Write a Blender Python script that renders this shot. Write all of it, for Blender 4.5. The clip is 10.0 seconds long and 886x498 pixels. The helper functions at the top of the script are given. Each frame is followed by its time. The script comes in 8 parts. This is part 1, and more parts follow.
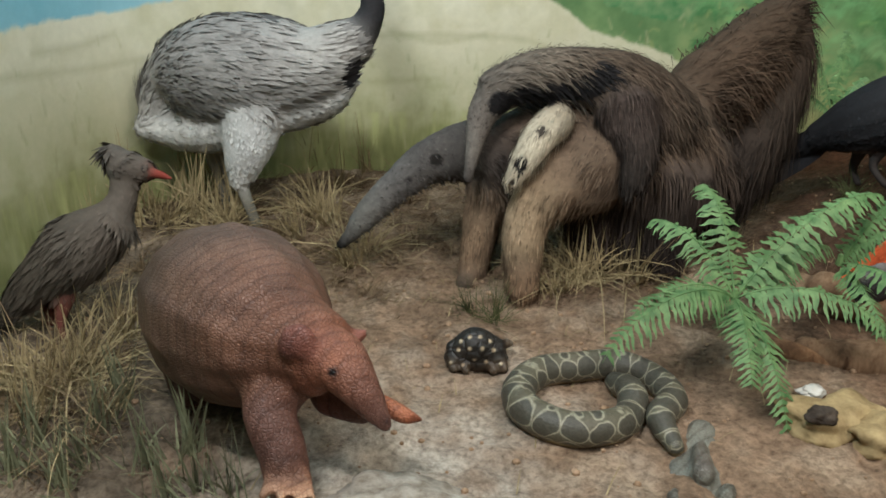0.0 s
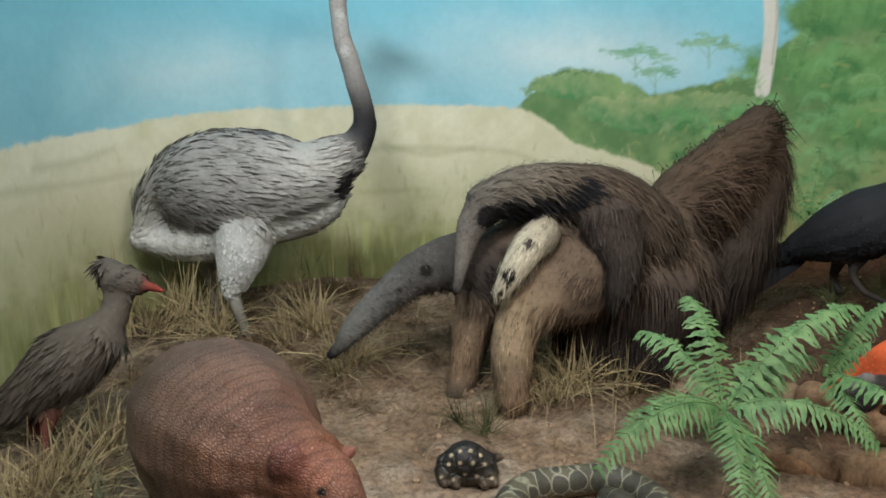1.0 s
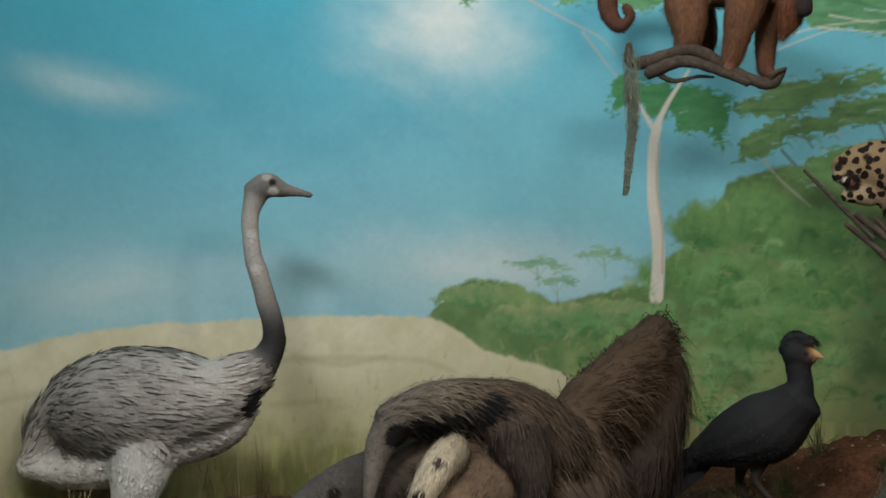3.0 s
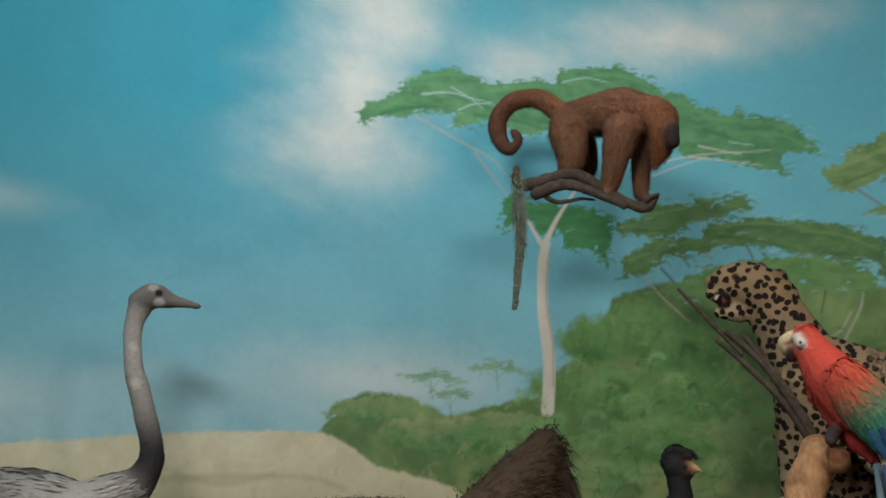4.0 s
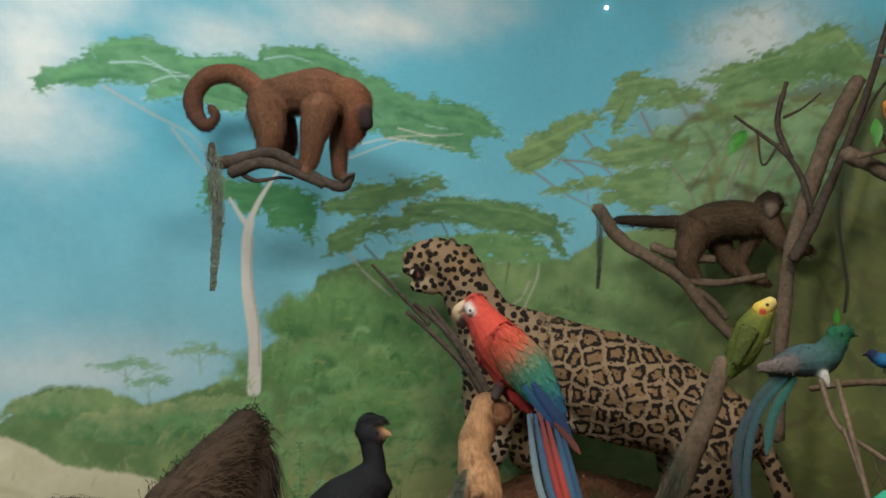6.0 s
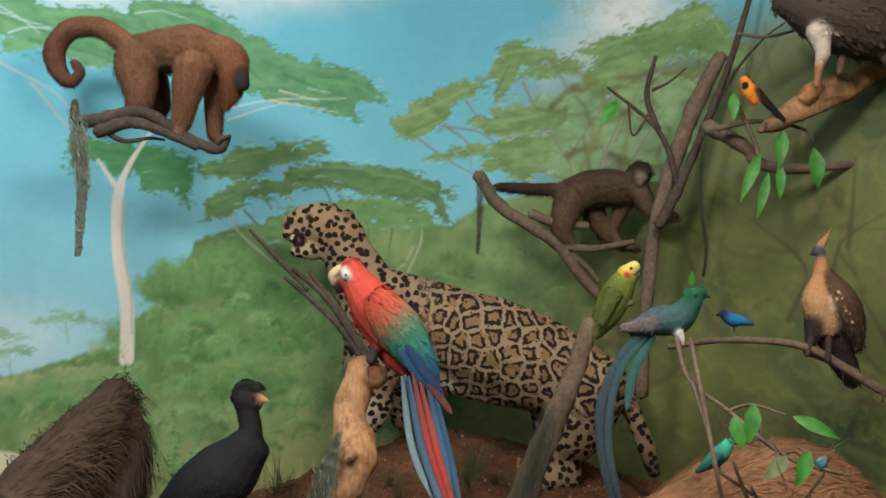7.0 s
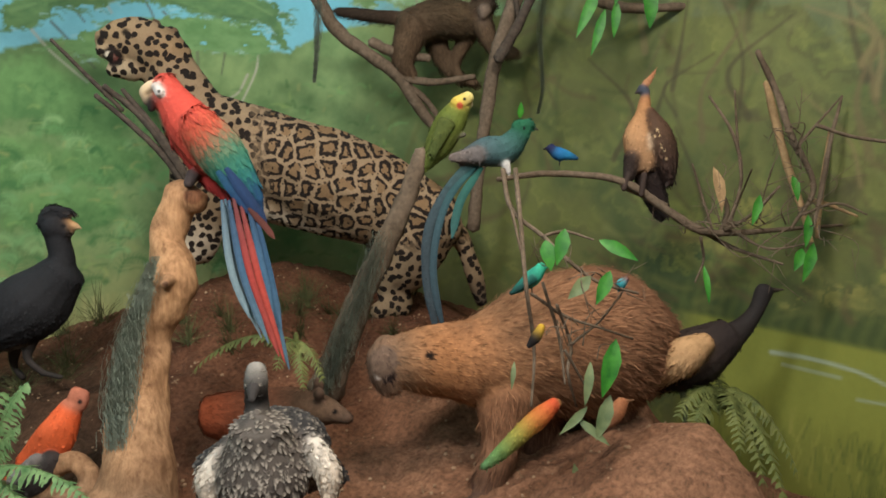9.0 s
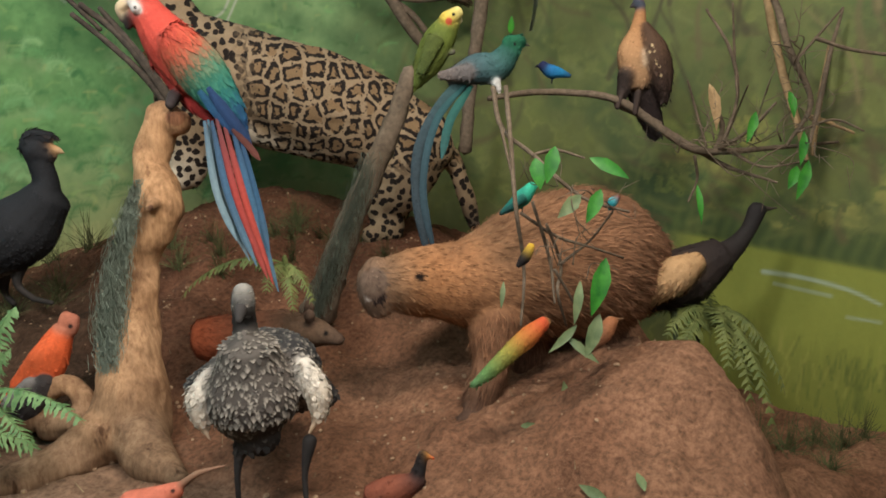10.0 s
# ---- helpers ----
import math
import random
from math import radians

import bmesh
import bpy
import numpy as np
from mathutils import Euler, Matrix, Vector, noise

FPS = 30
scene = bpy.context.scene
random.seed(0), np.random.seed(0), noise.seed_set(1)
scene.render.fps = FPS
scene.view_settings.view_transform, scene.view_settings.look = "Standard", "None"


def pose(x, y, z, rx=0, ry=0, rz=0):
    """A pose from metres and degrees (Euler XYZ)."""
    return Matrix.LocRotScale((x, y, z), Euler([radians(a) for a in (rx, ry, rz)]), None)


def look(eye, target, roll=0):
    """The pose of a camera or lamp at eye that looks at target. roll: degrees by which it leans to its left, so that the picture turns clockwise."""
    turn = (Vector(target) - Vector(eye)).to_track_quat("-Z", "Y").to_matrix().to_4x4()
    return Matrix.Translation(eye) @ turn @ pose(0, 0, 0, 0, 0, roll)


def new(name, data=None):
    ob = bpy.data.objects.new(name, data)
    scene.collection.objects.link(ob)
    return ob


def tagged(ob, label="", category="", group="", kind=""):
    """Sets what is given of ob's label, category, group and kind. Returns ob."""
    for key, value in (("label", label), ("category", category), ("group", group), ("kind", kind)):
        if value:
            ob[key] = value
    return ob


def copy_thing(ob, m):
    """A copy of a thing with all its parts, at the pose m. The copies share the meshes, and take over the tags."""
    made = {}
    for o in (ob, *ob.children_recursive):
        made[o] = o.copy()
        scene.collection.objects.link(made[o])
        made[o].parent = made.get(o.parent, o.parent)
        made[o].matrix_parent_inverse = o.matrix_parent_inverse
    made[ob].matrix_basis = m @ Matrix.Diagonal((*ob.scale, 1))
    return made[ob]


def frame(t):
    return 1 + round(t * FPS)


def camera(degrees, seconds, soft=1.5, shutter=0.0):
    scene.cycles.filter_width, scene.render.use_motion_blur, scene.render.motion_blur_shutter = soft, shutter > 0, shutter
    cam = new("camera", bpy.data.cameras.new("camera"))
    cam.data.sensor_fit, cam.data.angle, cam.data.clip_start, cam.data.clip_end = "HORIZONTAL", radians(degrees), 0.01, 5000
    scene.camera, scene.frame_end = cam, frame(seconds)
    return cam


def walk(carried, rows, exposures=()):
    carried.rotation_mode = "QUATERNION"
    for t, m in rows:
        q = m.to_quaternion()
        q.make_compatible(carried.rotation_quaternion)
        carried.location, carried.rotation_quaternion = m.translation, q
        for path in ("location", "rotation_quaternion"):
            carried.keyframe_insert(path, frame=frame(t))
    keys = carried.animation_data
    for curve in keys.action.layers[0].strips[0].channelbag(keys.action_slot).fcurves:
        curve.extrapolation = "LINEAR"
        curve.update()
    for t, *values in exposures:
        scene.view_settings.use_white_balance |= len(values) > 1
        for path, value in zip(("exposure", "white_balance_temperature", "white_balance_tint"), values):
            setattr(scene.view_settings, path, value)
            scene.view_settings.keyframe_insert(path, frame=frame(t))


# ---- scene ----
cam = camera(59.4, 10.0, soft=1.7)
METRES, EYE, TILT, LEAN, TURN = 0.6, 1.12, -23.0, 0.0, 0.0
ROWS = [
    (0.0, 0.0, 0.0, 0.0, -0.0, 0.0, -0.0),
    (0.5, -0.0014, -0.0331, 0.0307, -0.29, 3.73, 0.09),
    (1.0, 0.0001, -0.0593, 0.0524, -0.74, 7.38, 0.22),
    (1.5, 0.0054, -0.0774, 0.0807, -1.21, 10.36, 0.78),
    (2.0, 0.017, -0.0926, 0.1218, -1.85, 13.57, 1.36),
    (3.5, 0.1045, -0.2099, 0.1893, -9.38, 25.41, 3.81),
    (4.0, 0.1499, -0.2444, 0.1877, -12.68, 28.65, 5.05),
    (4.5, 0.1965, -0.2716, 0.1722, -15.45, 28.81, 6.67),
    (5.0, 0.2522, -0.3152, 0.1676, -20.65, 27.34, 9.62),
    (5.5, 0.3051, -0.3386, 0.1468, -25.6, 25.85, 12.46),
    (7.0, 0.406, -0.4217, 0.0789, -37.74, 19.56, 17.35),
    (7.5, 0.4619, -0.4445, 0.034, -40.9, 16.17, 18.05),
    (8.0, 0.5041, -0.4502, 0.0051, -45.22, 11.64, 18.52),
    (8.5, 0.5323, -0.4388, -0.0121, -47.64, 8.21, 18.43),
    (9.0, 0.5615, -0.4254, -0.0484, -48.88, 4.84, 18.27),
    (9.5, 0.5871, -0.4201, -0.0712, -49.02, 1.95, 18.41),
    (10.0, 0.615, -0.415, -0.0911, -49.08, -0.57, 18.85),
]
EXPOSURES = [(0.0, 0.22, 5950, 7), (2.0, 0.12, 6000, 7), (3.3, -0.52, 6400, 10), (4.5, -0.6, 6400, 10), (5.5, -0.5, 6400, 10), (6.8, 0.08, 6450, 13), (7.5, 0.22, 6450, 13), (10.0, 0.34, 6300, 10)]
walk(cam, [(t, pose(0, 0, EYE, TILT, LEAN, TURN) @ pose(METRES * x, METRES * y, METRES * z, 90 + pitch, roll, yaw)) for t, x, y, z, yaw, pitch, roll in ROWS], EXPOSURES)

# ---- light: lamp boxes hidden above the front of the showcase ----
world = bpy.data.worlds.new("gallery")
scene.world = world
world.use_nodes = True
world.node_tree.nodes["Background"].inputs[0].default_value = (0.9, 0.95, 1.0, 1)
world.node_tree.nodes["Background"].inputs[1].default_value = 0.10


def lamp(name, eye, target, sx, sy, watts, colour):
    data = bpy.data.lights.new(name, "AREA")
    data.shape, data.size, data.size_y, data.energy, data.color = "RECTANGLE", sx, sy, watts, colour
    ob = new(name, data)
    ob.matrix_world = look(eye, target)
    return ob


lamp("lamp_left", (-0.7, 0.55, 3.2), (1.0, 3.6, 2.3), 0.9, 0.5, 118, (1.0, 0.98, 0.94))
lamp("lamp_right", (1.7, 0.35, 2.75), (2.05, 1.2, 0.0), 0.8, 0.4, 50, (1.0, 0.89, 0.75))
lamp("lamp_tube", (0.9, 2.6, 3.38), (0.9, 3.0, 0.0), 3.0, 0.4, 24, (1.0, 0.98, 0.95))
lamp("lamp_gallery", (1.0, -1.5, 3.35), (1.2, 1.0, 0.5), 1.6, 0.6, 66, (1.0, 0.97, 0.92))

# ---- materials ----
def lin(r, g, b):
    return tuple(((v / 255) / 12.92 if v <= 10 else (((v / 255) + 0.055) / 1.055) ** 2.4) for v in (r, g, b))


class Nodes:
    """A small builder for node materials."""

    def __init__(self, name):
        self.mat = bpy.data.materials.new(name)
        self.mat.use_nodes = True
        self.tree = self.mat.node_tree
        self.bsdf = self.tree.nodes["Principled BSDF"]

    def add(self, kind, **settings):
        n = self.tree.nodes.new(kind)
        for key, value in settings.items():
            n.inputs[key.replace("_", " ")].default_value = value
        return n

    def link(self, a, b):
        self.tree.links.new(a, b)

    def coords(self):
        return self.add("ShaderNodeTexCoord").outputs["Object"]

    def noise(self, scale, detail=4.0, rough=0.6, vec=None):
        n = self.add("ShaderNodeTexNoise", Scale=scale, Detail=detail, Roughness=rough)
        self.link(vec or self.coords(), n.inputs["Vector"])
        return n.outputs["Fac"]

    def ramp(self, fac, *stops):
        n = self.add("ShaderNodeValToRGB")
        e = n.color_ramp.elements
        while len(e) < len(stops):
            e.new(0.5)
        for el, (p, c) in zip(e, stops):
            el.position, el.color = p, (*c, 1)
        self.link(fac, n.inputs[0])
        return n.outputs[0]

    def mix(self, fac, a, b, how="MIX"):
        n = self.add("ShaderNodeMix")
        n.data_type, n.blend_type = "RGBA", how
        for v, s in ((fac, n.inputs[0]), (a, n.inputs[6]), (b, n.inputs[7])):
            if hasattr(v, "links"):
                self.link(v, s)
            else:
                s.default_value = v if isinstance(v, (int, float)) else (*v, 1)
        return n.outputs[2]

    def done(self, colour, rough=0.8, bump=None, strength=0.3, distance=0.01, spec=0.3):
        if hasattr(colour, "links"):
            self.link(colour, self.bsdf.inputs["Base Color"])
        else:
            self.bsdf.inputs["Base Color"].default_value = (*colour, 1)
        self.bsdf.inputs["Roughness"].default_value = rough
        self.bsdf.inputs["Specular IOR Level"].default_value = spec
        if bump is not None:
            b = self.add("ShaderNodeBump", Strength=strength, Distance=distance)
            self.link(bump, b.inputs["Height"])
            self.link(b.outputs[0], self.bsdf.inputs["Normal"])
        return self.mat


def painted(name, rough, grain, amount, strength, spec=0.25, distance=0.004):
    """A surface whose colours lie in the mesh, broken up by grain."""
    n = Nodes(name)
    col = n.add("ShaderNodeVertexColor")
    col.layer_name = "Col"
    f = n.noise(grain, 5.0, 0.65)
    g = n.noise(grain / 9, 3.0, 0.5)
    shade = n.ramp(f, (0.25, (1 - amount,) * 3), (0.75, (1.0,) * 3))
    c = n.mix(1.0, col.outputs[0], shade, "MULTIPLY")
    c = n.mix(1.0, c, n.ramp(g, (0.3, (1 - amount * 0.6,) * 3), (0.7, (1.0,) * 3)), "MULTIPLY")
    return n.done(c, rough, f, strength, distance, spec)


def plain(name, a, b, grain, rough=0.8, strength=0.3, spec=0.3, distance=0.005, dirt=None):
    """Two colours mixed by grain at two scales."""
    n = Nodes(name)
    f = n.noise(grain, 6.0, 0.65)
    c = n.ramp(f, (0.3, a), (0.7, b))
    g = n.noise(grain / 7, 3.0, 0.6)
    c = n.mix(1.0, c, n.ramp(g, (0.3, dirt or (0.72, 0.70, 0.66)), (0.65, (1, 1, 1))), "MULTIPLY")
    return n.done(c, rough, f, strength, distance, spec)


def soil_material():
    n = Nodes("soil")
    col = n.add("ShaderNodeVertexColor")
    col.layer_name = "Col"
    f = n.noise(55.0, 8.0, 0.7)
    g = n.noise(9.0, 5.0, 0.6)
    s = n.add("ShaderNodeTexVoronoi", Scale=120.0)
    n.link(n.coords(), s.inputs["Vector"])
    c = n.mix(1.0, col.outputs[0], n.ramp(f, (0.30, (0.38, 0.36, 0.34)), (0.60, (1.1, 1.08, 1.05))), "MULTIPLY")
    c = n.mix(1.0, c, n.ramp(g, (0.3, (0.66, 0.64, 0.62)), (0.65, (1.08, 1.06, 1.04))), "MULTIPLY")
    pale = n.ramp(s.outputs["Distance"], (0.12, (1, 1, 1)), (0.2, (0, 0, 0)))
    few = n.ramp(n.noise(26.0, 2.0), (0.58, (0, 0, 0)), (0.66, (0.22, 0.22, 0.22)))
    c = n.mix(n.mix(1.0, pale, few, "MULTIPLY"), c, lin(205, 190, 165))
    return n.done(c, 0.95, n.mix(0.5, f, g), 1.0, 0.03, 0.12)


MURAL = painted("mural_paint", 0.75, 30.0, 0.10, 0.12, 0.3)
SOIL = soil_material()
COAT = painted("dry_fur", 0.9, 60.0, 0.42, 0.5, 0.12)
PLUMAGE = painted("plumage", 0.8, 70.0, 0.30, 0.35, 0.2)
PLASTER = plain("grey_plaster", (0.30, 0.30, 0.29), (0.38, 0.38, 0.37), 12.0, 0.9)
CARPET = plain("dark_floor", (0.06, 0.055, 0.05), (0.09, 0.085, 0.08), 60.0, 0.9)


# ---- mesh helpers ----
def part(name, bm, material, parent=None, label=""):
    me = bpy.data.meshes.new(name)
    bm.to_mesh(me)
    bm.free()
    me.materials.append(material)
    ob = new(name, me)
    if parent is not None:
        ob.parent = parent
    if label:
        ob["label"] = label
    return ob


def smooth(ob):
    ob.data.polygons.foreach_set("use_smooth", [True] * len(ob.data.polygons))
    return ob


def spline(points, n):
    """A smooth curve through points of any number of values, n samples between two of them."""
    p = np.array(points, float)
    if len(p) < 3:
        t = np.linspace(0, 1, n * (len(p) - 1) + 1)[:, None]
        return p[0] * (1 - t) + p[-1] * t
    q = np.vstack([2 * p[0] - p[1], p, 2 * p[-1] - p[-2]])
    out = []
    for i in range(1, len(q) - 2):
        a, b, c, d = q[i - 1], q[i], q[i + 1], q[i + 2]
        for k in range(n):
            t = k / n
            out.append(0.5 * (2 * b + (c - a) * t + (2 * a - 5 * b + 4 * c - d) * t * t + (3 * b - a - 3 * c + d) * t ** 3))
    return np.array(out + [p[-1]])


TABLES = {}


def lattice_noise(x, y, seed=0):
    """Smooth noise of two coordinates, 0 to 1."""
    if seed not in TABLES:
        TABLES[seed] = np.random.RandomState(seed).rand(64, 64)
    table = TABLES[seed]
    i, j = np.floor(x).astype(int), np.floor(y).astype(int)
    f, g = x - i, y - j
    f, g = f * f * (3 - 2 * f), g * g * (3 - 2 * g)
    i, j, k, l = i % 64, j % 64, (i + 1) % 64, (j + 1) % 64
    return (table[i, j] * (1 - f) + table[k, j] * f) * (1 - g) + (table[i, l] * (1 - f) + table[k, l] * f) * g


def rough_noise(x, y, seed=0, octaves=4):
    s, a, total = 0, 0.5, 0
    for o in range(octaves):
        s, total, a, x, y = s + a * lattice_noise(x, y, seed + o), total + a, a * 0.55, x * 2.03 + 7.1, y * 2.03 + 3.7
    return s / total


def set_colours(me, rgb):
    layer = me.color_attributes.new("Col", "FLOAT_COLOR", "POINT")
    layer.data.foreach_set("color", np.hstack([rgb, np.ones((len(rgb), 1))]).astype(np.float32).ravel())


def tube_rings(bm, line, sides=8, squash=None, seed=None, rough=0.0, round_ends=False):
    """A closed tube along line (x, y, z, r rows). squash: (x, y, z, factor) thins it along that direction."""
    pts, rad = line[:, :3], line[:, 3]
    tan = np.gradient(pts, axis=0)
    tan /= np.linalg.norm(tan, axis=1)[:, None] + 1e-9
    ref = np.array([0.0, 0.0, 1.0]) if abs(tan[0][2]) < 0.9 else np.array([1.0, 0.0, 0.0])
    u = np.cross(tan[0], ref)
    rng = np.random.RandomState(seed or 0)
    rings = []
    for k in range(len(pts)):
        u = u - tan[k] * np.dot(u, tan[k])
        u /= np.linalg.norm(u) + 1e-9
        v = np.cross(tan[k], u)
        ring = []
        for s in range(sides):
            a = 2 * math.pi * s / sides
            off = (u * math.cos(a) + v * math.sin(a)) * rad[k] * (1 + rough * (rng.rand() - 0.5))
            if squash is not None:
                d = np.array(squash[:3])
                d = d / np.linalg.norm(d)
                off = off - d * np.dot(off, d) * (1 - squash[3])
            ring.append(bm.verts.new(pts[k] + off))
        rings.append(ring)
    for a, b in zip(rings, rings[1:]):
        for s in range(sides):
            bm.faces.new((a[s], a[(s + 1) % sides], b[(s + 1) % sides], b[s]))
    for ring, k, sign in ((rings[0], 0, -1), (rings[-1], -1, 1)):
        flat = squash[3] if squash is not None else 1
        for lift in ((0.6,) if round_ends else ()):
            inner = [bm.verts.new(pts[k] + tan[k] * rad[k] * lift * sign * flat + (Vector(v.co) - Vector(pts[k])) * math.sqrt(1 - lift * lift)) for v in ring]
            for s in range(sides):
                f = (ring[s], ring[(s + 1) % sides], inner[(s + 1) % sides], inner[s])
                bm.faces.new(f if sign > 0 else f[::-1])
            ring = inner
        tip = bm.verts.new(pts[k] + tan[k] * rad[k] * (0.95 if round_ends else 0.6) * sign * flat)
        for s in range(sides):
            f = (ring[s], ring[(s + 1) % sides], tip)
            bm.faces.new(f if sign > 0 else f[::-1])


# ---- stuffed mounts: limbs and bodies of one skin, grown together and clothed with hair or feathers ----
class Mount:
    def __init__(self, name, base):
        self.name, self.base = name, np.array(base)
        self.bm, self.line, self.col, self.tan, self.coatless, self.spots, self.quills = bmesh.new(), [], [], [], [], [], []

    def tube(self, colours, *points, squash=None, hair=1.0, sides=14):
        """points: x, y, z, radius from the base; colours: one, or one for each point. hair: how long its hair or feathers are."""
        line = spline(points, 6)
        tube_rings(self.bm, line, sides, squash, round_ends=True)
        cols = np.array([lin(*c) for c in colours], float)
        at = np.linspace(0, len(cols) - 1, len(line))
        c = np.stack([np.interp(at, range(len(cols)), cols[:, i]) for i in range(3)], 1) if len(cols) > 1 else np.repeat(cols, len(line), 0)
        t = np.gradient(line[:, :3], axis=0)
        self.line.append(line)
        self.col.append(c)
        self.tan.append(t / (np.linalg.norm(t, axis=1)[:, None] + 1e-9))
        self.coatless.append(np.full(len(line), hair))

    def spot(self, colour, x, y, z, r):
        """A patch of colour on the finished skin."""
        self.spots.append((np.array((x, y, z)), r, np.array(lin(*colour))))

    def quill(self, colours, *points, width=0.02, face=(-0.7, -0.7, 0.1)):
        """A long single feather: a ridged, pointed vane along points, turned to face that way."""
        line = spline(points, 6)
        side = np.cross(np.gradient(line, axis=0), np.array(face))
        side /= np.linalg.norm(side, axis=1)[:, None] + 1e-9
        t = np.linspace(0, 1, len(line))
        half = (width / 2 * np.minimum(1, 0.45 + t * 2) * np.clip((1 - t) * 5, 0.06, 1) ** 0.6)[:, None]
        cols = np.array([lin(*c) for c in colours], float)
        c = np.stack([np.interp(t * (len(cols) - 1), range(len(cols)), cols[:, i]) for i in range(3)], 1)
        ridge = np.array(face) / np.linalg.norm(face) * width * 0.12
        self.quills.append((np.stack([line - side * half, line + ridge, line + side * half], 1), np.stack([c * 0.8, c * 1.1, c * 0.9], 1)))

    def done(self, label, category, voxel, material, strands=0, length=0.03, width=0.003, lift=0.35, droop=0.2, group="", shade=0.35, iterations=6, tip=None, mess=0.22, lump=0.0):
        me = bpy.data.meshes.new(self.name)
        self.bm.to_mesh(me)
        self.bm.free()
        ob = new(self.name, me)
        mod = ob.modifiers.new("skin", "REMESH")
        mod.mode, mod.voxel_size = "VOXEL", voxel
        sm = ob.modifiers.new("smooth", "SMOOTH")
        sm.factor, sm.iterations = 0.5, iterations
        bpy.context.view_layer.update()
        skin = bpy.data.meshes.new_from_object(ob.evaluated_get(bpy.context.evaluated_depsgraph_get()))
        ob.modifiers.clear()
        n = len(skin.vertices)
        co, no = np.empty(n * 3), np.empty(n * 3)
        skin.vertices.foreach_get("co", co)
        skin.vertices.foreach_get("normal", no)
        co, no = co.reshape(-1, 3), no.reshape(-1, 3)
        if lump:
            x, y, z = co.T
            bumpy = rough_noise(x * 9 + z * 4 + 31, y * 9 - z * 6 + 17, 91, 3) + rough_noise(z * 11 + 5, x * 7 + y * 7 + 40, 95, 3) - 1.0
            co = co + no * (bumpy * lump)[:, None]
        line, cols, tans, hairs = np.vstack(self.line), np.vstack(self.col), np.vstack(self.tan), np.concatenate(self.coatless)
        rgb, flow, fleece = np.empty((n, 3)), np.empty((n, 3)), np.empty(n)
        for i in range(0, n, 4000):
            d = np.linalg.norm(co[i:i + 4000, None] - line[None, :, :3], axis=2) - line[None, :, 3]
            w = np.exp(-(d - d.min(1)[:, None]) / (voxel * 1.2))
            w /= w.sum(1)[:, None]
            rgb[i:i + 4000], flow[i:i + 4000], fleece[i:i + 4000] = w @ cols, w @ tans, w @ hairs
        for p, r, c in self.spots:
            p = co[np.linalg.norm(co - p, axis=1).argmin()]
            w = np.clip((r - np.linalg.norm(co - p, axis=1)) / (voxel * 0.8) + 0.5, 0, 1)[:, None]
            rgb = rgb * (1 - w) + c * w
            fleece = fleece * (1 - w[:, 0]) if r < 0.012 else fleece
        rng = np.random.RandomState(len(self.name) * 7 + n % 97)
        verts, faces, colours = [co], [tuple(p.vertices) for p in skin.polygons], [rgb]
        if strands:
            tri = np.array([f[:3] for f in faces])
            area = np.linalg.norm(np.cross(co[tri[:, 1]] - co[tri[:, 0]], co[tri[:, 2]] - co[tri[:, 0]]), axis=1)
            area *= fleece[tri[:, 0]] > 0.05
            pick = rng.choice(len(tri), strands, p=area / area.sum())
            at = tri[pick, rng.randint(0, 3, strands)]
            other = tri[pick, rng.randint(0, 3, strands)]
            root = co[at] + (co[other] - co[at]) * rng.rand(strands, 1)
            nrm = no[at]
            d = flow[at] - nrm * np.sum(flow[at] * nrm, 1)[:, None]
            d = d / (np.linalg.norm(d, axis=1)[:, None] + 1e-6) + nrm * lift + rng.randn(strands, 3) * mess + np.array([0, 0, -droop])
            d /= np.linalg.norm(d, axis=1)[:, None]
            ln = length * (0.55 + 0.9 * rng.rand(strands, 1)) * fleece[at][:, None]
            side = np.cross(d, nrm)
            side = side / (np.linalg.norm(side, axis=1)[:, None] + 1e-6) * width * (0.6 + 0.8 * rng.rand(strands, 1))
            mid = root + d * ln * 0.55
            end = root + d * ln + np.array([0, 0, -1]) * ln * droop * 0.8 - nrm * ln * lift * 0.35
            verts.append(np.stack([root - nrm * width * 0.4, mid - side, mid + side, end], 1).reshape(-1, 3))
            faces += [(n + 4 * k, n + 4 * k + 1, n + 4 * k + 3, n + 4 * k + 2) for k in range(strands)]
            tone = 1 + shade * (rng.rand(strands, 1) * 2 - 1)
            c = np.clip(rgb[at] * tone, 0, 1)
            end_tone = c * 1.15
            if tip:
                white = (rng.rand(strands, 1) < 0.8) * 0.95 * np.clip((c.mean(1)[:, None] - 0.03) / 0.03, 0, 1)
                end_tone = c * (1 - white) + np.array(lin(*tip)) * white
            colours.append(np.stack([c * 0.75, c, c, end_tone], 1).reshape(-1, 3))
        total = sum(len(v) for v in verts)
        for v, c in self.quills:
            k = len(v)
            faces += [(total + 3 * a + b, total + 3 * a + b + 1, total + 3 * a + b + 4, total + 3 * a + b + 3) for a in range(k - 1) for b in (0, 1)]
            verts.append(v.reshape(-1, 3))
            colours.append(c.reshape(-1, 3))
            total += 3 * k
        out = bpy.data.meshes.new(self.name)
        out.from_pydata(np.vstack(verts).tolist(), [], faces)
        set_colours(out, np.clip(np.vstack(colours), 0, 1))
        out.materials.append(material)
        ob.data = out
        bpy.data.meshes.remove(me)
        bpy.data.meshes.remove(skin)
        ob.location = self.base
        smooth(ob)
        tagged(ob, label, category, group)
        return ob


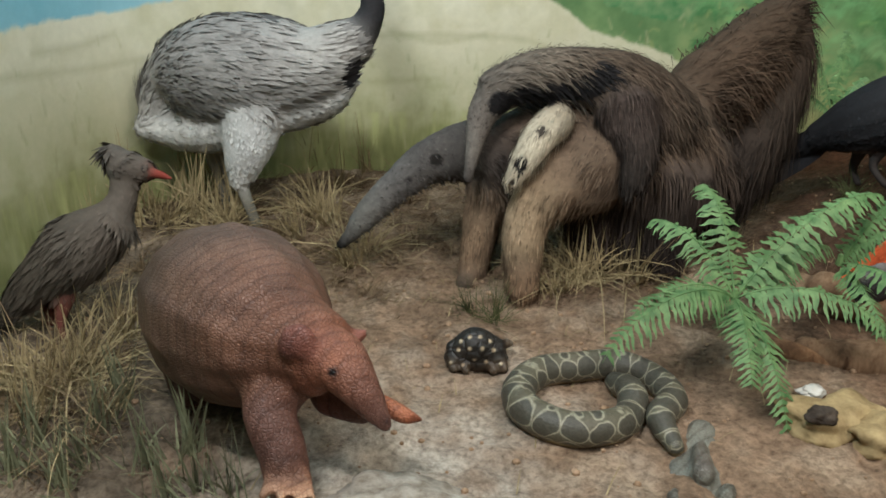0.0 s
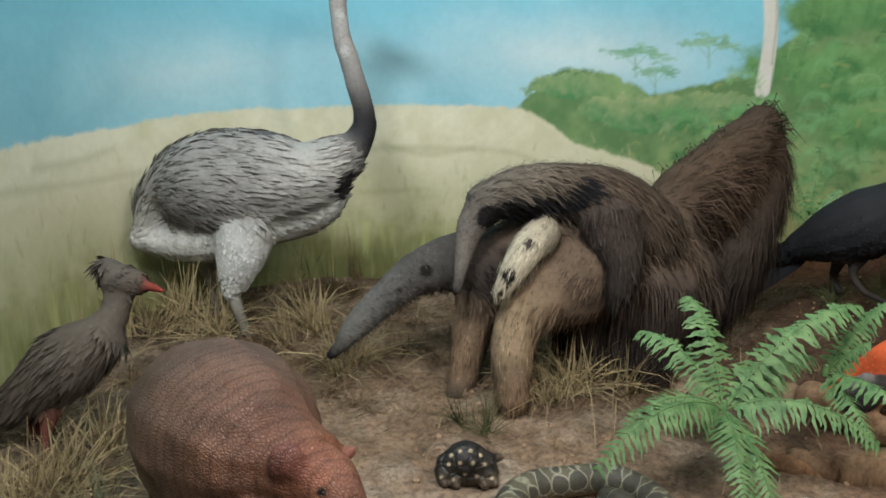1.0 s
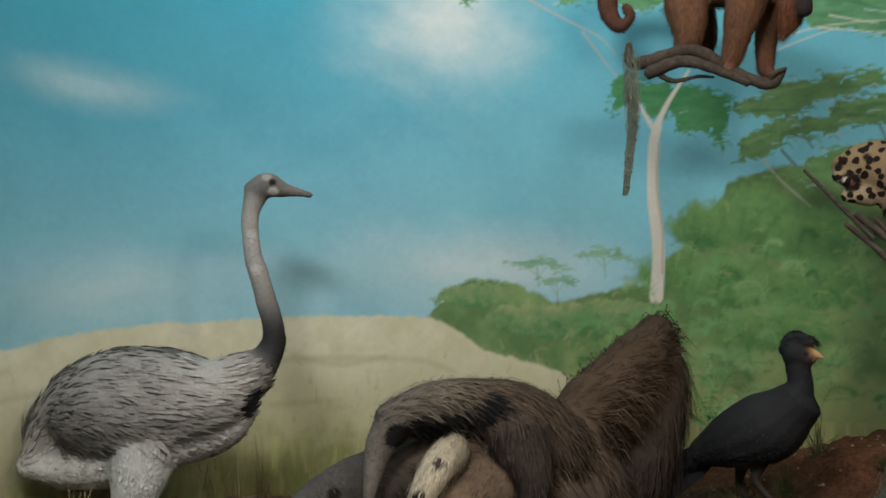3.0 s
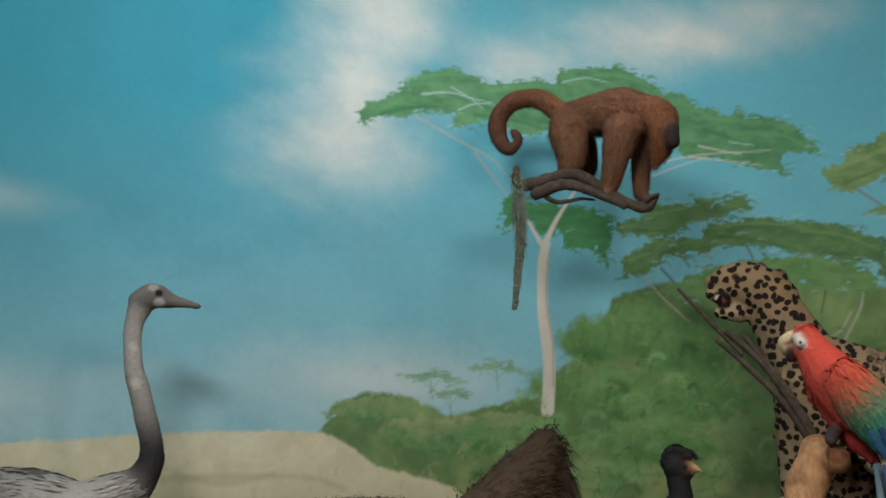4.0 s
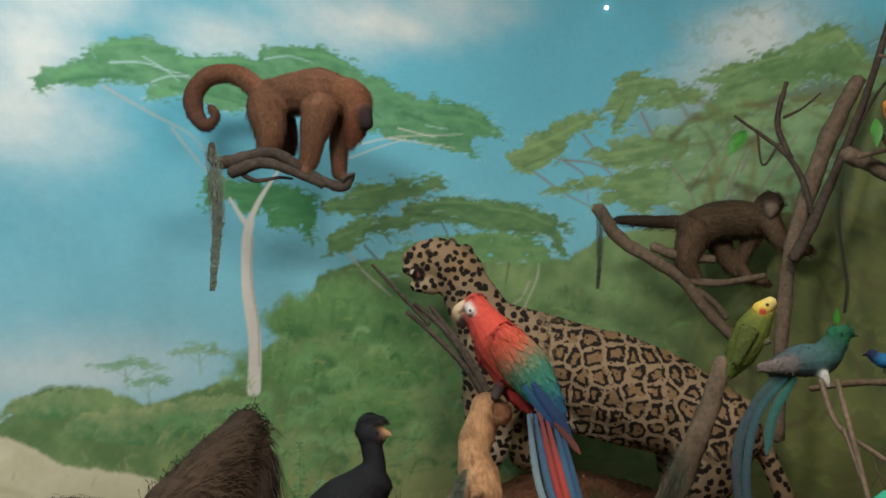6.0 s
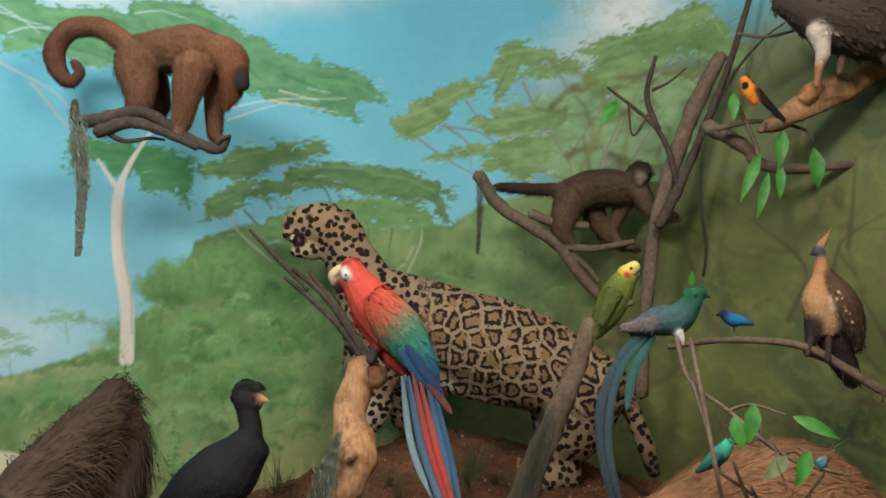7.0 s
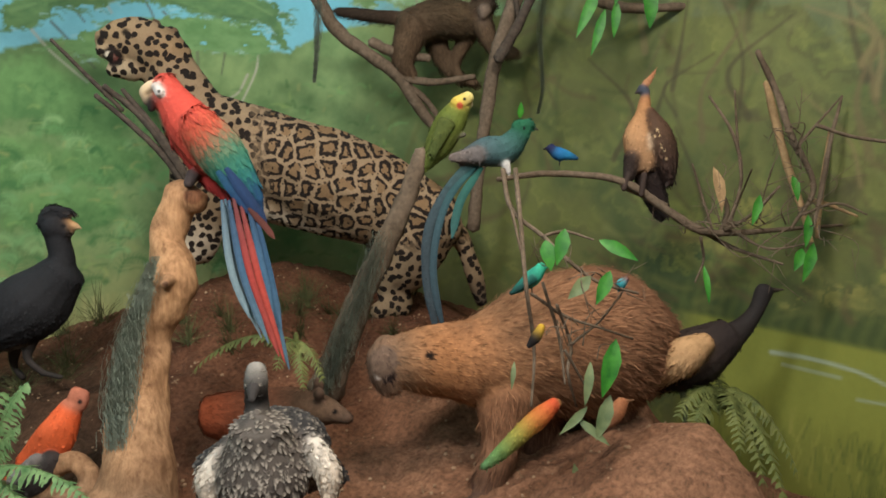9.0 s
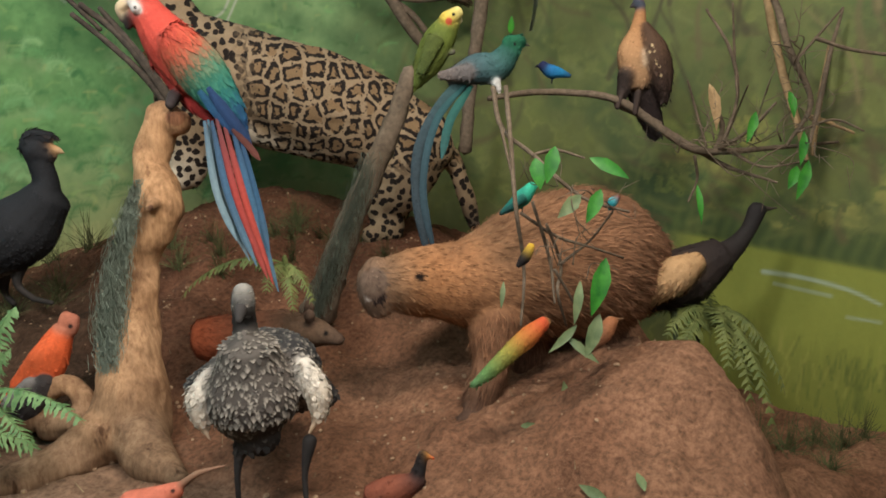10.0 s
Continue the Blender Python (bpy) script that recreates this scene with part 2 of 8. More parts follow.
def armour_material(name, scale, bands):
    """Bony scales in rows, small and worn."""
    n = Nodes(name)
    col = n.add("ShaderNodeVertexColor")
    col.layer_name = "Col"
    v = n.add("ShaderNodeTexVoronoi", Scale=scale)
    v.feature = "DISTANCE_TO_EDGE"
    n.link(n.coords(), v.inputs["Vector"])
    f = n.noise(18.0, 5.0)
    c = n.mix(1.0, col.outputs[0], n.ramp(v.outputs[0], (0.0, (0.66, 0.60, 0.57)), (0.12, (1, 1, 1))), "MULTIPLY")
    c = n.mix(1.0, c, n.ramp(f, (0.3, (0.62, 0.57, 0.55)), (0.7, (1.12, 1.08, 1.05))), "MULTIPLY")
    c = n.mix(1.0, c, n.ramp(n.noise(5.0, 3.0), (0.35, (0.74, 0.74, 0.76)), (0.65, (1.06, 1.0, 0.96))), "MULTIPLY")
    h = n.mix(0.4, n.ramp(v.outputs[0], (0.0, (0, 0, 0)), (0.2, (1, 1, 1))), f)
    if bands:
        m = n.add("ShaderNodeMapping")
        m.inputs["Rotation"].default_value = (0, 0.15, radians(55))
        n.link(n.coords(), m.inputs[0])
        w = n.add("ShaderNodeTexWave", Scale=bands, Distortion=0.6)
        n.link(m.outputs[0], w.inputs["Vector"])
        line = n.ramp(w.outputs["Fac"], (0.0, (0.72, 0.68, 0.66)), (0.25, (1, 1, 1)))
        c = n.mix(1.0, c, line, "MULTIPLY")
        h = n.mix(0.5, h, line)
    return n.done(c, 0.5, h, 0.7, 0.006, 0.35)


def rosette_material():
    """Tawny coat with broken dark rings round browner centres, small full spots on head and legs."""
    n = Nodes("rosette_coat")
    col = n.add("ShaderNodeVertexColor")
    col.layer_name = "Col"
    warp = n.add("ShaderNodeTexNoise", Scale=26.0, Detail=2.0)
    co = n.coords()
    n.link(co, warp.inputs["Vector"])
    vec = n.mix(0.03, co, warp.outputs["Color"])
    along = n.add("ShaderNodeVectorMath")
    along.operation = "DOT_PRODUCT"
    along.inputs[1].default_value = (0.75, -0.66, 0.0)
    n.link(vec, along.inputs[0])
    sep = n.add("ShaderNodeSeparateXYZ")
    n.link(vec, sep.inputs[0])
    flat = n.add("ShaderNodeCombineXYZ")
    n.link(along.outputs["Value"], flat.inputs[0])
    n.link(sep.outputs[2], flat.inputs[1])

    def cells(scale, randomness):
        v = n.add("ShaderNodeTexVoronoi", Scale=scale, Randomness=randomness)
        v.voronoi_dimensions = "2D"
        n.link(flat.outputs[0], v.inputs["Vector"])
        return v.outputs["Distance"]

    v = n.add("ShaderNodeTexVoronoi", Scale=12.6, Randomness=0.72)
    v.voronoi_dimensions, v.feature = "2D", "DISTANCE_TO_EDGE"
    n.link(flat.outputs[0], v.inputs["Vector"])
    small = cells(27.0, 0.8)
    wob = n.add("ShaderNodeMath")
    wob.operation = "MULTIPLY_ADD"
    wob.inputs[1].default_value = 0.26
    n.link(n.noise(40.0, 2.0), wob.inputs[0])
    n.link(v.outputs["Distance"], wob.inputs[2])
    rim = wob.outputs[0]
    ring = n.ramp(rim, (0.215, (0, 0, 0)), (0.24, (1, 1, 1)), (0.40, (1, 1, 1)), (0.435, (0, 0, 0)))
    gaps = n.ramp(n.noise(26.0, 0.5), (0.37, (0, 0, 0)), (0.41, (1, 1, 1)))
    dots = n.ramp(cells(24.0, 1.0), (0.07, (1, 1, 1)), (0.11, (0, 0, 0)))
    core = n.ramp(rim, (0.27, (0, 0, 0)), (0.33, (1, 1, 1)))
    full = n.ramp(small, (0.33, (1, 1, 1)), (0.40, (0, 0, 0)))
    where = n.add("ShaderNodeMapRange")
    where.inputs[1].default_value, where.inputs[2].default_value = HEAD_END
    n.link(along.outputs["Value"], where.inputs[0])
    legs = n.add("ShaderNodeMapRange")
    legs.inputs[1].default_value, legs.inputs[2].default_value = LEG_TOP
    n.link(sep.outputs[2], legs.inputs[0])
    body = n.mix(1.0, where.outputs[0], legs.outputs[0], "MULTIPLY")
    c = n.mix(n.mix(1.0, core, body, "MULTIPLY"), col.outputs[0], n.mix(1.0, col.outputs[0], (0.74, 0.66, 0.56), "MULTIPLY"))
    c = n.mix(n.mix(body, full, n.mix(1.0, n.mix(1.0, ring, gaps, "MULTIPLY"), dots, "LIGHTEN")), c, lin(32, 25, 21))
    f = n.noise(160.0, 4.0)
    c = n.mix(1.0, c, n.ramp(f, (0.3, (0.75, 0.73, 0.7)), (0.7, (1, 1, 1))), "MULTIPLY")
    return n.done(c, 0.85, f, 0.3, 0.003, 0.15)


HEAD_END, LEG_TOP = (-0.62, -0.52), (0.30, 0.36)
ARMOUR = armour_material("armour", 118.0, 11.0)
ARMOUR_SMALL = armour_material("shell", 34.0, 0)
ROSETTES = rosette_material()
BARK = plain("grey_bark", lin(80, 69, 57), lin(114, 99, 83), 45.0, 0.9, 0.6, 0.15, 0.006)
DARKBARK = plain("dark_bark", lin(48, 42, 38), lin(82, 72, 62), 45.0, 0.9, 0.6, 0.15, 0.006)


def driftwood():
    """Weathered wood: grain drawn out along the stem, dark checks and knots."""
    n = Nodes("driftwood")
    col = n.add("ShaderNodeVertexColor")
    col.layer_name = "Col"
    m = n.add("ShaderNodeMapping")
    m.inputs["Scale"].default_value = (1.0, 1.0, 0.16)
    n.link(n.coords(), m.inputs[0])
    f = n.noise(70.0, 6.0, 0.7, m.outputs[0])
    g = n.noise(9.0, 5.0, 0.65)
    k = n.noise(22.0, 3.0, 0.6, m.outputs[0])
    c = n.mix(1.0, col.outputs[0], n.ramp(f, (0.3, (0.58, 0.52, 0.46)), (0.6, (1.05, 1.03, 1.0))), "MULTIPLY")
    c = n.mix(1.0, c, n.ramp(g, (0.34, (0.52, 0.46, 0.42)), (0.58, (1.08, 1.05, 1.0))), "MULTIPLY")
    c = n.mix(1.0, c, n.ramp(k, (0.30, (0.35, 0.28, 0.22)), (0.38, (1, 1, 1))), "MULTIPLY")
    h = n.mix(0.5, f, g)
    return n.done(c, 0.8, h, 0.9, 0.012, 0.2)


DRIFTWOOD = driftwood()
FROND = plain("fern_green", lin(60, 94, 52), lin(116, 144, 92), 30.0, 0.6, 0.2, 0.3, 0.003)
OLDFROND = plain("olive_fern", lin(72, 84, 44), lin(112, 118, 66), 30.0, 0.7, 0.2, 0.25, 0.003)
LEAF = plain("glossy_leaf", lin(22, 84, 24), lin(62, 130, 40), 20.0, 0.5, 0.1, 0.25, 0.002)
DULLLEAF = plain("dull_leaf", lin(74, 92, 60), lin(116, 128, 88), 20.0, 0.6, 0.1, 0.3, 0.002)
STRAW = plain("straw", lin(126, 110, 80), lin(184, 166, 126), 25.0, 0.85, 0.2, 0.15)
HAY = plain("dark_hay", lin(96, 80, 62), lin(146, 124, 96), 25.0, 0.9, 0.2, 0.15)
REED = plain("grey_green_reed", lin(104, 108, 84), lin(158, 158, 124), 25.0, 0.8, 0.2, 0.2)
MOSS = plain("grey_moss", lin(104, 116, 104), lin(142, 152, 138), 40.0, 0.95, 0.2, 0.1)
STONE = plain("ochre_stone", lin(118, 98, 66), lin(186, 164, 120), 16.0, 0.85, 0.7, 0.25, 0.01)


def snake_material():
    """Grey-brown diamonds edged by pale lines, over a yellowish belly."""
    n = Nodes("snake_skin")
    uv = n.add("ShaderNodeUVMap")
    sep = n.add("ShaderNodeSeparateXYZ")
    n.link(uv.outputs[0], sep.inputs[0])
    sc = n.add("ShaderNodeMapping")
    sc.inputs["Scale"].default_value = (1 / 0.056, 1 / 0.05, 1)
    n.link(uv.outputs[0], sc.inputs[0])
    v = n.add("ShaderNodeTexVoronoi", Scale=1.0, Randomness=0.12)
    v.voronoi_dimensions = "2D"
    n.link(sc.outputs[0], v.inputs["Vector"])
    f = n.noise(90.0, 4.0)
    c = n.ramp(v.outputs["Distance"], (0.43, lin(74, 70, 60)), (0.47, lin(146, 140, 120)), (0.49, lin(146, 140, 120)), (0.53, lin(92, 86, 70)))
    c = n.mix(1.0, c, n.ramp(f, (0.3, (0.68, 0.68, 0.66)), (0.7, (1.05, 1.05, 1.03))), "MULTIPLY")
    c = n.mix(n.ramp(sep.outputs[1], (0.008, (1, 1, 1)), (0.018, (0, 0, 0))), c, lin(146, 130, 92))
    s = n.add("ShaderNodeTexVoronoi", Scale=170.0)
    n.link(n.coords(), s.inputs["Vector"])
    return n.done(c, 0.5, s.outputs["Distance"], 0.3, 0.003, 0.35)


SNAKE = snake_material()

# ---- the showcase: a wall bent round the back, painted with a landscape ----
PLAN = [(-1.42, -0.9), (-1.40, 1.2), (-1.38, 2.5), (-1.15, 3.2), (-0.6, 3.6), (0.5, 3.68), (1.8, 3.66), (2.7, 3.45), (3.45, 3.05), (3.75, 2.35), (3.75, 1.4), (3.6, 0.5), (3.35, -0.9)]
bend = spline(PLAN, 30)
reach = np.concatenate([[0], np.cumsum(np.linalg.norm(np.diff(bend, axis=0), axis=1))])
WALL_LOW, WALL_TOP, STEP = -0.45, 3.4, 0.0085


def wall_at(u):
    return np.stack([np.interp(u, reach, bend[:, 0]), np.interp(u, reach, bend[:, 1])], -1)


class Mural:
    """Paint on the wall, by length along it (u) and height (z)."""

    def __init__(self):
        self.u, self.z = np.concatenate([np.arange(0, 2.9, 0.04), np.arange(2.9, reach[-1], STEP)]), np.arange(WALL_LOW, WALL_TOP + STEP, STEP)
        self.U, self.Z = np.meshgrid(self.u, self.z, indexing="ij")
        self.rgb = np.zeros((*self.U.shape, 3))
        self.n1 = rough_noise(self.U * 9, self.Z * 9, 1)
        self.n2 = rough_noise(self.U * 30, self.Z * 30, 5, 3)
        self.n3 = rough_noise(self.U * 2.2, self.Z * 2.2, 9)
        self.leafy = rough_noise(self.U * 14, self.Z * 34, 71, 3)
        self.fu, self.fz = (rough_noise(self.U * 42, self.Z * 42, 73, 2) - 0.5) * 0.035, (rough_noise(self.U * 36, self.Z * 50, 77, 2) - 0.5) * 0.03
        self.wu, self.wz = (self.n2 - 0.5) * 0.10 + (self.n1 - 0.5) * 0.12, (rough_noise(self.U * 26, self.Z * 26, 15, 3) - 0.5) * 0.09

    def lay(self, alpha, colour):
        a = np.clip(alpha, 0, 1)[..., None]
        self.rgb = self.rgb * (1 - a) + np.array(colour) * a

    def window(self, u0, u1, z0, z1):
        i, j = np.searchsorted(self.u, (u0, u1))
        k, l = np.searchsorted(self.z, (z0, z1))
        return slice(max(i, 0), max(j, 0)), slice(max(k, 0), max(l, 0))

    def local(self, w, alpha, colour):
        a = np.clip(alpha, 0, 1)[..., None]
        self.rgb[w] = self.rgb[w] * (1 - a) + np.array(colour) * a

    def stroke(self, points, width, colour, ends=None, soft=0.009, strength=1.0):
        """A brush line; width in metres at its start, ends at its end."""
        p = spline(points, 10)
        r = np.linspace(width, width if ends is None else ends, len(p)) / 2
        w = self.window(p[:, 0].min() - width, p[:, 0].max() + width, p[:, 1].min() - width, p[:, 1].max() + width)
        U, Z = self.U[w], self.Z[w]
        best = np.full(U.shape, 9.0)
        for (a, b, ra) in zip(p[:-1], p[1:], r):
            d = b - a
            t = np.clip(((U - a[0]) * d[0] + (Z - a[1]) * d[1]) / (d @ d + 1e-12), 0, 1)
            best = np.minimum(best, np.hypot(U - a[0] - t * d[0], Z - a[1] - t * d[1]) - ra)
        self.local(w, np.clip(0.5 - best / soft, 0, 1) * strength, lin(*colour))

    def clump(self, u, z, ru, rz, colour, light=None, ragged=1.0, gaps=0.0, soft=0.02):
        """A leafy clump with an uneven rim, lit from above."""
        w = self.window(u - ru * 1.4, u + ru * 1.4, z - rz * 1.7, z + rz * 1.7)
        du, dz = self.U[w] - u + self.wu[w] * ragged, self.Z[w] - z + self.wz[w] * ragged
        d = (1 - np.hypot(du / ru, np.where(dz < 0, dz / (rz * 0.55), dz / rz))) * min(ru, rz)
        a = d / soft + 0.5
        if gaps:
            a = np.where(self.n2[w] < gaps, a - 1.6, a)
        base, hi = np.array(lin(*colour)), np.array(lin(*(light or colour)))
        f = np.clip(0.35 + 0.5 * dz / rz + (self.n2[w] - 0.5) * 0.8 + (self.n1[w] - 0.5) * 0.8, 0, 1)[..., None]
        self.local(w, a, base * (1 - f) + hi * f)

    def shape(self, points, colour, light, ragged=0.55, gaps=0.0, soft=0.011, dabs=26):
        """Flat leafy paint inside an outline, with a frayed rim, dabs of a lighter tone and sky showing through the gaps."""
        p = np.array(points)
        w = self.window(p[:, 0].min() - 0.1, p[:, 0].max() + 0.1, p[:, 1].min() - 0.1, p[:, 1].max() + 0.1)
        U, Z = self.U[w] + self.wu[w] * ragged * 0.6 + self.fu[w], self.Z[w] + self.wz[w] * ragged * 0.7 + self.fz[w]
        inside, near = np.zeros(U.shape, bool), np.full(U.shape, 9.0)
        for a, b in zip(p, np.roll(p, -1, 0)):
            d = b - a
            t = np.clip(((U - a[0]) * d[0] + (Z - a[1]) * d[1]) / (d @ d + 1e-12), 0, 1)
            near = np.minimum(near, np.hypot(U - a[0] - t * d[0], Z - a[1] - t * d[1]))
            inside ^= ((a[1] > Z) != (b[1] > Z)) & (U < d[0] * (Z - a[1]) / (d[1] + 1e-12) + a[0])
        alpha = np.where(inside, near, -near) / soft + 0.5
        alpha = alpha - np.clip((0.29 + 0.13 * np.clip(1 - near / 0.05, 0, 1) - self.leafy[w]) * 12, 0, 9)
        if gaps:
            alpha = alpha - np.clip((gaps - self.leafy[w]) * 14, 0, 9)
        base, hi = np.array(lin(*colour)), np.array(lin(*light))
        f = np.clip(0.4 + (self.leafy[w] - 0.5) * 1.5 + (self.n1[w] - 0.5) * 1.0, 0, 1)[..., None]
        self.local(w, alpha, base * (1 - f) + hi * f)
        r = random.Random(int(abs(p[0, 0] * 1000 + p[1, 1] * 777)))
        for a, b in zip(p, np.roll(p, -1, 0)):
            for _ in range(int(np.hypot(*(b - a)) * dabs) + (dabs > 20)):
                c = a + (b - a) * r.random() + np.array((r.gauss(0, 0.018), r.gauss(0, 0.012)))
                ln, slope, k = r.uniform(0.02, 0.06), r.uniform(-0.5, 0.25), r.random()
                tone = [round(x * (1 - k) + y * k) for x, y in zip(colour, light)] if r.random() < 0.78 else (158, 192, 192)
                self.stroke([c, c + np.array((ln * 0.5, ln * 0.12)), c + np.array((ln, ln * slope))], r.uniform(0.007, 0.015), tone, 0.003, 0.008, 0.85 if tone != (158, 192, 192) else 0.45)

    def frond(self, u, z, length, lean, tone):
        """A soft painted fern frond with paired leaflets."""
        line = spline([(u, z), (u + lean * length * 0.35, z + length * 0.6), (u + lean * length, z + length * 0.62), (u + lean * length * 1.25, z + length * 0.4)], 5)
        self.stroke(line[::3], 0.006, tone, 0.003, 0.012, 0.5)
        for k in range(2, len(line) - 1):
            d = line[k + 1] - line[k - 1]
            d = d / (np.hypot(*d) + 1e-9)
            ln = length * 0.26 * (1 - 0.7 * k / len(line))
            for side in (-1, 1):
                way = np.array((-d[1], d[0])) * side + d * 0.6
                self.stroke([line[k], line[k] + way * ln * 0.6, line[k] + way * ln + np.array((0, -0.15 * ln))], 0.011, tone, 0.003, 0.012, 0.5)

    def rise(self, points, colour, light, soft=0.02, ragged=0.5, feather=0.0):
        """All that lies under a line of hills."""
        p = np.array(points)
        top = np.interp(self.u, p[:, 0], p[:, 1])[:, None] + self.wz * ragged
        a = np.clip((top - self.Z) / soft + 0.5, 0, 1)
        a *= np.clip((self.U - p[0, 0] + self.wu * ragged) / (soft + feather), 0, 1) * np.clip((p[-1, 0] - self.U + self.wu * ragged) / (soft + feather), 0, 1)
        f = np.clip(0.4 + (self.n1 - 0.5) * 1.6 + (self.n3 - 0.5) * 1.8 + (self.n2 - 0.5) * 0.3, 0, 1)[..., None]
        c = np.array(lin(*colour)) * (1 - f) + np.array(lin(*light)) * f
        self.rgb = self.rgb * (1 - a[..., None]) + c * a[..., None]

    def wall(self):
        nu, nz = self.U.shape
        xy = wall_at(self.u)
        verts = np.concatenate([np.repeat(xy[:, None], nz, 1), np.repeat(self.z[None, :, None], nu, 0)], 2).reshape(-1, 3)
        i = np.arange(nu * nz).reshape(nu, nz)
        quads = np.stack([i[:-1, :-1], i[:-1, 1:], i[1:, 1:], i[1:, :-1]], -1).reshape(-1, 4)
        me = bpy.data.meshes.new("wall_painted")
        me.from_pydata(verts.tolist(), [], quads.tolist())
        set_colours(me, self.rgb.reshape(-1, 3))
        me.materials.append(MURAL)
        ob = new("wall_painted", me)
        thick = ob.modifiers.new("thickness", "SOLIDIFY")
        thick.thickness, thick.offset = 0.08, 1
        smooth(ob)
        return tagged(ob, "curved showcase wall painted with savanna, hills and trees", "wall", kind="structure")


MOUNDS = [(2.75, 2.75, 0.95, 0.85, 0.42), (1.75, 2.7, 0.5, 0.6, 0.14), (2.45, 0.5, 0.42, 0.42, 0.25), (2.9, 1.5, 0.4, 0.5, 0.12)]


def height(x, y):
    h = 0.0 * x
    for cx, cy, sx, sy, a in MOUNDS:
        h = h + a * np.exp(-((x - cx) / sx) ** 2 - ((y - cy) / sy) ** 2)
    s = np.clip(((x - 2.52) * 0.75 - (y - 0.55) * 0.66) / 0.30, 0, 1) * np.clip((1.5 - y) / 0.5, 0, 1)
    h = h - 0.36 * s * s * (3 - 2 * s)
    return h + (rough_noise(x * 4 + 11, y * 4 + 5, 21) - 0.5) * (0.045 + 0.11 * np.clip((x - 1.2) / 0.6, 0, 1)) + (rough_noise(x * 15, y * 15, 31) - 0.5) * 0.034


def front(x):
    return 0.85 - (x + 1.5) * 0.314



mural = Mural()
# sky: deep above, pale towards the hills, with clouds
depth = np.clip((mural.Z - 0.75) / 1.7, 0, 1)[..., None]
mural.rgb = np.array(lin(146, 190, 200)) * (1 - depth) ** 1.3 + np.array(lin(52, 146, 168)) * (1 - (1 - depth) ** 1.3)
mural.lay((mural.n3 - 0.45) * 0.9, lin(50, 132, 152))
# fall-off of the light at the top left, painted into the sky
mural.lay(np.clip((5.4 - mural.U) / 1.6, 0, 0.5) * np.clip((mural.Z - 1.0) / 0.8, 0, 1), lin(52, 128, 144))
# paler sky to the right, in place of stronger light on the wall
mural.lay(np.clip((mural.U - 5.6) / 2.8, 0, 0.5) * np.clip((mural.Z - 0.9) / 0.5, 0, 1), lin(126, 194, 208))
drift = rough_noise(mural.U * 3.1 + mural.Z * 1.2, mural.Z * 4.2, 83, 4)
for u, z, ru, rz, a in ((5.98, 2.42, 0.42, 0.52, 0.85), (6.14, 2.95, 0.40, 0.42, 0.75), (5.66, 2.16, 0.36, 0.28, 0.35), (6.92, 2.72, 0.50, 0.20, 0.62), (7.66, 2.88, 0.62, 0.20, 0.92), (8.2, 3.03, 0.5, 0.2, 0.6), (9.95, 2.62, 0.42, 0.3, 0.9), (9.7, 2.4, 0.5, 0.3, 0.5), (6.1, 1.06, 0.8, 0.22, 0.55), (4.33, 1.84, 0.4, 0.1, 0.3), (4.4, 1.0, 0.8, 0.2, 0.35)):
    d = np.hypot((mural.U - u) / ru, (mural.Z - z) / rz)
    mural.lay(a * np.clip(1.15 - d * 0.8 + (drift - 0.5) * 0.6 + (mural.n1 - 0.5) * 0.12, 0, 1) ** 1.7, lin(212, 214, 208))

# tall green hills
# small trees on the horizon
mural.stroke([(6.39, 1.07), (6.40, 0.96)], 0.01, (132, 162, 146), 0.008, 0.009, 0.8)
mural.shape([(6.25, 1.06), (6.32, 1.09), (6.39, 1.10), (6.48, 1.09), (6.54, 1.05), (6.46, 1.05), (6.42, 1.06), (6.35, 1.05), (6.29, 1.07)], (112, 154, 126), (142, 174, 148), ragged=0.4)
mural.stroke([(6.32, 1.07), (6.40, 1.01)], 0.006, (132, 162, 146), 0.005, 0.009, 0.7)
mural.stroke([(6.45, 1.07), (6.40, 1.01)], 0.006, (132, 162, 146), 0.005, 0.009, 0.7)
mural.stroke([(6.73, 1.11), (6.74, 1.00)], 0.01, (132, 162, 146), 0.008, 0.009, 0.8)
mural.shape([(6.59, 1.10), (6.66, 1.14), (6.73, 1.15), (6.82, 1.13), (6.87, 1.09), (6.80, 1.09), (6.76, 1.11), (6.69, 1.09), (6.63, 1.11)], (112, 154, 126), (142, 174, 148), ragged=0.4)
mural.stroke([(6.66, 1.12), (6.73, 1.05)], 0.006, (132, 162, 146), 0.005, 0.009, 0.7)
mural.stroke([(6.79, 1.11), (6.73, 1.05)], 0.006, (132, 162, 146), 0.005, 0.009, 0.7)
mural.stroke([(6.49, 0.98), (6.50, 0.87)], 0.01, (132, 162, 146), 0.008, 0.009, 0.8)
mural.shape([(6.39, 0.97), (6.44, 1.01), (6.49, 1.01), (6.55, 1.00), (6.59, 0.96), (6.54, 0.96), (6.51, 0.98), (6.46, 0.96), (6.42, 0.98)], (112, 154, 126), (142, 174, 148), ragged=0.4)
mural.stroke([(6.44, 0.99), (6.49, 0.92)], 0.006, (132, 162, 146), 0.005, 0.009, 0.7)
mural.stroke([(6.53, 0.98), (6.49, 0.92)], 0.006, (132, 162, 146), 0.005, 0.009, 0.7)
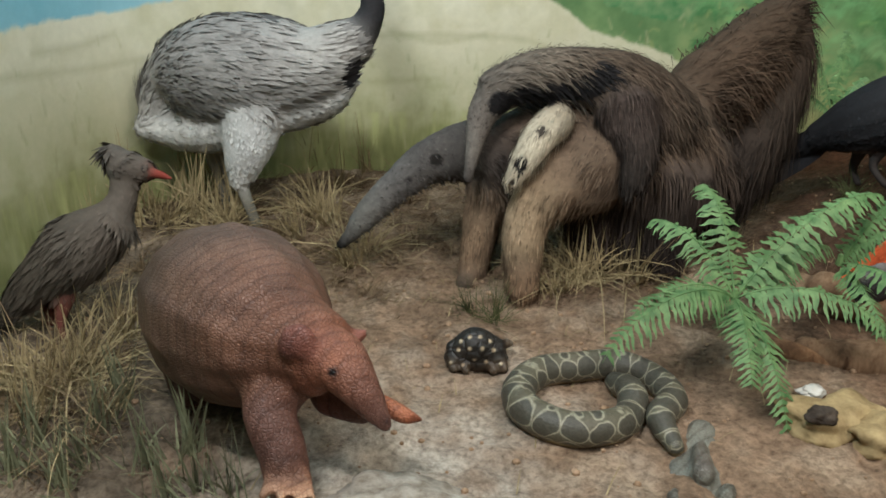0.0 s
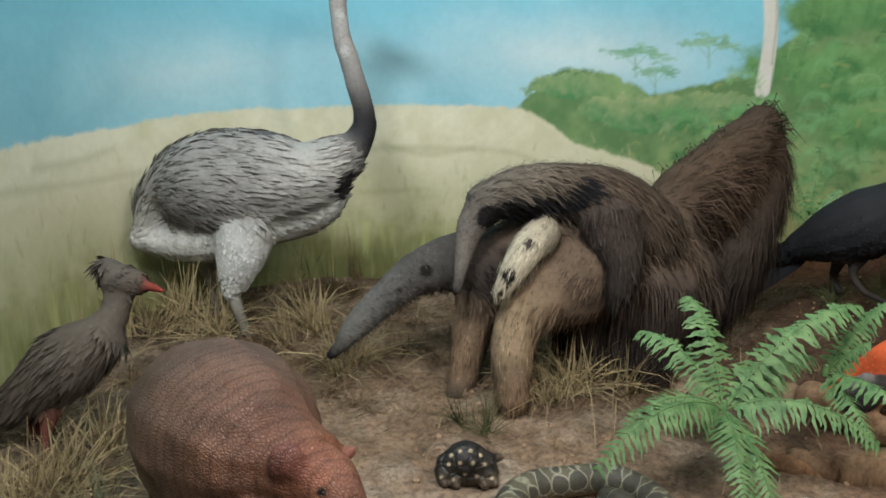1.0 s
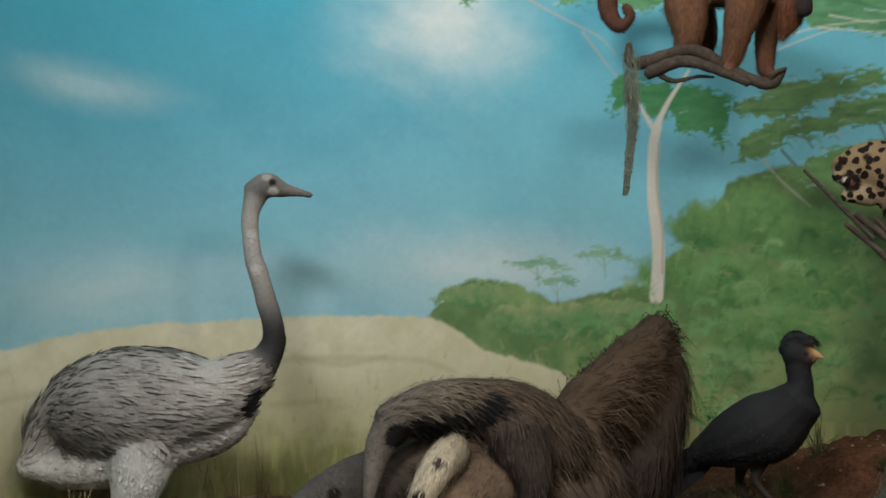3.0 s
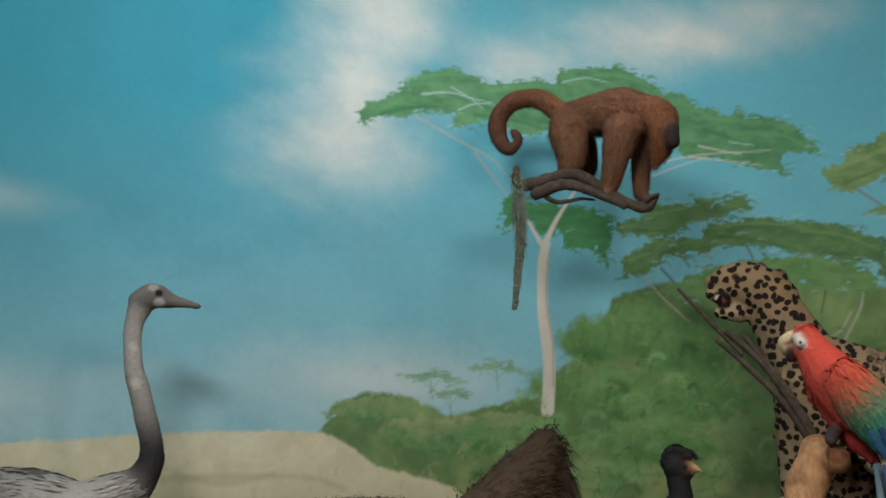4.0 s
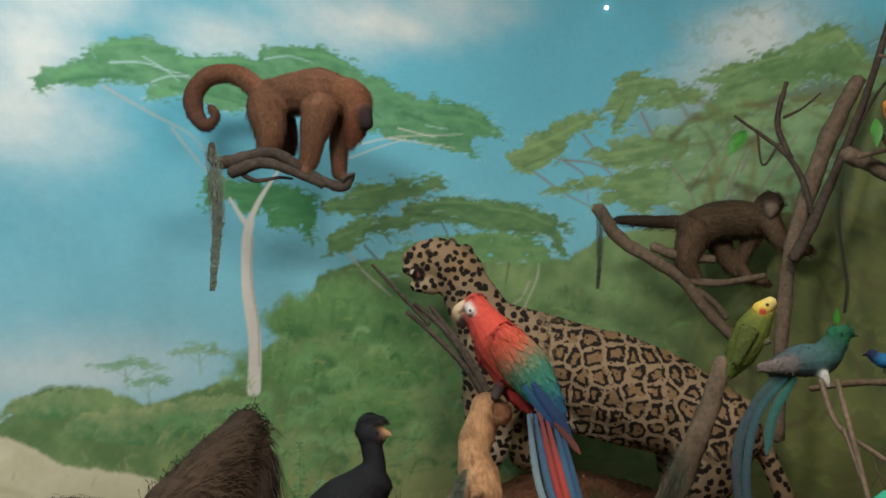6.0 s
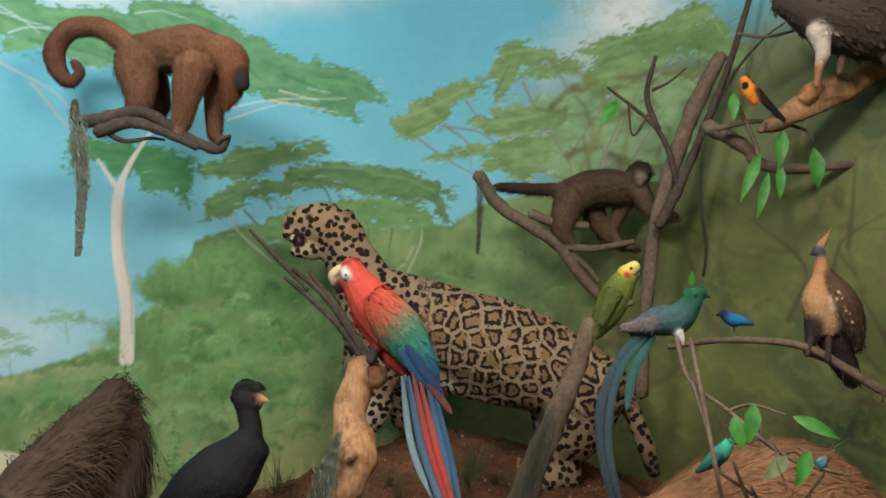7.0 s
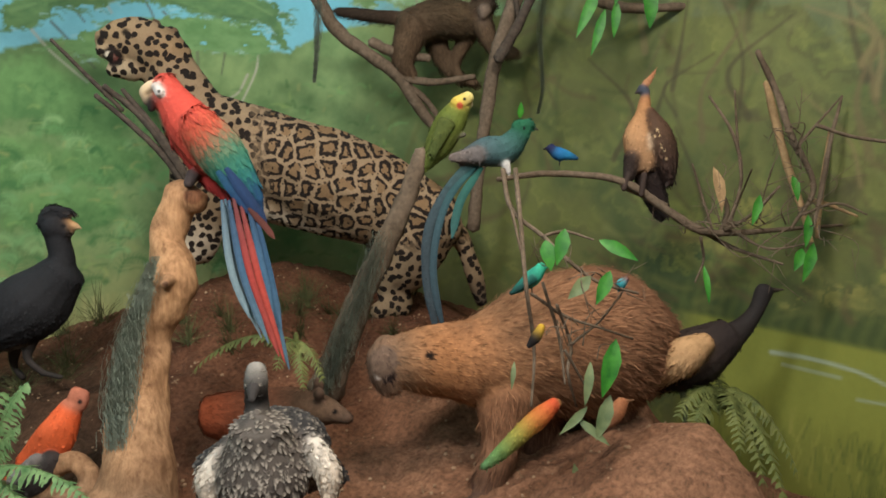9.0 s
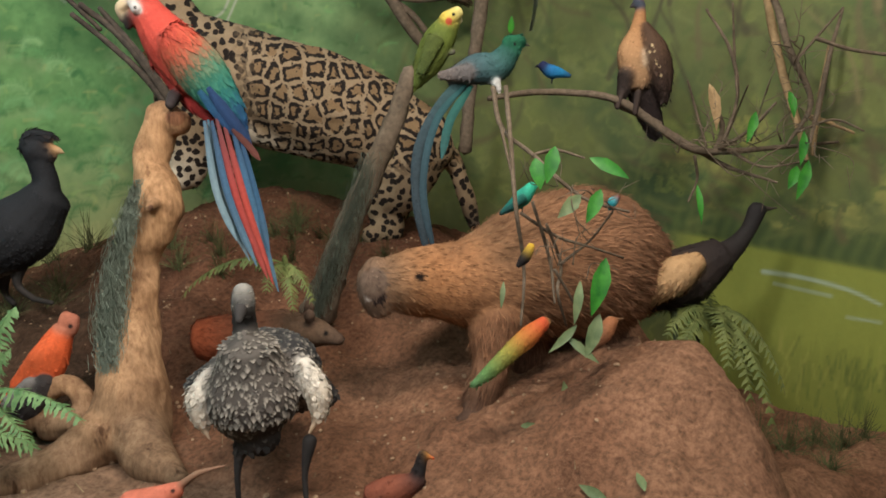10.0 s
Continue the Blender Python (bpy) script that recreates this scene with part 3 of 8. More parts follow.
mural.rise([(5.77, 0.77), (5.87, 0.84), (5.97, 0.95), (6.1, 1.0), (6.32, 0.96), (6.47, 0.88), (6.64, 0.91), (6.94, 0.97), (7.15, 1.17), (7.33, 1.4), (7.36, 1.47), (7.58, 1.55), (7.87, 1.57), (8.47, 1.53), (8.81, 1.52), (8.99, 1.64), (9.49, 1.71), (10.01, 1.74), (10.64, 1.57), (11.55, 1.59), (11.86, 1.24), (12.9, 1.2)], (90, 120, 74), (126, 152, 98), soft=0.02, ragged=0.5)
mural.clump(6.08, 0.91, 0.19, 0.08, (76, 124, 76), (148, 160, 112), 0.8, 0.0, 0.013)
mural.clump(6.3, 0.8, 0.17, 0.08, (76, 124, 76), (148, 160, 112), 0.8, 0.0, 0.013)
mural.clump(6.47, 0.76, 0.23, 0.11, (76, 124, 76), (148, 160, 112), 0.8, 0.0, 0.013)
mural.clump(6.76, 0.81, 0.27, 0.09, (76, 124, 76), (148, 160, 112), 0.8, 0.0, 0.013)
mural.clump(7.25, 1.22, 0.18, 0.15, (78, 118, 68), (108, 148, 88), 1.0, 0.0, 0.06)
mural.clump(7.5, 1.28, 0.21, 0.18, (78, 118, 68), (108, 148, 88), 1.0, 0.0, 0.06)
mural.clump(7.74, 1.16, 0.21, 0.18, (78, 118, 68), (108, 148, 88), 1.0, 0.0, 0.06)
mural.clump(7.06, 1.0, 0.18, 0.11, (78, 118, 68), (108, 148, 88), 1.0, 0.0, 0.06)
mural.clump(7.36, 0.93, 0.28, 0.15, (78, 118, 68), (108, 148, 88), 1.0, 0.0, 0.06)
mural.clump(7.82, 0.93, 0.24, 0.17, (78, 118, 68), (108, 148, 88), 1.0, 0.0, 0.06)
mural.clump(7.6, 0.7, 0.30, 0.14, (78, 118, 68), (108, 148, 88), 1.0, 0.0, 0.06)
# pale savanna hill, greener downwards
mural.rise([(0.3, 0.72), (3.4, 0.8), (3.55, 0.8), (3.96, 0.8), (4.23, 0.82), (4.59, 0.83), (4.35, 0.85), (4.79, 0.82), (5.21, 0.84), (5.87, 0.82), (6.0, 0.75), (6.13, 0.65), (6.4, 0.58), (6.51, 0.53), (6.79, 0.36), (7.22, 0.16)], (196, 190, 158), (214, 208, 182), soft=0.015, ragged=0.3)
low = np.clip((0.62 - mural.Z) / 0.6 + (mural.n1 - 0.5) * 0.7, 0, 1)
streak = rough_noise(mural.U * 40, mural.Z * 5, 61, 3)
under = mural.Z < 0.70
mural.lay(np.where(under, low * 1.1, 0), lin(150, 150, 100))
mural.lay(np.where(under, (low - 0.45) * 2.2 * streak, 0), lin(104, 112, 62))
mural.lay(np.where(mural.Z < 0.28, (streak - 0.45) * 3 * low, 0), lin(176, 176, 120))
mural.stroke([(3.34, 0.66), (3.63, 0.63), (3.87, 0.61), (4.07, 0.61)], 0.02, (150, 146, 108), 0.01, 0.035, 0.5)
mural.stroke([(3.53, 0.71), (3.77, 0.7), (3.95, 0.72)], 0.02, (150, 146, 108), 0.01, 0.035, 0.5)
mural.stroke([(5.16, 0.63), (5.49, 0.63), (5.81, 0.61), (5.98, 0.55)], 0.02, (150, 146, 108), 0.01, 0.035, 0.5)
mural.stroke([(5.21, 0.65), (5.42, 0.6), (5.64, 0.63)], 0.02, (150, 146, 108), 0.01, 0.035, 0.5)
mural.stroke([(5.11, 0.42), (5.43, 0.43)], 0.02, (150, 146, 108), 0.01, 0.035, 0.5)
# darker woods on the bent end, with murky brush marks
end = np.clip((mural.U - 9.08) / 0.8, 0, 1)
mural.lay(end * np.clip((2.22 - mural.Z) * 3 + 1, 0, 1) * 0.95, lin(98, 102, 60))
mural.lay(end * (mural.n1 - 0.45) * 2.4 * (mural.Z < 2.2), lin(110, 116, 62))
mural.lay(end * (mural.n3 - 0.5) * 3.0 * (mural.Z < 2.4), lin(60, 78, 48))
swirl = np.sin((mural.U * 2 + mural.Z * 3.1 + mural.n1 * 1.6) * 9)
mural.lay(end * np.clip(swirl - 0.55, 0, 1) * np.clip(mural.n1 * 2.2 - 0.6, 0, 1) * 0.8, lin(132, 134, 76))
mural.lay(np.clip((mural.U - 11.19) / 0.3, 0, 1) * np.clip(-swirl - 0.45, 0, 1) * 0.7 * (mural.Z > 0.7), lin(70, 66, 46))
# light green marsh and water low on the end wall
pond = np.clip((mural.U - 11.07) / 0.15, 0, 1)
mural.lay(pond * np.clip((0.33 - mural.Z) / 0.03 + 0.5, 0, 1), lin(134, 140, 62))
mural.lay(pond * np.clip((-0.04 - mural.Z + (streak - 0.5) * 0.2) / 0.12, 0, 1) * 0.6, lin(112, 118, 52))
mural.stroke([(11.53, 0.19), (11.69, 0.2), (11.87, 0.19), (11.99, 0.16)], 0.02, (158, 170, 146), 0.01)
mural.stroke([(11.58, 0.15), (11.81, 0.15)], 0.012, (150, 162, 132))
mural.stroke([(11.88, 0.08), (12.0, 0.09)], 0.01, (150, 162, 132))
bushes = random.Random(41)
for _ in range(60):
    u, z = bushes.uniform(11.1, 12.6), bushes.uniform(0.36, 0.85)
    mural.clump(u, z, bushes.uniform(0.05, 0.14), bushes.uniform(0.03, 0.08), *bushes.choice([((92, 104, 56), (128, 132, 72)), ((74, 88, 50), (108, 116, 64)), ((104, 108, 62), (146, 142, 78))]), 1.0, 0.35, 0.03)
bank = 0.33
for u in np.arange(11.07, 12.9, 0.02):
    h = 0.03 + 0.07 * lattice_noise(np.array(u * 7.0), np.array(2.0), 3)
    mural.stroke([(u, bank - 0.015), (u + 0.02, bank + h)], 0.05, (64, 78, 44) if int(u * 50) % 3 else (88, 100, 54), 0.02, 0.03, 0.8)
reeds = random.Random(3)
for _ in range(240):
    u, z = reeds.uniform(11.13, 12.9), reeds.uniform(-0.35, -0.13)
    mural.stroke([(u, z), (u + reeds.uniform(-0.03, 0.03), z + reeds.uniform(0.05, 0.16))], 0.008, reeds.choice([(92, 104, 44), (150, 150, 74), (118, 124, 56), (76, 88, 42)]), 0.003, 0.012, 0.7)
# umbrella trees
mural.stroke([(7.0, 0.9), (7.01, 1.14), (6.98, 1.4), (6.98, 1.64), (7.0, 1.75)], 0.07, (205, 200, 188), 0.045)
mural.stroke([(7.03, 1.02), (7.03, 1.23), (7.0, 1.46), (7.01, 1.67)], 0.012, (178, 171, 154))
# the large flat-crowned tree
mural.stroke([(6.31, 2.38), (6.53, 2.27), (6.70, 2.19), (6.79, 2.10)], 0.012, (170, 164, 152), 0.006, 0.009, 0.8)
mural.stroke([(6.62, 2.21), (6.73, 2.07), (6.80, 1.99)], 0.012, (170, 164, 152), 0.006, 0.009, 0.8)
mural.shape([(6.00, 2.36), (6.07, 2.44), (6.22, 2.50), (6.23, 2.55), (6.34, 2.61), (6.48, 2.65), (6.58, 2.63), (6.65, 2.60), (6.79, 2.59), (6.93, 2.62), (7.04, 2.62), (7.10, 2.68), (7.29, 2.71), (7.42, 2.72), (7.55, 2.67), (7.65, 2.58), (7.75, 2.57), (7.84, 2.51), (7.98, 2.47), (8.17, 2.45), (8.32, 2.41), (8.40, 2.33), (8.47, 2.22), (8.37, 2.25), (8.26, 2.24), (8.29, 2.12), (8.19, 2.15), (8.06, 2.19), (7.93, 2.21), (7.77, 2.24), (7.67, 2.27), (7.54, 2.38), (7.42, 2.42), (7.09, 2.35), (6.97, 2.32), (6.85, 2.32), (6.73, 2.37), (6.62, 2.37), (6.49, 2.33), (6.50, 2.39), (6.53, 2.43), (6.45, 2.41), (6.34, 2.41), (6.23, 2.37), (6.16, 2.37), (6.04, 2.33)], (74, 126, 86), (100, 150, 108))
mural.shape([(6.76, 1.97), (6.84, 2.00), (6.96, 1.95), (7.09, 1.97), (7.21, 1.95), (7.34, 1.90), (7.35, 1.81), (7.31, 1.63), (7.27, 1.72), (7.21, 1.73), (7.11, 1.72), (7.08, 1.82), (6.99, 1.79), (6.90, 1.86), (6.84, 1.87), (6.77, 1.80)], (62, 124, 78), (84, 142, 92), ragged=1.0)
mural.stroke([(6.34, 2.50), (6.48, 2.52), (6.59, 2.50), (6.71, 2.48)], 0.0104, (176, 204, 204), 0.004, 0.009, 0.75)
mural.stroke([(6.49, 2.55), (6.59, 2.50), (6.66, 2.45)], 0.0078, (176, 204, 204), 0.004, 0.009, 0.75)
mural.stroke([(6.53, 2.43), (6.62, 2.47), (6.73, 2.47)], 0.0078, (176, 204, 204), 0.004, 0.009, 0.75)
mural.stroke([(7.10, 2.62), (7.23, 2.65), (7.36, 2.63)], 0.0078, (176, 204, 204), 0.004, 0.009, 0.75)
mural.stroke([(6.85, 2.53), (6.97, 2.54)], 0.0065, (176, 204, 204), 0.004, 0.009, 0.75)
mural.stroke([(8.00, 2.31), (8.13, 2.29)], 0.0052, (176, 204, 204), 0.004, 0.009, 0.75)
mural.stroke([(7.23, 2.53), (7.42, 2.58)], 0.0052, (176, 204, 204), 0.004, 0.009, 0.75)
mural.stroke([(7.57, 2.18), (7.83, 2.24), (8.21, 2.26)], 0.01, (196, 196, 184), 0.004, 0.009, 0.8)
mural.stroke([(7.55, 2.11), (7.73, 2.18), (7.88, 2.23)], 0.01, (196, 196, 184), 0.004, 0.009, 0.8)
mural.stroke([(7.79, 2.23), (7.96, 2.21), (8.16, 2.18)], 0.01, (196, 196, 184), 0.004, 0.009, 0.8)
mural.stroke([(7.84, 2.29), (8.06, 2.24)], 0.01, (196, 196, 184), 0.004, 0.009, 0.8)
mural.stroke([(6.26, 2.57), (6.37, 2.60), (6.51, 2.62)], 0.03, (100, 158, 104), 0.012, 0.009, 0.5)
mural.stroke([(6.71, 2.55), (6.92, 2.59), (7.07, 2.59)], 0.03, (100, 158, 104), 0.012, 0.009, 0.5)
mural.stroke([(7.29, 2.67), (7.46, 2.67), (7.57, 2.62)], 0.03, (100, 158, 104), 0.012, 0.009, 0.5)
mural.stroke([(7.75, 2.53), (7.94, 2.44), (8.17, 2.42)], 0.03, (100, 158, 104), 0.012, 0.009, 0.5)
mural.stroke([(6.23, 2.46), (6.11, 2.40)], 0.03, (100, 158, 104), 0.012, 0.009, 0.5)
mural.stroke([(8.00, 2.36), (8.27, 2.34), (8.40, 2.27)], 0.03, (100, 158, 104), 0.012, 0.009, 0.5)
mural.stroke([(6.56, 2.38), (6.73, 2.40)], 0.03, (100, 158, 104), 0.012, 0.009, 0.5)
mural.stroke([(6.13, 2.38), (6.26, 2.42), (6.42, 2.44)], 0.024, (48, 108, 66), 0.01, 0.009, 0.5)
mural.stroke([(6.62, 2.41), (6.79, 2.40), (6.97, 2.37)], 0.024, (48, 108, 66), 0.01, 0.009, 0.5)
mural.stroke([(7.87, 2.38), (8.07, 2.31)], 0.024, (48, 108, 66), 0.01, 0.009, 0.5)
mural.stroke([(7.61, 2.46), (7.74, 2.34)], 0.024, (48, 108, 66), 0.01, 0.009, 0.5)
mural.stroke([(6.97, 2.39), (7.10, 2.41)], 0.024, (48, 108, 66), 0.01, 0.009, 0.5)
mural.stroke([(6.99, 1.74), (7.06, 1.88), (7.16, 2.03)], 0.033, (205, 200, 188), 0.012)
mural.stroke([(6.98, 1.74), (6.9, 1.87)], 0.025, (205, 200, 188), 0.012)
# the olive tree behind the jaguar
mural.stroke([(7.64, 1.80), (7.72, 1.71), (7.77, 1.64)], 0.013, (84, 84, 74), 0.008, 0.009, 0.85)
mural.stroke([(7.62, 1.63), (7.71, 1.53), (7.80, 1.42)], 0.013, (76, 78, 70), 0.008, 0.009, 0.85)
mural.stroke([(7.53, 1.59), (7.61, 1.49), (7.76, 1.35)], 0.013, (168, 168, 152), 0.008, 0.009, 0.85)
mural.stroke([(7.84, 1.84), (7.87, 1.75), (7.90, 1.69)], 0.013, (164, 164, 150), 0.008, 0.009, 0.85)
mural.stroke([(8.04, 1.80), (8.09, 1.71), (8.11, 1.64)], 0.013, (92, 92, 78), 0.008, 0.009, 0.85)
mural.stroke([(8.15, 1.71), (8.21, 1.65)], 0.013, (92, 92, 78), 0.008, 0.009, 0.85)
mural.stroke([(8.49, 1.64), (8.46, 1.53), (8.43, 1.40)], 0.013, (84, 88, 70), 0.008, 0.009, 0.85)
mural.stroke([(8.63, 1.57), (8.62, 1.43), (8.52, 1.23)], 0.013, (176, 172, 156), 0.008, 0.009, 0.85)
mural.stroke([(8.57, 1.40), (8.52, 1.31), (8.46, 1.27)], 0.013, (168, 164, 148), 0.008, 0.009, 0.85)
mural.stroke([(8.31, 1.53), (8.31, 1.44)], 0.013, (96, 96, 80), 0.008, 0.009, 0.85)
mural.stroke([(8.42, 1.71), (8.50, 1.62)], 0.013, (92, 92, 78), 0.008, 0.009, 0.85)
mural.shape([(7.56, 1.50), (7.73, 1.58), (7.89, 1.64), (8.15, 1.68), (8.41, 1.69), (8.62, 1.66), (8.74, 1.54), (8.61, 1.50), (8.41, 1.52), (8.14, 1.54), (7.88, 1.45), (7.73, 1.48)], (92, 132, 80), (116, 152, 98), gaps=0.42)
mural.shape([(7.37, 1.81), (7.38, 1.87), (7.50, 1.89), (7.60, 1.97), (7.75, 1.97), (7.83, 2.01), (7.94, 2.01), (7.91, 1.97), (7.99, 1.98), (7.97, 2.02), (8.07, 2.02), (8.11, 1.94), (8.03, 1.94), (7.93, 1.89), (7.84, 1.89), (7.75, 1.85), (7.70, 1.81), (7.59, 1.79), (7.50, 1.81)], (76, 112, 72), (102, 138, 86))
mural.shape([(7.84, 1.85), (8.00, 1.89), (8.19, 1.90), (8.39, 1.87), (8.59, 1.84), (8.72, 1.79), (8.82, 1.72), (8.84, 1.68), (8.75, 1.70), (8.80, 1.53), (8.73, 1.57), (8.68, 1.66), (8.55, 1.67), (8.45, 1.69), (8.32, 1.71), (8.19, 1.73), (8.03, 1.78), (7.90, 1.78), (7.84, 1.80)], (76, 112, 72), (102, 138, 86))
mural.shape([(7.41, 1.65), (7.45, 1.71), (7.56, 1.76), (7.65, 1.80), (7.77, 1.79), (7.83, 1.75), (7.74, 1.71), (7.65, 1.70), (7.58, 1.64), (7.52, 1.59), (7.46, 1.59), (7.41, 1.58)], (76, 112, 72), (102, 138, 86))
mural.shape([(7.57, 1.71), (7.74, 1.78), (7.93, 1.80), (8.11, 1.79), (8.07, 1.75), (7.93, 1.75), (7.83, 1.70), (7.68, 1.69)], (76, 112, 72), (102, 138, 86), gaps=0.4)
mural.stroke([(7.90, 1.85), (8.09, 1.87), (8.29, 1.86)], 0.022, (118, 150, 96), 0.01, 0.009, 0.5)
mural.stroke([(8.35, 1.83), (8.55, 1.80), (8.72, 1.72)], 0.022, (118, 150, 96), 0.01, 0.009, 0.5)
mural.stroke([(7.53, 1.91), (7.69, 1.94), (7.84, 1.97)], 0.022, (118, 150, 96), 0.01, 0.009, 0.5)
mural.stroke([(7.45, 1.67), (7.56, 1.71)], 0.022, (118, 150, 96), 0.01, 0.009, 0.5)
mural.stroke([(7.93, 1.80), (8.12, 1.78), (8.32, 1.73)], 0.016, (62, 92, 60), 0.008, 0.009, 0.5)
mural.stroke([(8.45, 1.71), (8.65, 1.69)], 0.016, (62, 92, 60), 0.008, 0.009, 0.5)
mural.stroke([(7.47, 1.83), (7.65, 1.83)], 0.016, (62, 92, 60), 0.008, 0.009, 0.5)
mural.stroke([(7.62, 1.71), (7.74, 1.75)], 0.016, (62, 92, 60), 0.008, 0.009, 0.5)
# the branching tree on the bend of the wall
mural.shape([(8.94, 2.13), (9.08, 2.21), (9.28, 2.21), (9.42, 2.24), (9.63, 2.23), (9.87, 2.22), (10.14, 2.23), (10.30, 2.16), (10.35, 2.01), (10.31, 1.85), (10.17, 1.67), (9.94, 1.69), (9.84, 1.86), (9.70, 1.78), (9.49, 1.71), (9.36, 1.82), (9.23, 1.93), (9.10, 2.01)], (108, 138, 96), (132, 160, 116), gaps=0.44, ragged=1.2)
mural.stroke([(8.63, 2.04), (8.80, 1.91), (8.97, 1.81)], 0.014, (128, 114, 102), 0.007, 0.009, 0.85)
mural.stroke([(8.77, 2.11), (9.01, 2.06), (9.16, 1.90), (9.29, 1.71)], 0.014, (128, 114, 102), 0.007, 0.009, 0.85)
mural.stroke([(8.81, 2.10), (8.93, 2.00), (8.94, 1.85)], 0.014, (128, 114, 102), 0.007, 0.009, 0.85)
mural.stroke([(9.27, 2.34), (9.38, 2.08), (9.52, 1.85), (9.54, 1.70)], 0.014, (128, 114, 102), 0.007, 0.009, 0.85)
mural.stroke([(9.52, 1.85), (9.65, 2.02), (9.85, 2.21)], 0.014, (128, 114, 102), 0.007, 0.009, 0.85)
mural.stroke([(9.70, 1.78), (9.80, 1.96), (9.86, 2.06)], 0.014, (128, 114, 102), 0.007, 0.009, 0.85)
mural.stroke([(9.87, 1.76), (10.02, 1.95), (10.12, 2.05)], 0.014, (128, 114, 102), 0.007, 0.009, 0.85)
mural.stroke([(9.37, 2.01), (9.46, 2.12)], 0.014, (128, 114, 102), 0.007, 0.009, 0.85)
mural.stroke([(9.75, 1.76), (9.73, 1.90), (9.65, 1.99)], 0.014, (128, 114, 102), 0.007, 0.009, 0.85)
mural.stroke([(8.93, 2.25), (9.04, 2.09)], 0.014, (128, 114, 102), 0.007, 0.009, 0.85)
mural.stroke([(9.06, 1.93), (9.22, 1.76)], 0.014, (128, 114, 102), 0.007, 0.009, 0.85)
mural.stroke([(9.81, 1.92), (9.89, 2.05)], 0.014, (128, 114, 102), 0.007, 0.009, 0.85)
mural.shape([(8.46, 2.15), (8.57, 2.17), (8.58, 2.24), (8.75, 2.31), (8.85, 2.37), (9.02, 2.38), (9.07, 2.33), (8.95, 2.28), (8.85, 2.24), (8.81, 2.14), (8.70, 2.07), (8.60, 2.02), (8.52, 2.05)], (96, 126, 78), (126, 154, 100))
mural.shape([(9.05, 2.38), (9.11, 2.48), (9.18, 2.58), (9.32, 2.58), (9.35, 2.53), (9.47, 2.49), (9.52, 2.43), (9.39, 2.40), (9.26, 2.42), (9.20, 2.33), (9.16, 2.25), (9.08, 2.23), (9.13, 2.34)], (96, 126, 78), (126, 154, 100))
mural.shape([(9.21, 2.39), (9.50, 2.42), (9.59, 2.42), (9.69, 2.35), (9.56, 2.34), (9.39, 2.33)], (96, 126, 78), (126, 154, 100))
mural.shape([(9.57, 2.46), (9.71, 2.49), (9.85, 2.51), (9.98, 2.52), (10.12, 2.50), (10.22, 2.54), (10.35, 2.56), (10.45, 2.43), (10.52, 2.30), (10.59, 2.23), (10.54, 2.16), (10.39, 2.23), (10.30, 2.28), (10.14, 2.29), (9.97, 2.26), (9.83, 2.20), (9.73, 2.17), (9.63, 2.23), (9.52, 2.22), (9.67, 2.34), (9.74, 2.40)], (96, 126, 78), (126, 154, 100), gaps=0.3)
mural.shape([(8.66, 1.91), (8.80, 1.96), (8.94, 2.00), (9.07, 1.99), (9.04, 1.94), (8.90, 1.92), (8.80, 1.90)], (96, 126, 78), (126, 154, 100))
mural.shape([(8.94, 1.78), (9.00, 1.88), (9.10, 2.01), (9.27, 2.04), (9.42, 1.99), (9.40, 1.81), (9.26, 1.74), (9.09, 1.84)], (96, 126, 78), (126, 154, 100), gaps=0.42)
mural.shape([(8.94, 2.13), (9.18, 2.17), (9.38, 2.18), (9.55, 2.13), (9.48, 2.05), (9.27, 2.05), (9.07, 2.04)], (96, 126, 78), (126, 154, 100), gaps=0.3)
mural.shape([(9.88, 2.50), (10.05, 2.49), (10.16, 2.43), (10.34, 2.44), (10.46, 2.35), (10.43, 2.25), (10.21, 2.31), (10.04, 2.31)], (88, 120, 72), (112, 144, 90), gaps=0.4)
mural.stroke([(8.50, 2.14), (8.71, 2.22), (8.95, 2.33)], 0.026, (140, 164, 108), 0.01, 0.009, 0.5)
mural.stroke([(9.16, 2.52), (9.33, 2.52), (9.47, 2.46)], 0.026, (140, 164, 108), 0.01, 0.009, 0.5)
mural.stroke([(9.74, 2.45), (9.98, 2.47), (10.18, 2.45)], 0.026, (140, 164, 108), 0.01, 0.009, 0.5)
mural.stroke([(10.25, 2.49), (10.38, 2.48), (10.46, 2.35)], 0.026, (140, 164, 108), 0.01, 0.009, 0.5)
mural.stroke([(9.11, 2.12), (9.35, 2.13)], 0.026, (140, 164, 108), 0.01, 0.009, 0.5)
mural.stroke([(9.86, 2.16), (10.13, 2.17)], 0.026, (140, 164, 108), 0.01, 0.009, 0.5)
mural.stroke([(8.57, 2.07), (8.74, 2.14), (8.84, 2.19)], 0.02, (80, 106, 64), 0.008, 0.009, 0.5)
mural.stroke([(9.10, 2.29), (9.19, 2.43)], 0.02, (80, 106, 64), 0.008, 0.009, 0.5)
mural.stroke([(9.77, 2.37), (9.98, 2.38), (10.14, 2.34)], 0.02, (80, 106, 64), 0.008, 0.009, 0.5)
mural.stroke([(10.27, 2.34), (10.49, 2.24)], 0.02, (80, 106, 64), 0.008, 0.009, 0.5)
mural.stroke([(9.04, 2.06), (9.27, 2.07)], 0.02, (80, 106, 64), 0.008, 0.009, 0.5)
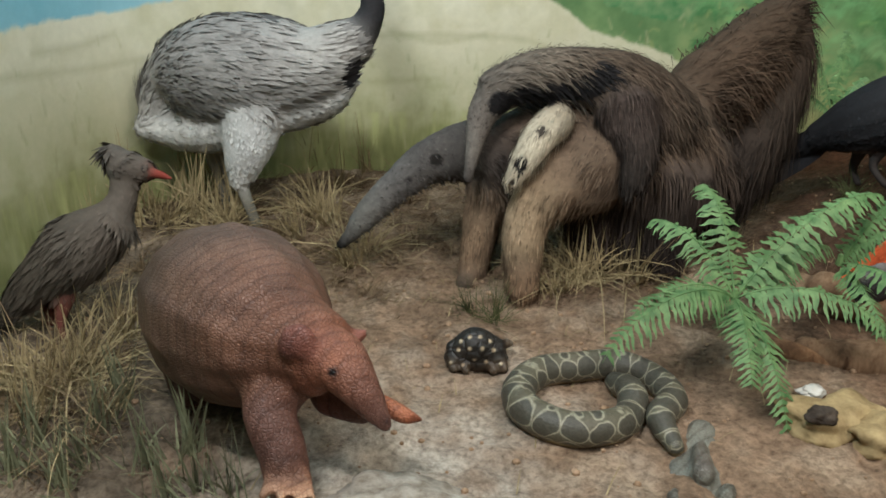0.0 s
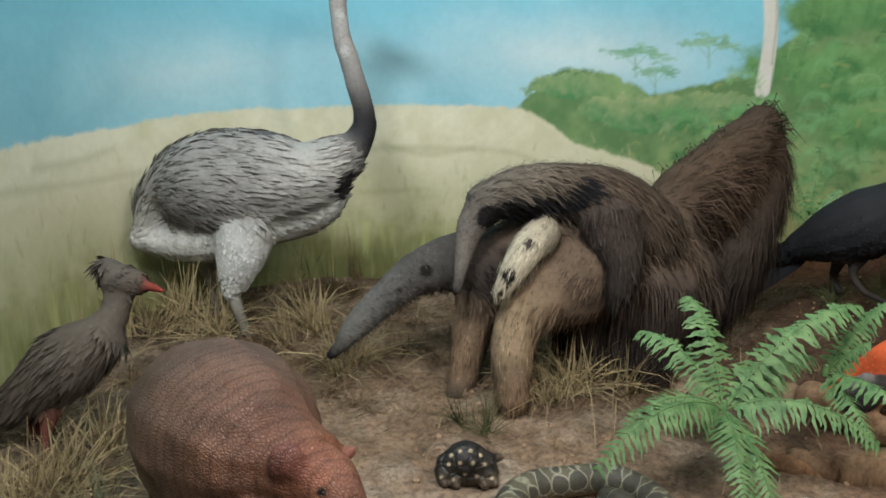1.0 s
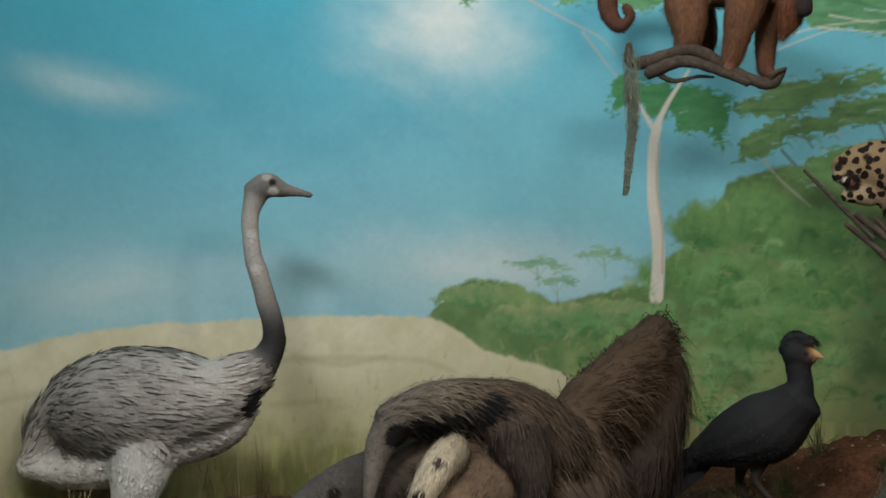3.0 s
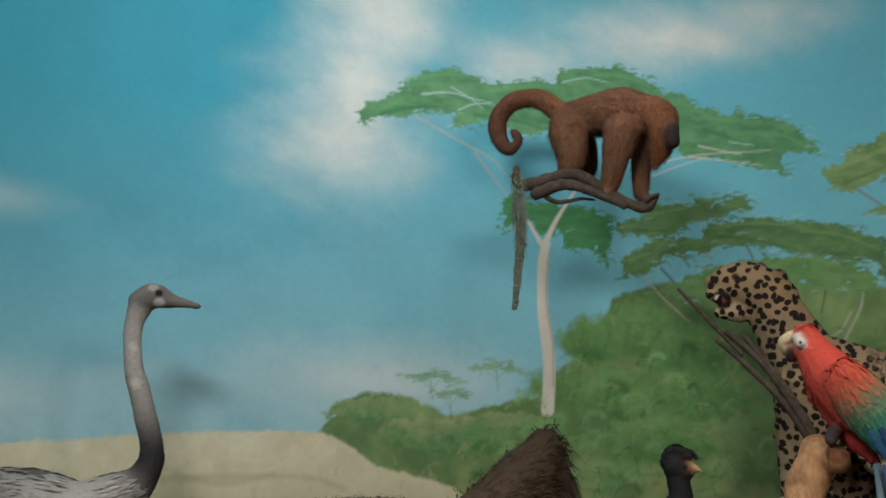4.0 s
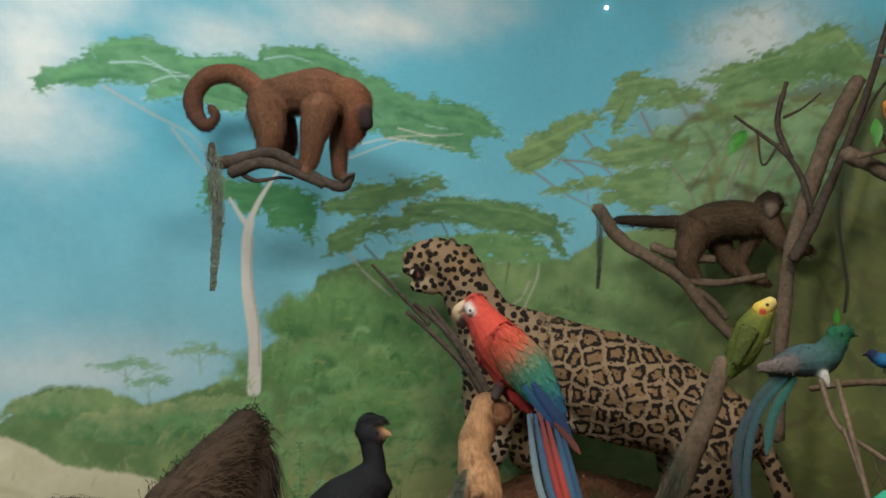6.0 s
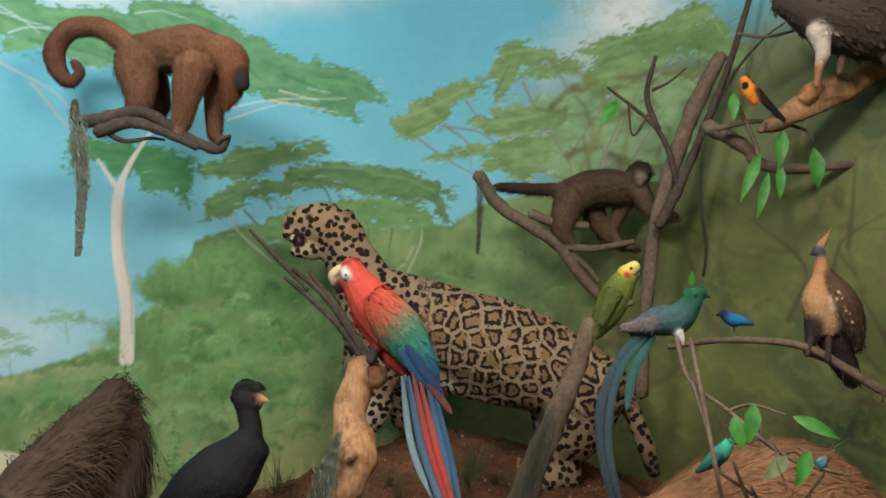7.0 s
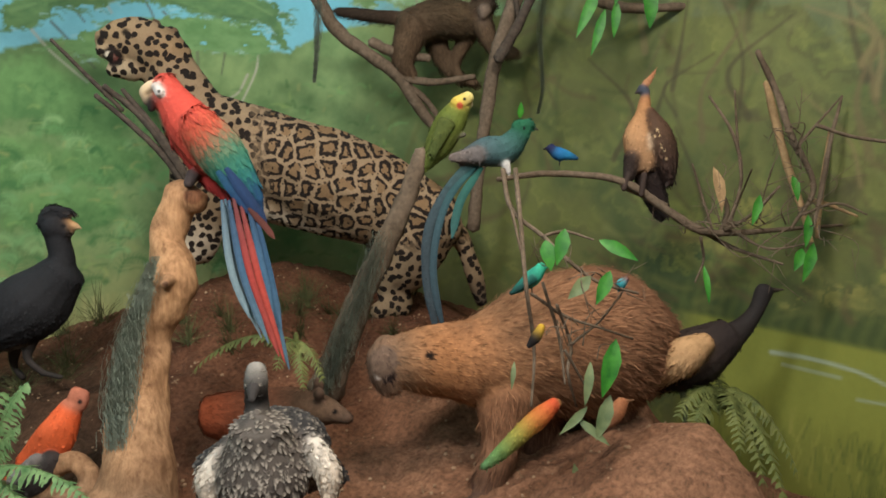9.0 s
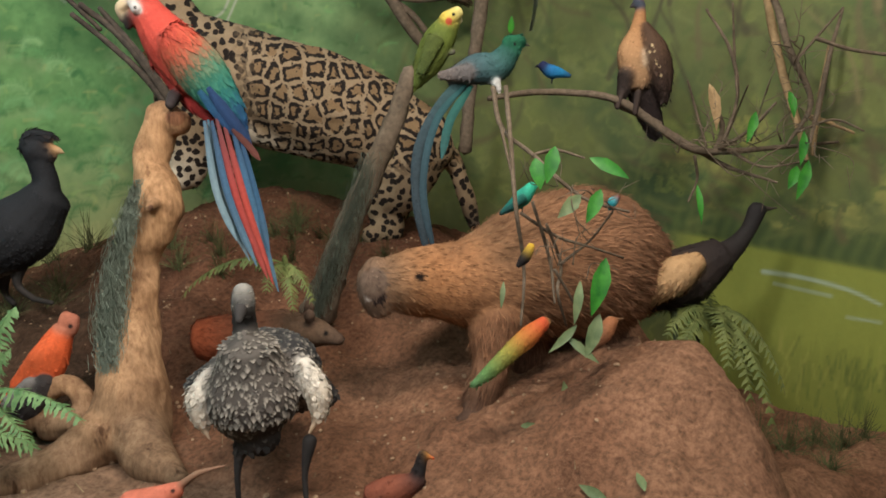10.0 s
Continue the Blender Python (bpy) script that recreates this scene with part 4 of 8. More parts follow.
# fern fronds painted over the foot of the hills
leafage = random.Random(19)
for _ in range(95):
    u, z = leafage.uniform(6.55, 8.7), leafage.uniform(0.25, 1.15)
    if z < 1.0 + (u - 7.0) * 0.6:
        mural.frond(u, z, leafage.uniform(0.08, 0.2), leafage.choice((-0.8, -0.5, 0.5, 0.8)), leafage.choice([(112, 156, 100), (96, 144, 86), (66, 112, 64), (128, 164, 108), (58, 104, 58)]))

# loose leafy brush marks over hills and woods
brush = random.Random(8)
for _ in range(520):
    u, z = brush.uniform(9.4, 12.7), brush.uniform(0.3, 2.3)
    a, ln = brush.uniform(-0.9, 3.6), brush.uniform(0.05, 0.26)
    tone = brush.choice([(104, 110, 62), (96, 102, 58), (76, 88, 50), (114, 118, 72), (80, 78, 52), (86, 100, 56), (92, 84, 56)])
    mural.stroke([(u, z), (u + ln * 0.5 * math.cos(a) + brush.uniform(-0.02, 0.02), z + ln * 0.5 * math.sin(a) + brush.uniform(-0.02, 0.02)), (u + ln * math.cos(a), z + ln * math.sin(a))], brush.uniform(0.008, 0.05), tone, 0.006, 0.03, 0.75)
for _ in range(26):
    u, z = brush.uniform(10.7, 12.5), brush.uniform(0.7, 1.5)
    ln = brush.uniform(0.2, 0.6)
    mural.stroke([(u, z), (u + brush.uniform(-0.1, 0.1), z + ln * 0.5), (u + brush.uniform(-0.25, 0.25), z + ln)], brush.uniform(0.012, 0.035), brush.choice([(124, 112, 78), (70, 62, 46), (104, 94, 66)]), 0.006, 0.015, 0.7)
for _ in range(500):
    u, z = brush.uniform(6.4, 9.4), brush.uniform(0.35, 1.35)
    k = mural.window(u, u + 0.02, z, z + 0.02)
    here = mural.rgb[k].reshape(-1, 3).mean(0)
    if here[1] < here[2] * 1.6 or here[0] > here[1]:
        continue
    a, ln = brush.uniform(-0.4, 3.5), brush.uniform(0.02, 0.08)
    tone = brush.choice([(112, 156, 92), (60, 108, 58), (134, 160, 92), (52, 100, 54), (150, 156, 96)])
    mural.stroke([(u, z), (u + ln * 0.5 * math.cos(a), z + ln * 0.5 * abs(math.sin(a))), (u + ln * math.cos(a), z + ln * 0.4 * math.sin(a))], brush.uniform(0.006, 0.018), tone, 0.004, 0.014, 0.55)
for _ in range(260):
    u, z = brush.uniform(3.0, 6.6), brush.uniform(0.05, 0.7)
    tone = brush.choice([(150, 148, 106), (170, 166, 124), (124, 126, 80), (186, 180, 146)])
    h = brush.uniform(0.02, 0.10) * (1.2 - z)
    mural.stroke([(u, z), (u + brush.uniform(-0.02, 0.02), z + h)], 0.008, tone, 0.003, 0.014, 0.45)
mural.wall()

# ---- stuffed animals and birds ----
m = Mount("rhea", (-0.741, 2.882, -0.101))
m.tube([(179, 173, 164), (152, 147, 140), (146, 141, 135), (155, 150, 144), (179, 174, 166), (157, 151, 144)], (-0.41, 0.097, 0.492, 0.0399), (-0.334, 0.17, 0.58, 0.1403), (-0.16, 0.166, 0.659, 0.2165), (0.048, 0.142, 0.683, 0.2196), (0.244, 0.109, 0.709, 0.1553), (0.378, 0.116, 0.785, 0.0976))
m.tube([(215, 212, 205)], (-0.425, 0.095, 0.475, 0.0399), (-0.288, 0.109, 0.468, 0.0893), (-0.131, 0.106, 0.488, 0.1072), (0.075, 0.088, 0.547, 0.0999), (0.275, 0.087, 0.589, 0.0843), (0.365, 0.095, 0.653, 0.0555), hair=0.35)
m.tube([(120, 116, 112), (40, 38, 40), (45, 43, 44), (140, 134, 129), (158, 152, 147), (162, 156, 150), (148, 143, 138)], (0.378, 0.116, 0.785, 0.0932), (0.457, 0.126, 0.861, 0.0577), (0.476, 0.141, 0.959, 0.0422), (0.438, 0.166, 1.102, 0.0377), (0.396, 0.193, 1.255, 0.0355), (0.381, 0.216, 1.387, 0.0377), (0.395, 0.23, 1.474, 0.0444), hair=0.09)
m.tube([(105, 102, 100), (110, 106, 102), (100, 96, 92)], (0.396, 0.234, 1.5, 0.0488), (0.449, 0.236, 1.526, 0.051), (0.507, 0.231, 1.508, 0.0333), hair=0.0)
m.tube([(120, 114, 106), (92, 86, 80)], (0.507, 0.231, 1.506, 0.026), (0.566, 0.227, 1.497, 0.018), (0.622, 0.223, 1.484, 0.011), hair=0.0)
m.tube([(205, 202, 196), (212, 210, 205), (200, 196, 188)], (0.016, 0.063, 0.566, 0.1318), (-0.008, 0.019, 0.42, 0.1004), (-0.045, -0.001, 0.291, 0.048), hair=0.3)
m.tube([(150, 146, 135), (118, 112, 98), (112, 106, 92)], (-0.045, -0.001, 0.291, 0.0327), (-0.008, -0.024, 0.162, 0.0218), (0.041, -0.056, 0.041, 0.0196), hair=0.0)
m.tube([(110, 104, 92)], (0.041, -0.056, 0.041, 0.0196), (0.114, -0.118, 0.051, 0.0149), hair=0.0)
m.tube([(110, 104, 92)], (0.041, -0.056, 0.041, 0.0174), (0.068, -0.146, 0.05, 0.0127), hair=0.0)
m.tube([(150, 148, 142), (140, 135, 125), (105, 100, 90), (105, 100, 88)], (-0.144, 0.244, 0.522, 0.1164), (-0.176, 0.234, 0.333, 0.0703), (-0.17, 0.213, 0.144, 0.0258), (-0.167, 0.201, -0.05, 0.0213), hair=0.0)
m.tube([(105, 100, 88)], (-0.167, 0.201, -0.05, 0.0213), (-0.093, 0.138, -0.043, 0.0162), hair=0.0)
m.spot((196, 192, 186), 0.47, 0.19, 1.49, 0.02)
m.spot((150, 146, 140), 0.45, 0.2, 1.56, 0.02)
m.spot((176, 172, 166), 0.41, 0.13, 1.2, 0.022)
m.spot((180, 176, 170), 0.40, 0.16, 1.33, 0.02)
m.spot((45, 42, 42), 0.409, -0.008, 0.654, 0.0558)
m.spot((20, 18, 18), 0.471, 0.196, 1.53, 0.0153)
m.spot((96, 92, 90), 0.08, 0.147, 0.904, 0.0666)
m.spot((104, 100, 97), -0.111, 0.199, 0.87, 0.0586)
m.done('large stuffed rhea with grey shaggy feathers standing on dry grass', 'stuffed bird', 0.009, material=PLUMAGE, strands=13000, length=0.07, width=0.007, lift=0.03, droop=0.12, shade=0.18, mess=0.10, lump=0.012)

m = Mount("giant_anteater", (0.278, 2.368, -0.007))
m.tube([(45, 43, 41), (122, 118, 111), (111, 106, 102), (95, 90, 86), (81, 75, 70), (72, 66, 61)], (-0.623, 0.05, 0.117, 0.021), (-0.543, 0.085, 0.202, 0.04), (-0.438, 0.126, 0.298, 0.0591), (-0.324, 0.158, 0.372, 0.0801), (-0.19, 0.173, 0.407, 0.1029), (-0.057, 0.164, 0.386, 0.1296), hair=0.2)
m.tube([(72, 62, 56), (104, 87, 72), (104, 87, 72), (104, 87, 72), (72, 62, 56)], (-0.057, 0.164, 0.386, 0.143), (0.096, 0.179, 0.421, 0.1811), (0.273, 0.211, 0.422, 0.2217), (0.436, 0.233, 0.396, 0.2242), (0.565, 0.245, 0.321, 0.1781))
m.tube([(75, 62, 50), (80, 65, 52), (83, 67, 53), (76, 62, 49), (65, 53, 43)], (0.441, 0.272, 0.435, 0.1571), (0.601, 0.357, 0.535, 0.1316), (0.766, 0.451, 0.653, 0.1294), (0.904, 0.537, 0.754, 0.1067), (0.978, 0.59, 0.828, 0.0744), hair=1.35)
m.tube([(75, 61, 50), (70, 58, 48), (63, 53, 44), (57, 48, 41), (50, 43, 38)], (0.978, 0.578, 0.799, 0.0744), (1.0, 0.534, 0.643, 0.0791), (0.937, 0.445, 0.485, 0.0909), (0.832, 0.365, 0.348, 0.1108), (0.712, 0.302, 0.25, 0.11), hair=1.5)
m.tube([(104, 87, 72), (127, 106, 86), (169, 145, 115), (176, 151, 122), (172, 147, 115), (45, 38, 36), (142, 115, 90), (127, 102, 79)], (0.191, 0.053, 0.38, 0.1558), (0.086, 0.003, 0.339, 0.1123), (0.011, -0.045, 0.279, 0.0863), (-0.016, -0.073, 0.213, 0.0719), (-0.021, -0.097, 0.155, 0.0647), (-0.023, -0.113, 0.117, 0.0629), (-0.026, -0.138, 0.085, 0.0609), (-0.028, -0.159, 0.06, 0.057), hair=0.4)
m.tube([(127, 106, 86), (145, 120, 95), (136, 111, 88)], (-0.114, 0.126, 0.298, 0.0839), (-0.155, 0.085, 0.15, 0.0615), (-0.186, 0.025, 0.009, 0.0538), hair=0.4)
m.tube([(124, 104, 86), (68, 59, 52)], (-0.186, 0.025, 0.009, 0.0538), (-0.207, -0.044, -0.0, 0.03), hair=0.2)
m.tube([(72, 62, 56), (54, 47, 43), (52, 45, 41)], (0.444, 0.153, 0.309, 0.2017), (0.425, 0.1, 0.186, 0.1344), (0.444, 0.063, 0.097, 0.096))
m.tube([(72, 62, 56), (72, 62, 56)], (0.292, 0.241, 0.26, 0.1694), (0.272, 0.155, 0.058, 0.0997))
m.spot((45, 41, 38), -0.304, 0.084, 0.403, 0.0222)
m.spot((34, 32, 32), -0.393, 0.078, 0.338, 0.0112)
m.spot((38, 36, 34), -0.629, 0.047, 0.112, 0.0267)
m.done('stuffed giant anteater with shaggy brown coat and bushy tail', 'stuffed animal', 0.011, material=COAT, strands=26000, length=0.075, width=0.0022, lift=0.22, droop=0.55, shade=0.5, lump=0.02)

m = Mount("anteater_pup", (0.456, 2.395, 0.493))
m.tube([(74, 68, 64), (125, 117, 108), (119, 110, 102), (106, 98, 89)], (-0.378, -0.054, -0.128, 0.016), (-0.36, -0.017, -0.042, 0.0267), (-0.333, 0.025, 0.057, 0.0481), (-0.285, 0.052, 0.123, 0.0677), hair=0.25)
m.tube([(106, 98, 89), (119, 108, 95), (102, 89, 76), (89, 74, 61), (76, 64, 53)], (-0.285, 0.056, 0.131, 0.0713), (-0.16, 0.073, 0.172, 0.082), (-0.014, 0.09, 0.16, 0.1006), (0.137, 0.102, 0.112, 0.1273), (0.254, 0.096, 0.021, 0.1325), hair=1.4)
m.tube([(159, 146, 125), (208, 195, 170), (210, 197, 172), (197, 182, 157)], (-0.099, 0.008, 0.043, 0.0604), (-0.152, -0.049, 0.012, 0.0559), (-0.195, -0.092, -0.038, 0.0468), (-0.241, -0.121, -0.107, 0.0294), hair=0.7)
m.tube([(70, 59, 53), (64, 55, 49), (53, 47, 42)], (0.12, 0.008, 0.07, 0.1061), (0.146, -0.079, -0.033, 0.0626), (0.123, -0.135, -0.115, 0.0379))
m.spot((36, 34, 34), -0.272, -0.024, 0.095, 0.0417)
m.spot((36, 34, 34), -0.202, -0.022, 0.101, 0.0417)
m.spot((36, 34, 34), -0.133, -0.015, 0.117, 0.0417)
m.spot((36, 34, 34), -0.063, -0.007, 0.137, 0.0417)
m.spot((36, 34, 34), -0.002, 0.003, 0.159, 0.0417)
m.spot((36, 34, 34), 0.038, 0.015, 0.188, 0.0417)
m.spot((32, 30, 30), -0.222, -0.152, -0.051, 0.0237)
m.spot((47, 42, 40), -0.249, -0.152, -0.104, 0.0103)
m.spot((74, 66, 59), -0.155, -0.092, 0.038, 0.0171)
m.done('young stuffed anteater riding on the back of the adult', 'stuffed animal', 0.008, material=COAT, strands=9000, length=0.04, width=0.0018, lift=0.3, droop=0.3, shade=0.45)

m = Mount("giant_armadillo", (-0.331, 1.326, -0.006))
m.tube([(92, 78, 70), (104, 86, 74), (112, 90, 76), (122, 90, 72), (138, 90, 66)], (-0.33, 0.481, 0.266, 0.1019), (-0.241, 0.378, 0.277, 0.1797), (-0.148, 0.281, 0.281, 0.2081), (-0.045, 0.167, 0.292, 0.1732), (0.04, 0.103, 0.294, 0.1098), hair=0.0)
m.tube([(142, 88, 70), (158, 108, 84), (132, 94, 80), (120, 88, 78), (100, 76, 70)], (0.048, 0.089, 0.288, 0.0854), (0.114, 0.039, 0.298, 0.0644), (0.158, 0.002, 0.262, 0.0454), (0.193, -0.017, 0.217, 0.0284), (0.215, -0.028, 0.192, 0.017), hair=0.0)
m.tube([(96, 68, 58), (114, 84, 74), (108, 77, 66), (102, 72, 61)], (-0.008, 0.082, 0.245, 0.0764), (-0.025, 0.015, 0.191, 0.0559), (0.005, -0.033, 0.129, 0.0494), (0.018, -0.06, 0.065, 0.046), hair=0.0)
m.tube([(150, 108, 86), (204, 170, 140)], (-0.009, -0.07, 0.093, 0.017), (-0.016, -0.141, 0.105, 0.0087), hair=0.0)
m.tube([(150, 108, 86), (204, 170, 140)], (0.011, -0.07, 0.093, 0.017), (0.018, -0.144, 0.098, 0.0087), hair=0.0)
m.tube([(150, 108, 86), (204, 170, 140)], (0.033, -0.07, 0.093, 0.017), (0.054, -0.144, 0.097, 0.0087), hair=0.0)
m.tube([(150, 108, 86), (204, 170, 140)], (0.051, -0.07, 0.093, 0.017), (0.083, -0.141, 0.104, 0.0087), hair=0.0)
m.tube([(120, 76, 64), (110, 74, 62)], (0.088, 0.136, 0.167, 0.0601), (0.155, 0.087, 0.156, 0.0416), hair=0.0)
m.tube([(176, 104, 66), (196, 128, 90), (140, 80, 60)], (0.183, 0.061, 0.195, 0.0191), (0.245, 0.014, 0.189, 0.0163), (0.286, 0.009, 0.176, 0.0081), hair=0.0)
m.tube([(110, 78, 68), (104, 74, 64)], (-0.316, 0.39, 0.151, 0.0856), (-0.282, 0.305, 0.056, 0.0587), hair=0.0)
m.tube([(110, 78, 68), (104, 74, 64)], (-0.121, 0.385, 0.088, 0.0864), (-0.117, 0.334, 0.02, 0.057), hair=0.0)
m.tube([(160, 104, 88), (90, 60, 56)], (0.073, -0.001, 0.332, 0.0178), (0.046, 0.01, 0.368, 0.036), (0.02, 0.002, 0.338, 0.018), squash=(-0.0, 0.92, -0.39, 0.5), hair=0.0)
m.tube([(150, 98, 84)], (0.133, 0.105, 0.3, 0.0167), (0.157, 0.132, 0.312, 0.0169), (0.156, 0.133, 0.289, 0.0073), squash=(-0.0, 0.92, -0.39, 0.5), hair=0.0)
m.spot((20, 16, 16), 0.107, -0.048, 0.323, 0.0098)
m.spot((60, 40, 38), 0.226, -0.043, 0.208, 0.0067)
m.done('stuffed giant armadillo with reddish scaly shell and big claws', 'stuffed animal', 0.008, material=ARMOUR, lump=0.012)

m = Mount("seriema", (-1.079, 1.939, -0.071))
m.tube([(90, 82, 74), (100, 90, 80)], (0.131, 0.236, 0.557, 0.036), (0.159, 0.225, 0.53, 0.0557), (0.205, 0.222, 0.524, 0.0393), hair=0.3)
m.tube([(92, 84, 76)], (0.164, 0.229, 0.539, 0.036), (0.116, 0.244, 0.576, 0.0229), (0.103, 0.232, 0.547, 0.0115), squash=(-0.0, 0.92, -0.39, 0.4))
m.tube([(150, 66, 52), (130, 56, 46)], (0.225, 0.219, 0.517, 0.0164), (0.262, 0.216, 0.509, 0.0131), (0.295, 0.211, 0.499, 0.0049), hair=0.0)
m.tube([(100, 90, 80), (104, 94, 84), (98, 88, 78)], (0.159, 0.216, 0.509, 0.0426), (0.148, 0.187, 0.441, 0.0426), (0.107, 0.158, 0.374, 0.072), hair=0.5)
m.tube([(98, 88, 78), (88, 80, 70), (84, 76, 66), (70, 64, 56), (64, 58, 52)], (0.115, 0.158, 0.374, 0.0753), (0.033, 0.136, 0.321, 0.0982), (-0.065, 0.104, 0.246, 0.0786), (-0.147, 0.075, 0.178, 0.0458), (-0.196, 0.05, 0.117, 0.0196))
m.tube([(120, 74, 62), (112, 66, 56), (105, 62, 52)], (-0.016, 0.082, 0.193, 0.0327), (-0.028, 0.043, 0.102, 0.0131), (0.008, 0.002, 0.004, 0.0115), hair=0.0)
m.tube([(120, 74, 62), (112, 66, 56), (105, 62, 52)], (-0.097, 0.15, 0.15, 0.0305), (-0.099, 0.125, 0.038, 0.0137), (-0.077, 0.091, -0.04, 0.012), hair=0.0)
m.tube([(100, 60, 50)], (0.008, 0.002, 0.004, 0.0098), (0.085, -0.056, 0.021, 0.008), hair=0.0)
m.spot((24, 20, 20), 0.233, 0.184, 0.536, 0.0096)
m.done('brown stuffed seriema with crest and red beak', 'stuffed bird', 0.007, material=PLUMAGE, strands=5000, length=0.06, width=0.006, lift=-0.02, droop=0.1, shade=0.18, mess=0.08)

m = Mount("black_curassow", (1.499, 2.571, 0.28))
m.tube([(32, 32, 34)], (0.081, -0.027, 0.549, 0.0289), (0.098, -0.05, 0.523, 0.0496), (0.119, -0.075, 0.512, 0.0372), hair=0.2)
m.tube([(32, 32, 34)], (0.075, -0.023, 0.534, 0.0248), (0.092, -0.037, 0.575, 0.0248), (0.127, -0.076, 0.573, 0.0207))
m.tube([(206, 150, 96), (196, 170, 130)], (0.131, -0.085, 0.536, 0.0165), (0.148, -0.105, 0.525, 0.0124), (0.158, -0.117, 0.516, 0.0062), hair=0.0)
m.tube([(32, 32, 34), (32, 32, 34), (32, 32, 34)], (0.1, -0.055, 0.492, 0.0413), (0.104, -0.068, 0.415, 0.0455), (0.082, -0.052, 0.348, 0.0826), hair=0.3)
m.tube([(32, 32, 34), (36, 36, 38), (32, 32, 34), (28, 28, 30)], (0.088, -0.06, 0.338, 0.0868), (0.027, -0.001, 0.258, 0.124), (-0.055, 0.082, 0.189, 0.1074), (-0.129, 0.157, 0.13, 0.062), hair=0.35)
m.tube([(32, 32, 34), (30, 30, 32), (32, 32, 34)], (-0.099, 0.127, 0.15, 0.062), (-0.174, 0.202, 0.085, 0.0413), (-0.276, 0.307, 0.013, 0.0248), squash=(0.74, 0.67, -0.08, 0.6))
m.tube([(190, 184, 176)], (-0.026, 0.014, 0.137, 0.0287), (-0.061, 0.08, 0.113, 0.0248))
m.tube([(60, 54, 50), (52, 46, 42)], (0.003, 0.011, 0.124, 0.0289), (-0.01, 0.017, 0.053, 0.0145), (0.021, -0.023, -0.0, 0.0124), hair=0.0)
m.tube([(52, 46, 42)], (0.021, -0.023, -0.0, 0.0124), (0.039, -0.118, 0.0, 0.0101), hair=0.0)
m.tube([(60, 54, 50), (52, 46, 42)], (-0.007, 0.11, 0.109, 0.0295), (-0.013, 0.135, 0.008, 0.0149), (0.004, 0.11, -0.04, 0.0127), hair=0.0)
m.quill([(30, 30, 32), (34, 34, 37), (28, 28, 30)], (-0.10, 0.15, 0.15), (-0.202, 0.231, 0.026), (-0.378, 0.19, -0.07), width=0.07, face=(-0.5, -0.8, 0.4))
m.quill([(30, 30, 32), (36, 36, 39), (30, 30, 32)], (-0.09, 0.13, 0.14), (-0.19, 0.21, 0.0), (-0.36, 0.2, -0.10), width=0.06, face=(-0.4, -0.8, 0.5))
m.spot((15, 12, 12), 0.098, -0.122, 0.546, 0.0081)
m.done('black stuffed curassow with curled crest standing on soil', 'stuffed bird', 0.006, material=PLUMAGE, strands=4500, length=0.04, width=0.005, lift=0.06, droop=0.15, shade=0.35, mess=0.08)

m = Mount("jaguar", (3.016, 2.206, 0.275))
m.tube([(136, 112, 84), (150, 126, 94), (138, 117, 92), (144, 116, 84)], (-0.855, 0.909, 1.243, 0.0524), (-0.789, 0.882, 1.254, 0.0898), (-0.715, 0.842, 1.232, 0.1118), (-0.626, 0.796, 1.168, 0.1184))
m.tube([(164, 146, 118), (150, 130, 102)], (-0.876, 0.897, 1.195, 0.0339), (-0.828, 0.872, 1.184, 0.0471))
m.tube([(170, 152, 126), (160, 140, 112)], (-0.844, 0.882, 1.111, 0.0314), (-0.764, 0.854, 1.116, 0.0583))
m.tube([(138, 117, 92), (138, 117, 92), (138, 117, 92)], (-0.631, 0.799, 1.141, 0.1184), (-0.575, 0.748, 0.972, 0.1461), (-0.507, 0.683, 0.807, 0.1796))
m.tube([(138, 117, 92), (138, 117, 92), (138, 117, 92), (138, 117, 92)], (-0.504, 0.684, 0.847, 0.1741), (-0.284, 0.453, 0.687, 0.2353), (-0.074, 0.205, 0.563, 0.2462), (0.112, -0.045, 0.431, 0.1959))
m.tube([(138, 117, 92), (138, 117, 92), (188, 176, 156)], (-0.534, 0.603, 0.755, 0.2136), (-0.616, 0.62, 0.495, 0.1271), (-0.639, 0.624, 0.311, 0.0847))
m.tube([(138, 117, 92), (188, 176, 156)], (-0.639, 0.624, 0.311, 0.0847), (-0.711, 0.611, 0.292, 0.0573))
m.tube([(138, 117, 92), (138, 117, 92), (138, 117, 92)], (-0.352, 0.767, 0.683, 0.1996), (-0.321, 0.734, 0.423, 0.1204), (-0.334, 0.729, 0.252, 0.086))
m.tube([(138, 117, 92), (138, 117, 92), (138, 117, 92), (138, 117, 92)], (0.066, -0.101, 0.409, 0.2136), (-0.013, -0.109, 0.233, 0.137), (-0.05, -0.05, 0.126, 0.09), (-0.064, -0.076, 0.025, 0.0737))
m.tube([(138, 117, 92)], (-0.064, -0.076, 0.025, 0.0685), (-0.162, -0.058, 0.017, 0.0518))
m.tube([(138, 117, 92), (138, 117, 92)], (0.208, 0.134, 0.314, 0.2007), (0.178, 0.159, -0.033, 0.0922))
m.tube([(138, 117, 92), (138, 117, 92), (138, 117, 92), (60, 52, 46)], (0.171, -0.138, 0.452, 0.0704), (0.233, -0.222, 0.314, 0.0514), (0.266, -0.277, 0.15, 0.046), (0.283, -0.311, 0.014, 0.0352))
m.tube([(188, 176, 156), (188, 176, 156)], (-0.376, 0.478, 0.53, 0.1083), (-0.06, 0.112, 0.395, 0.0974))
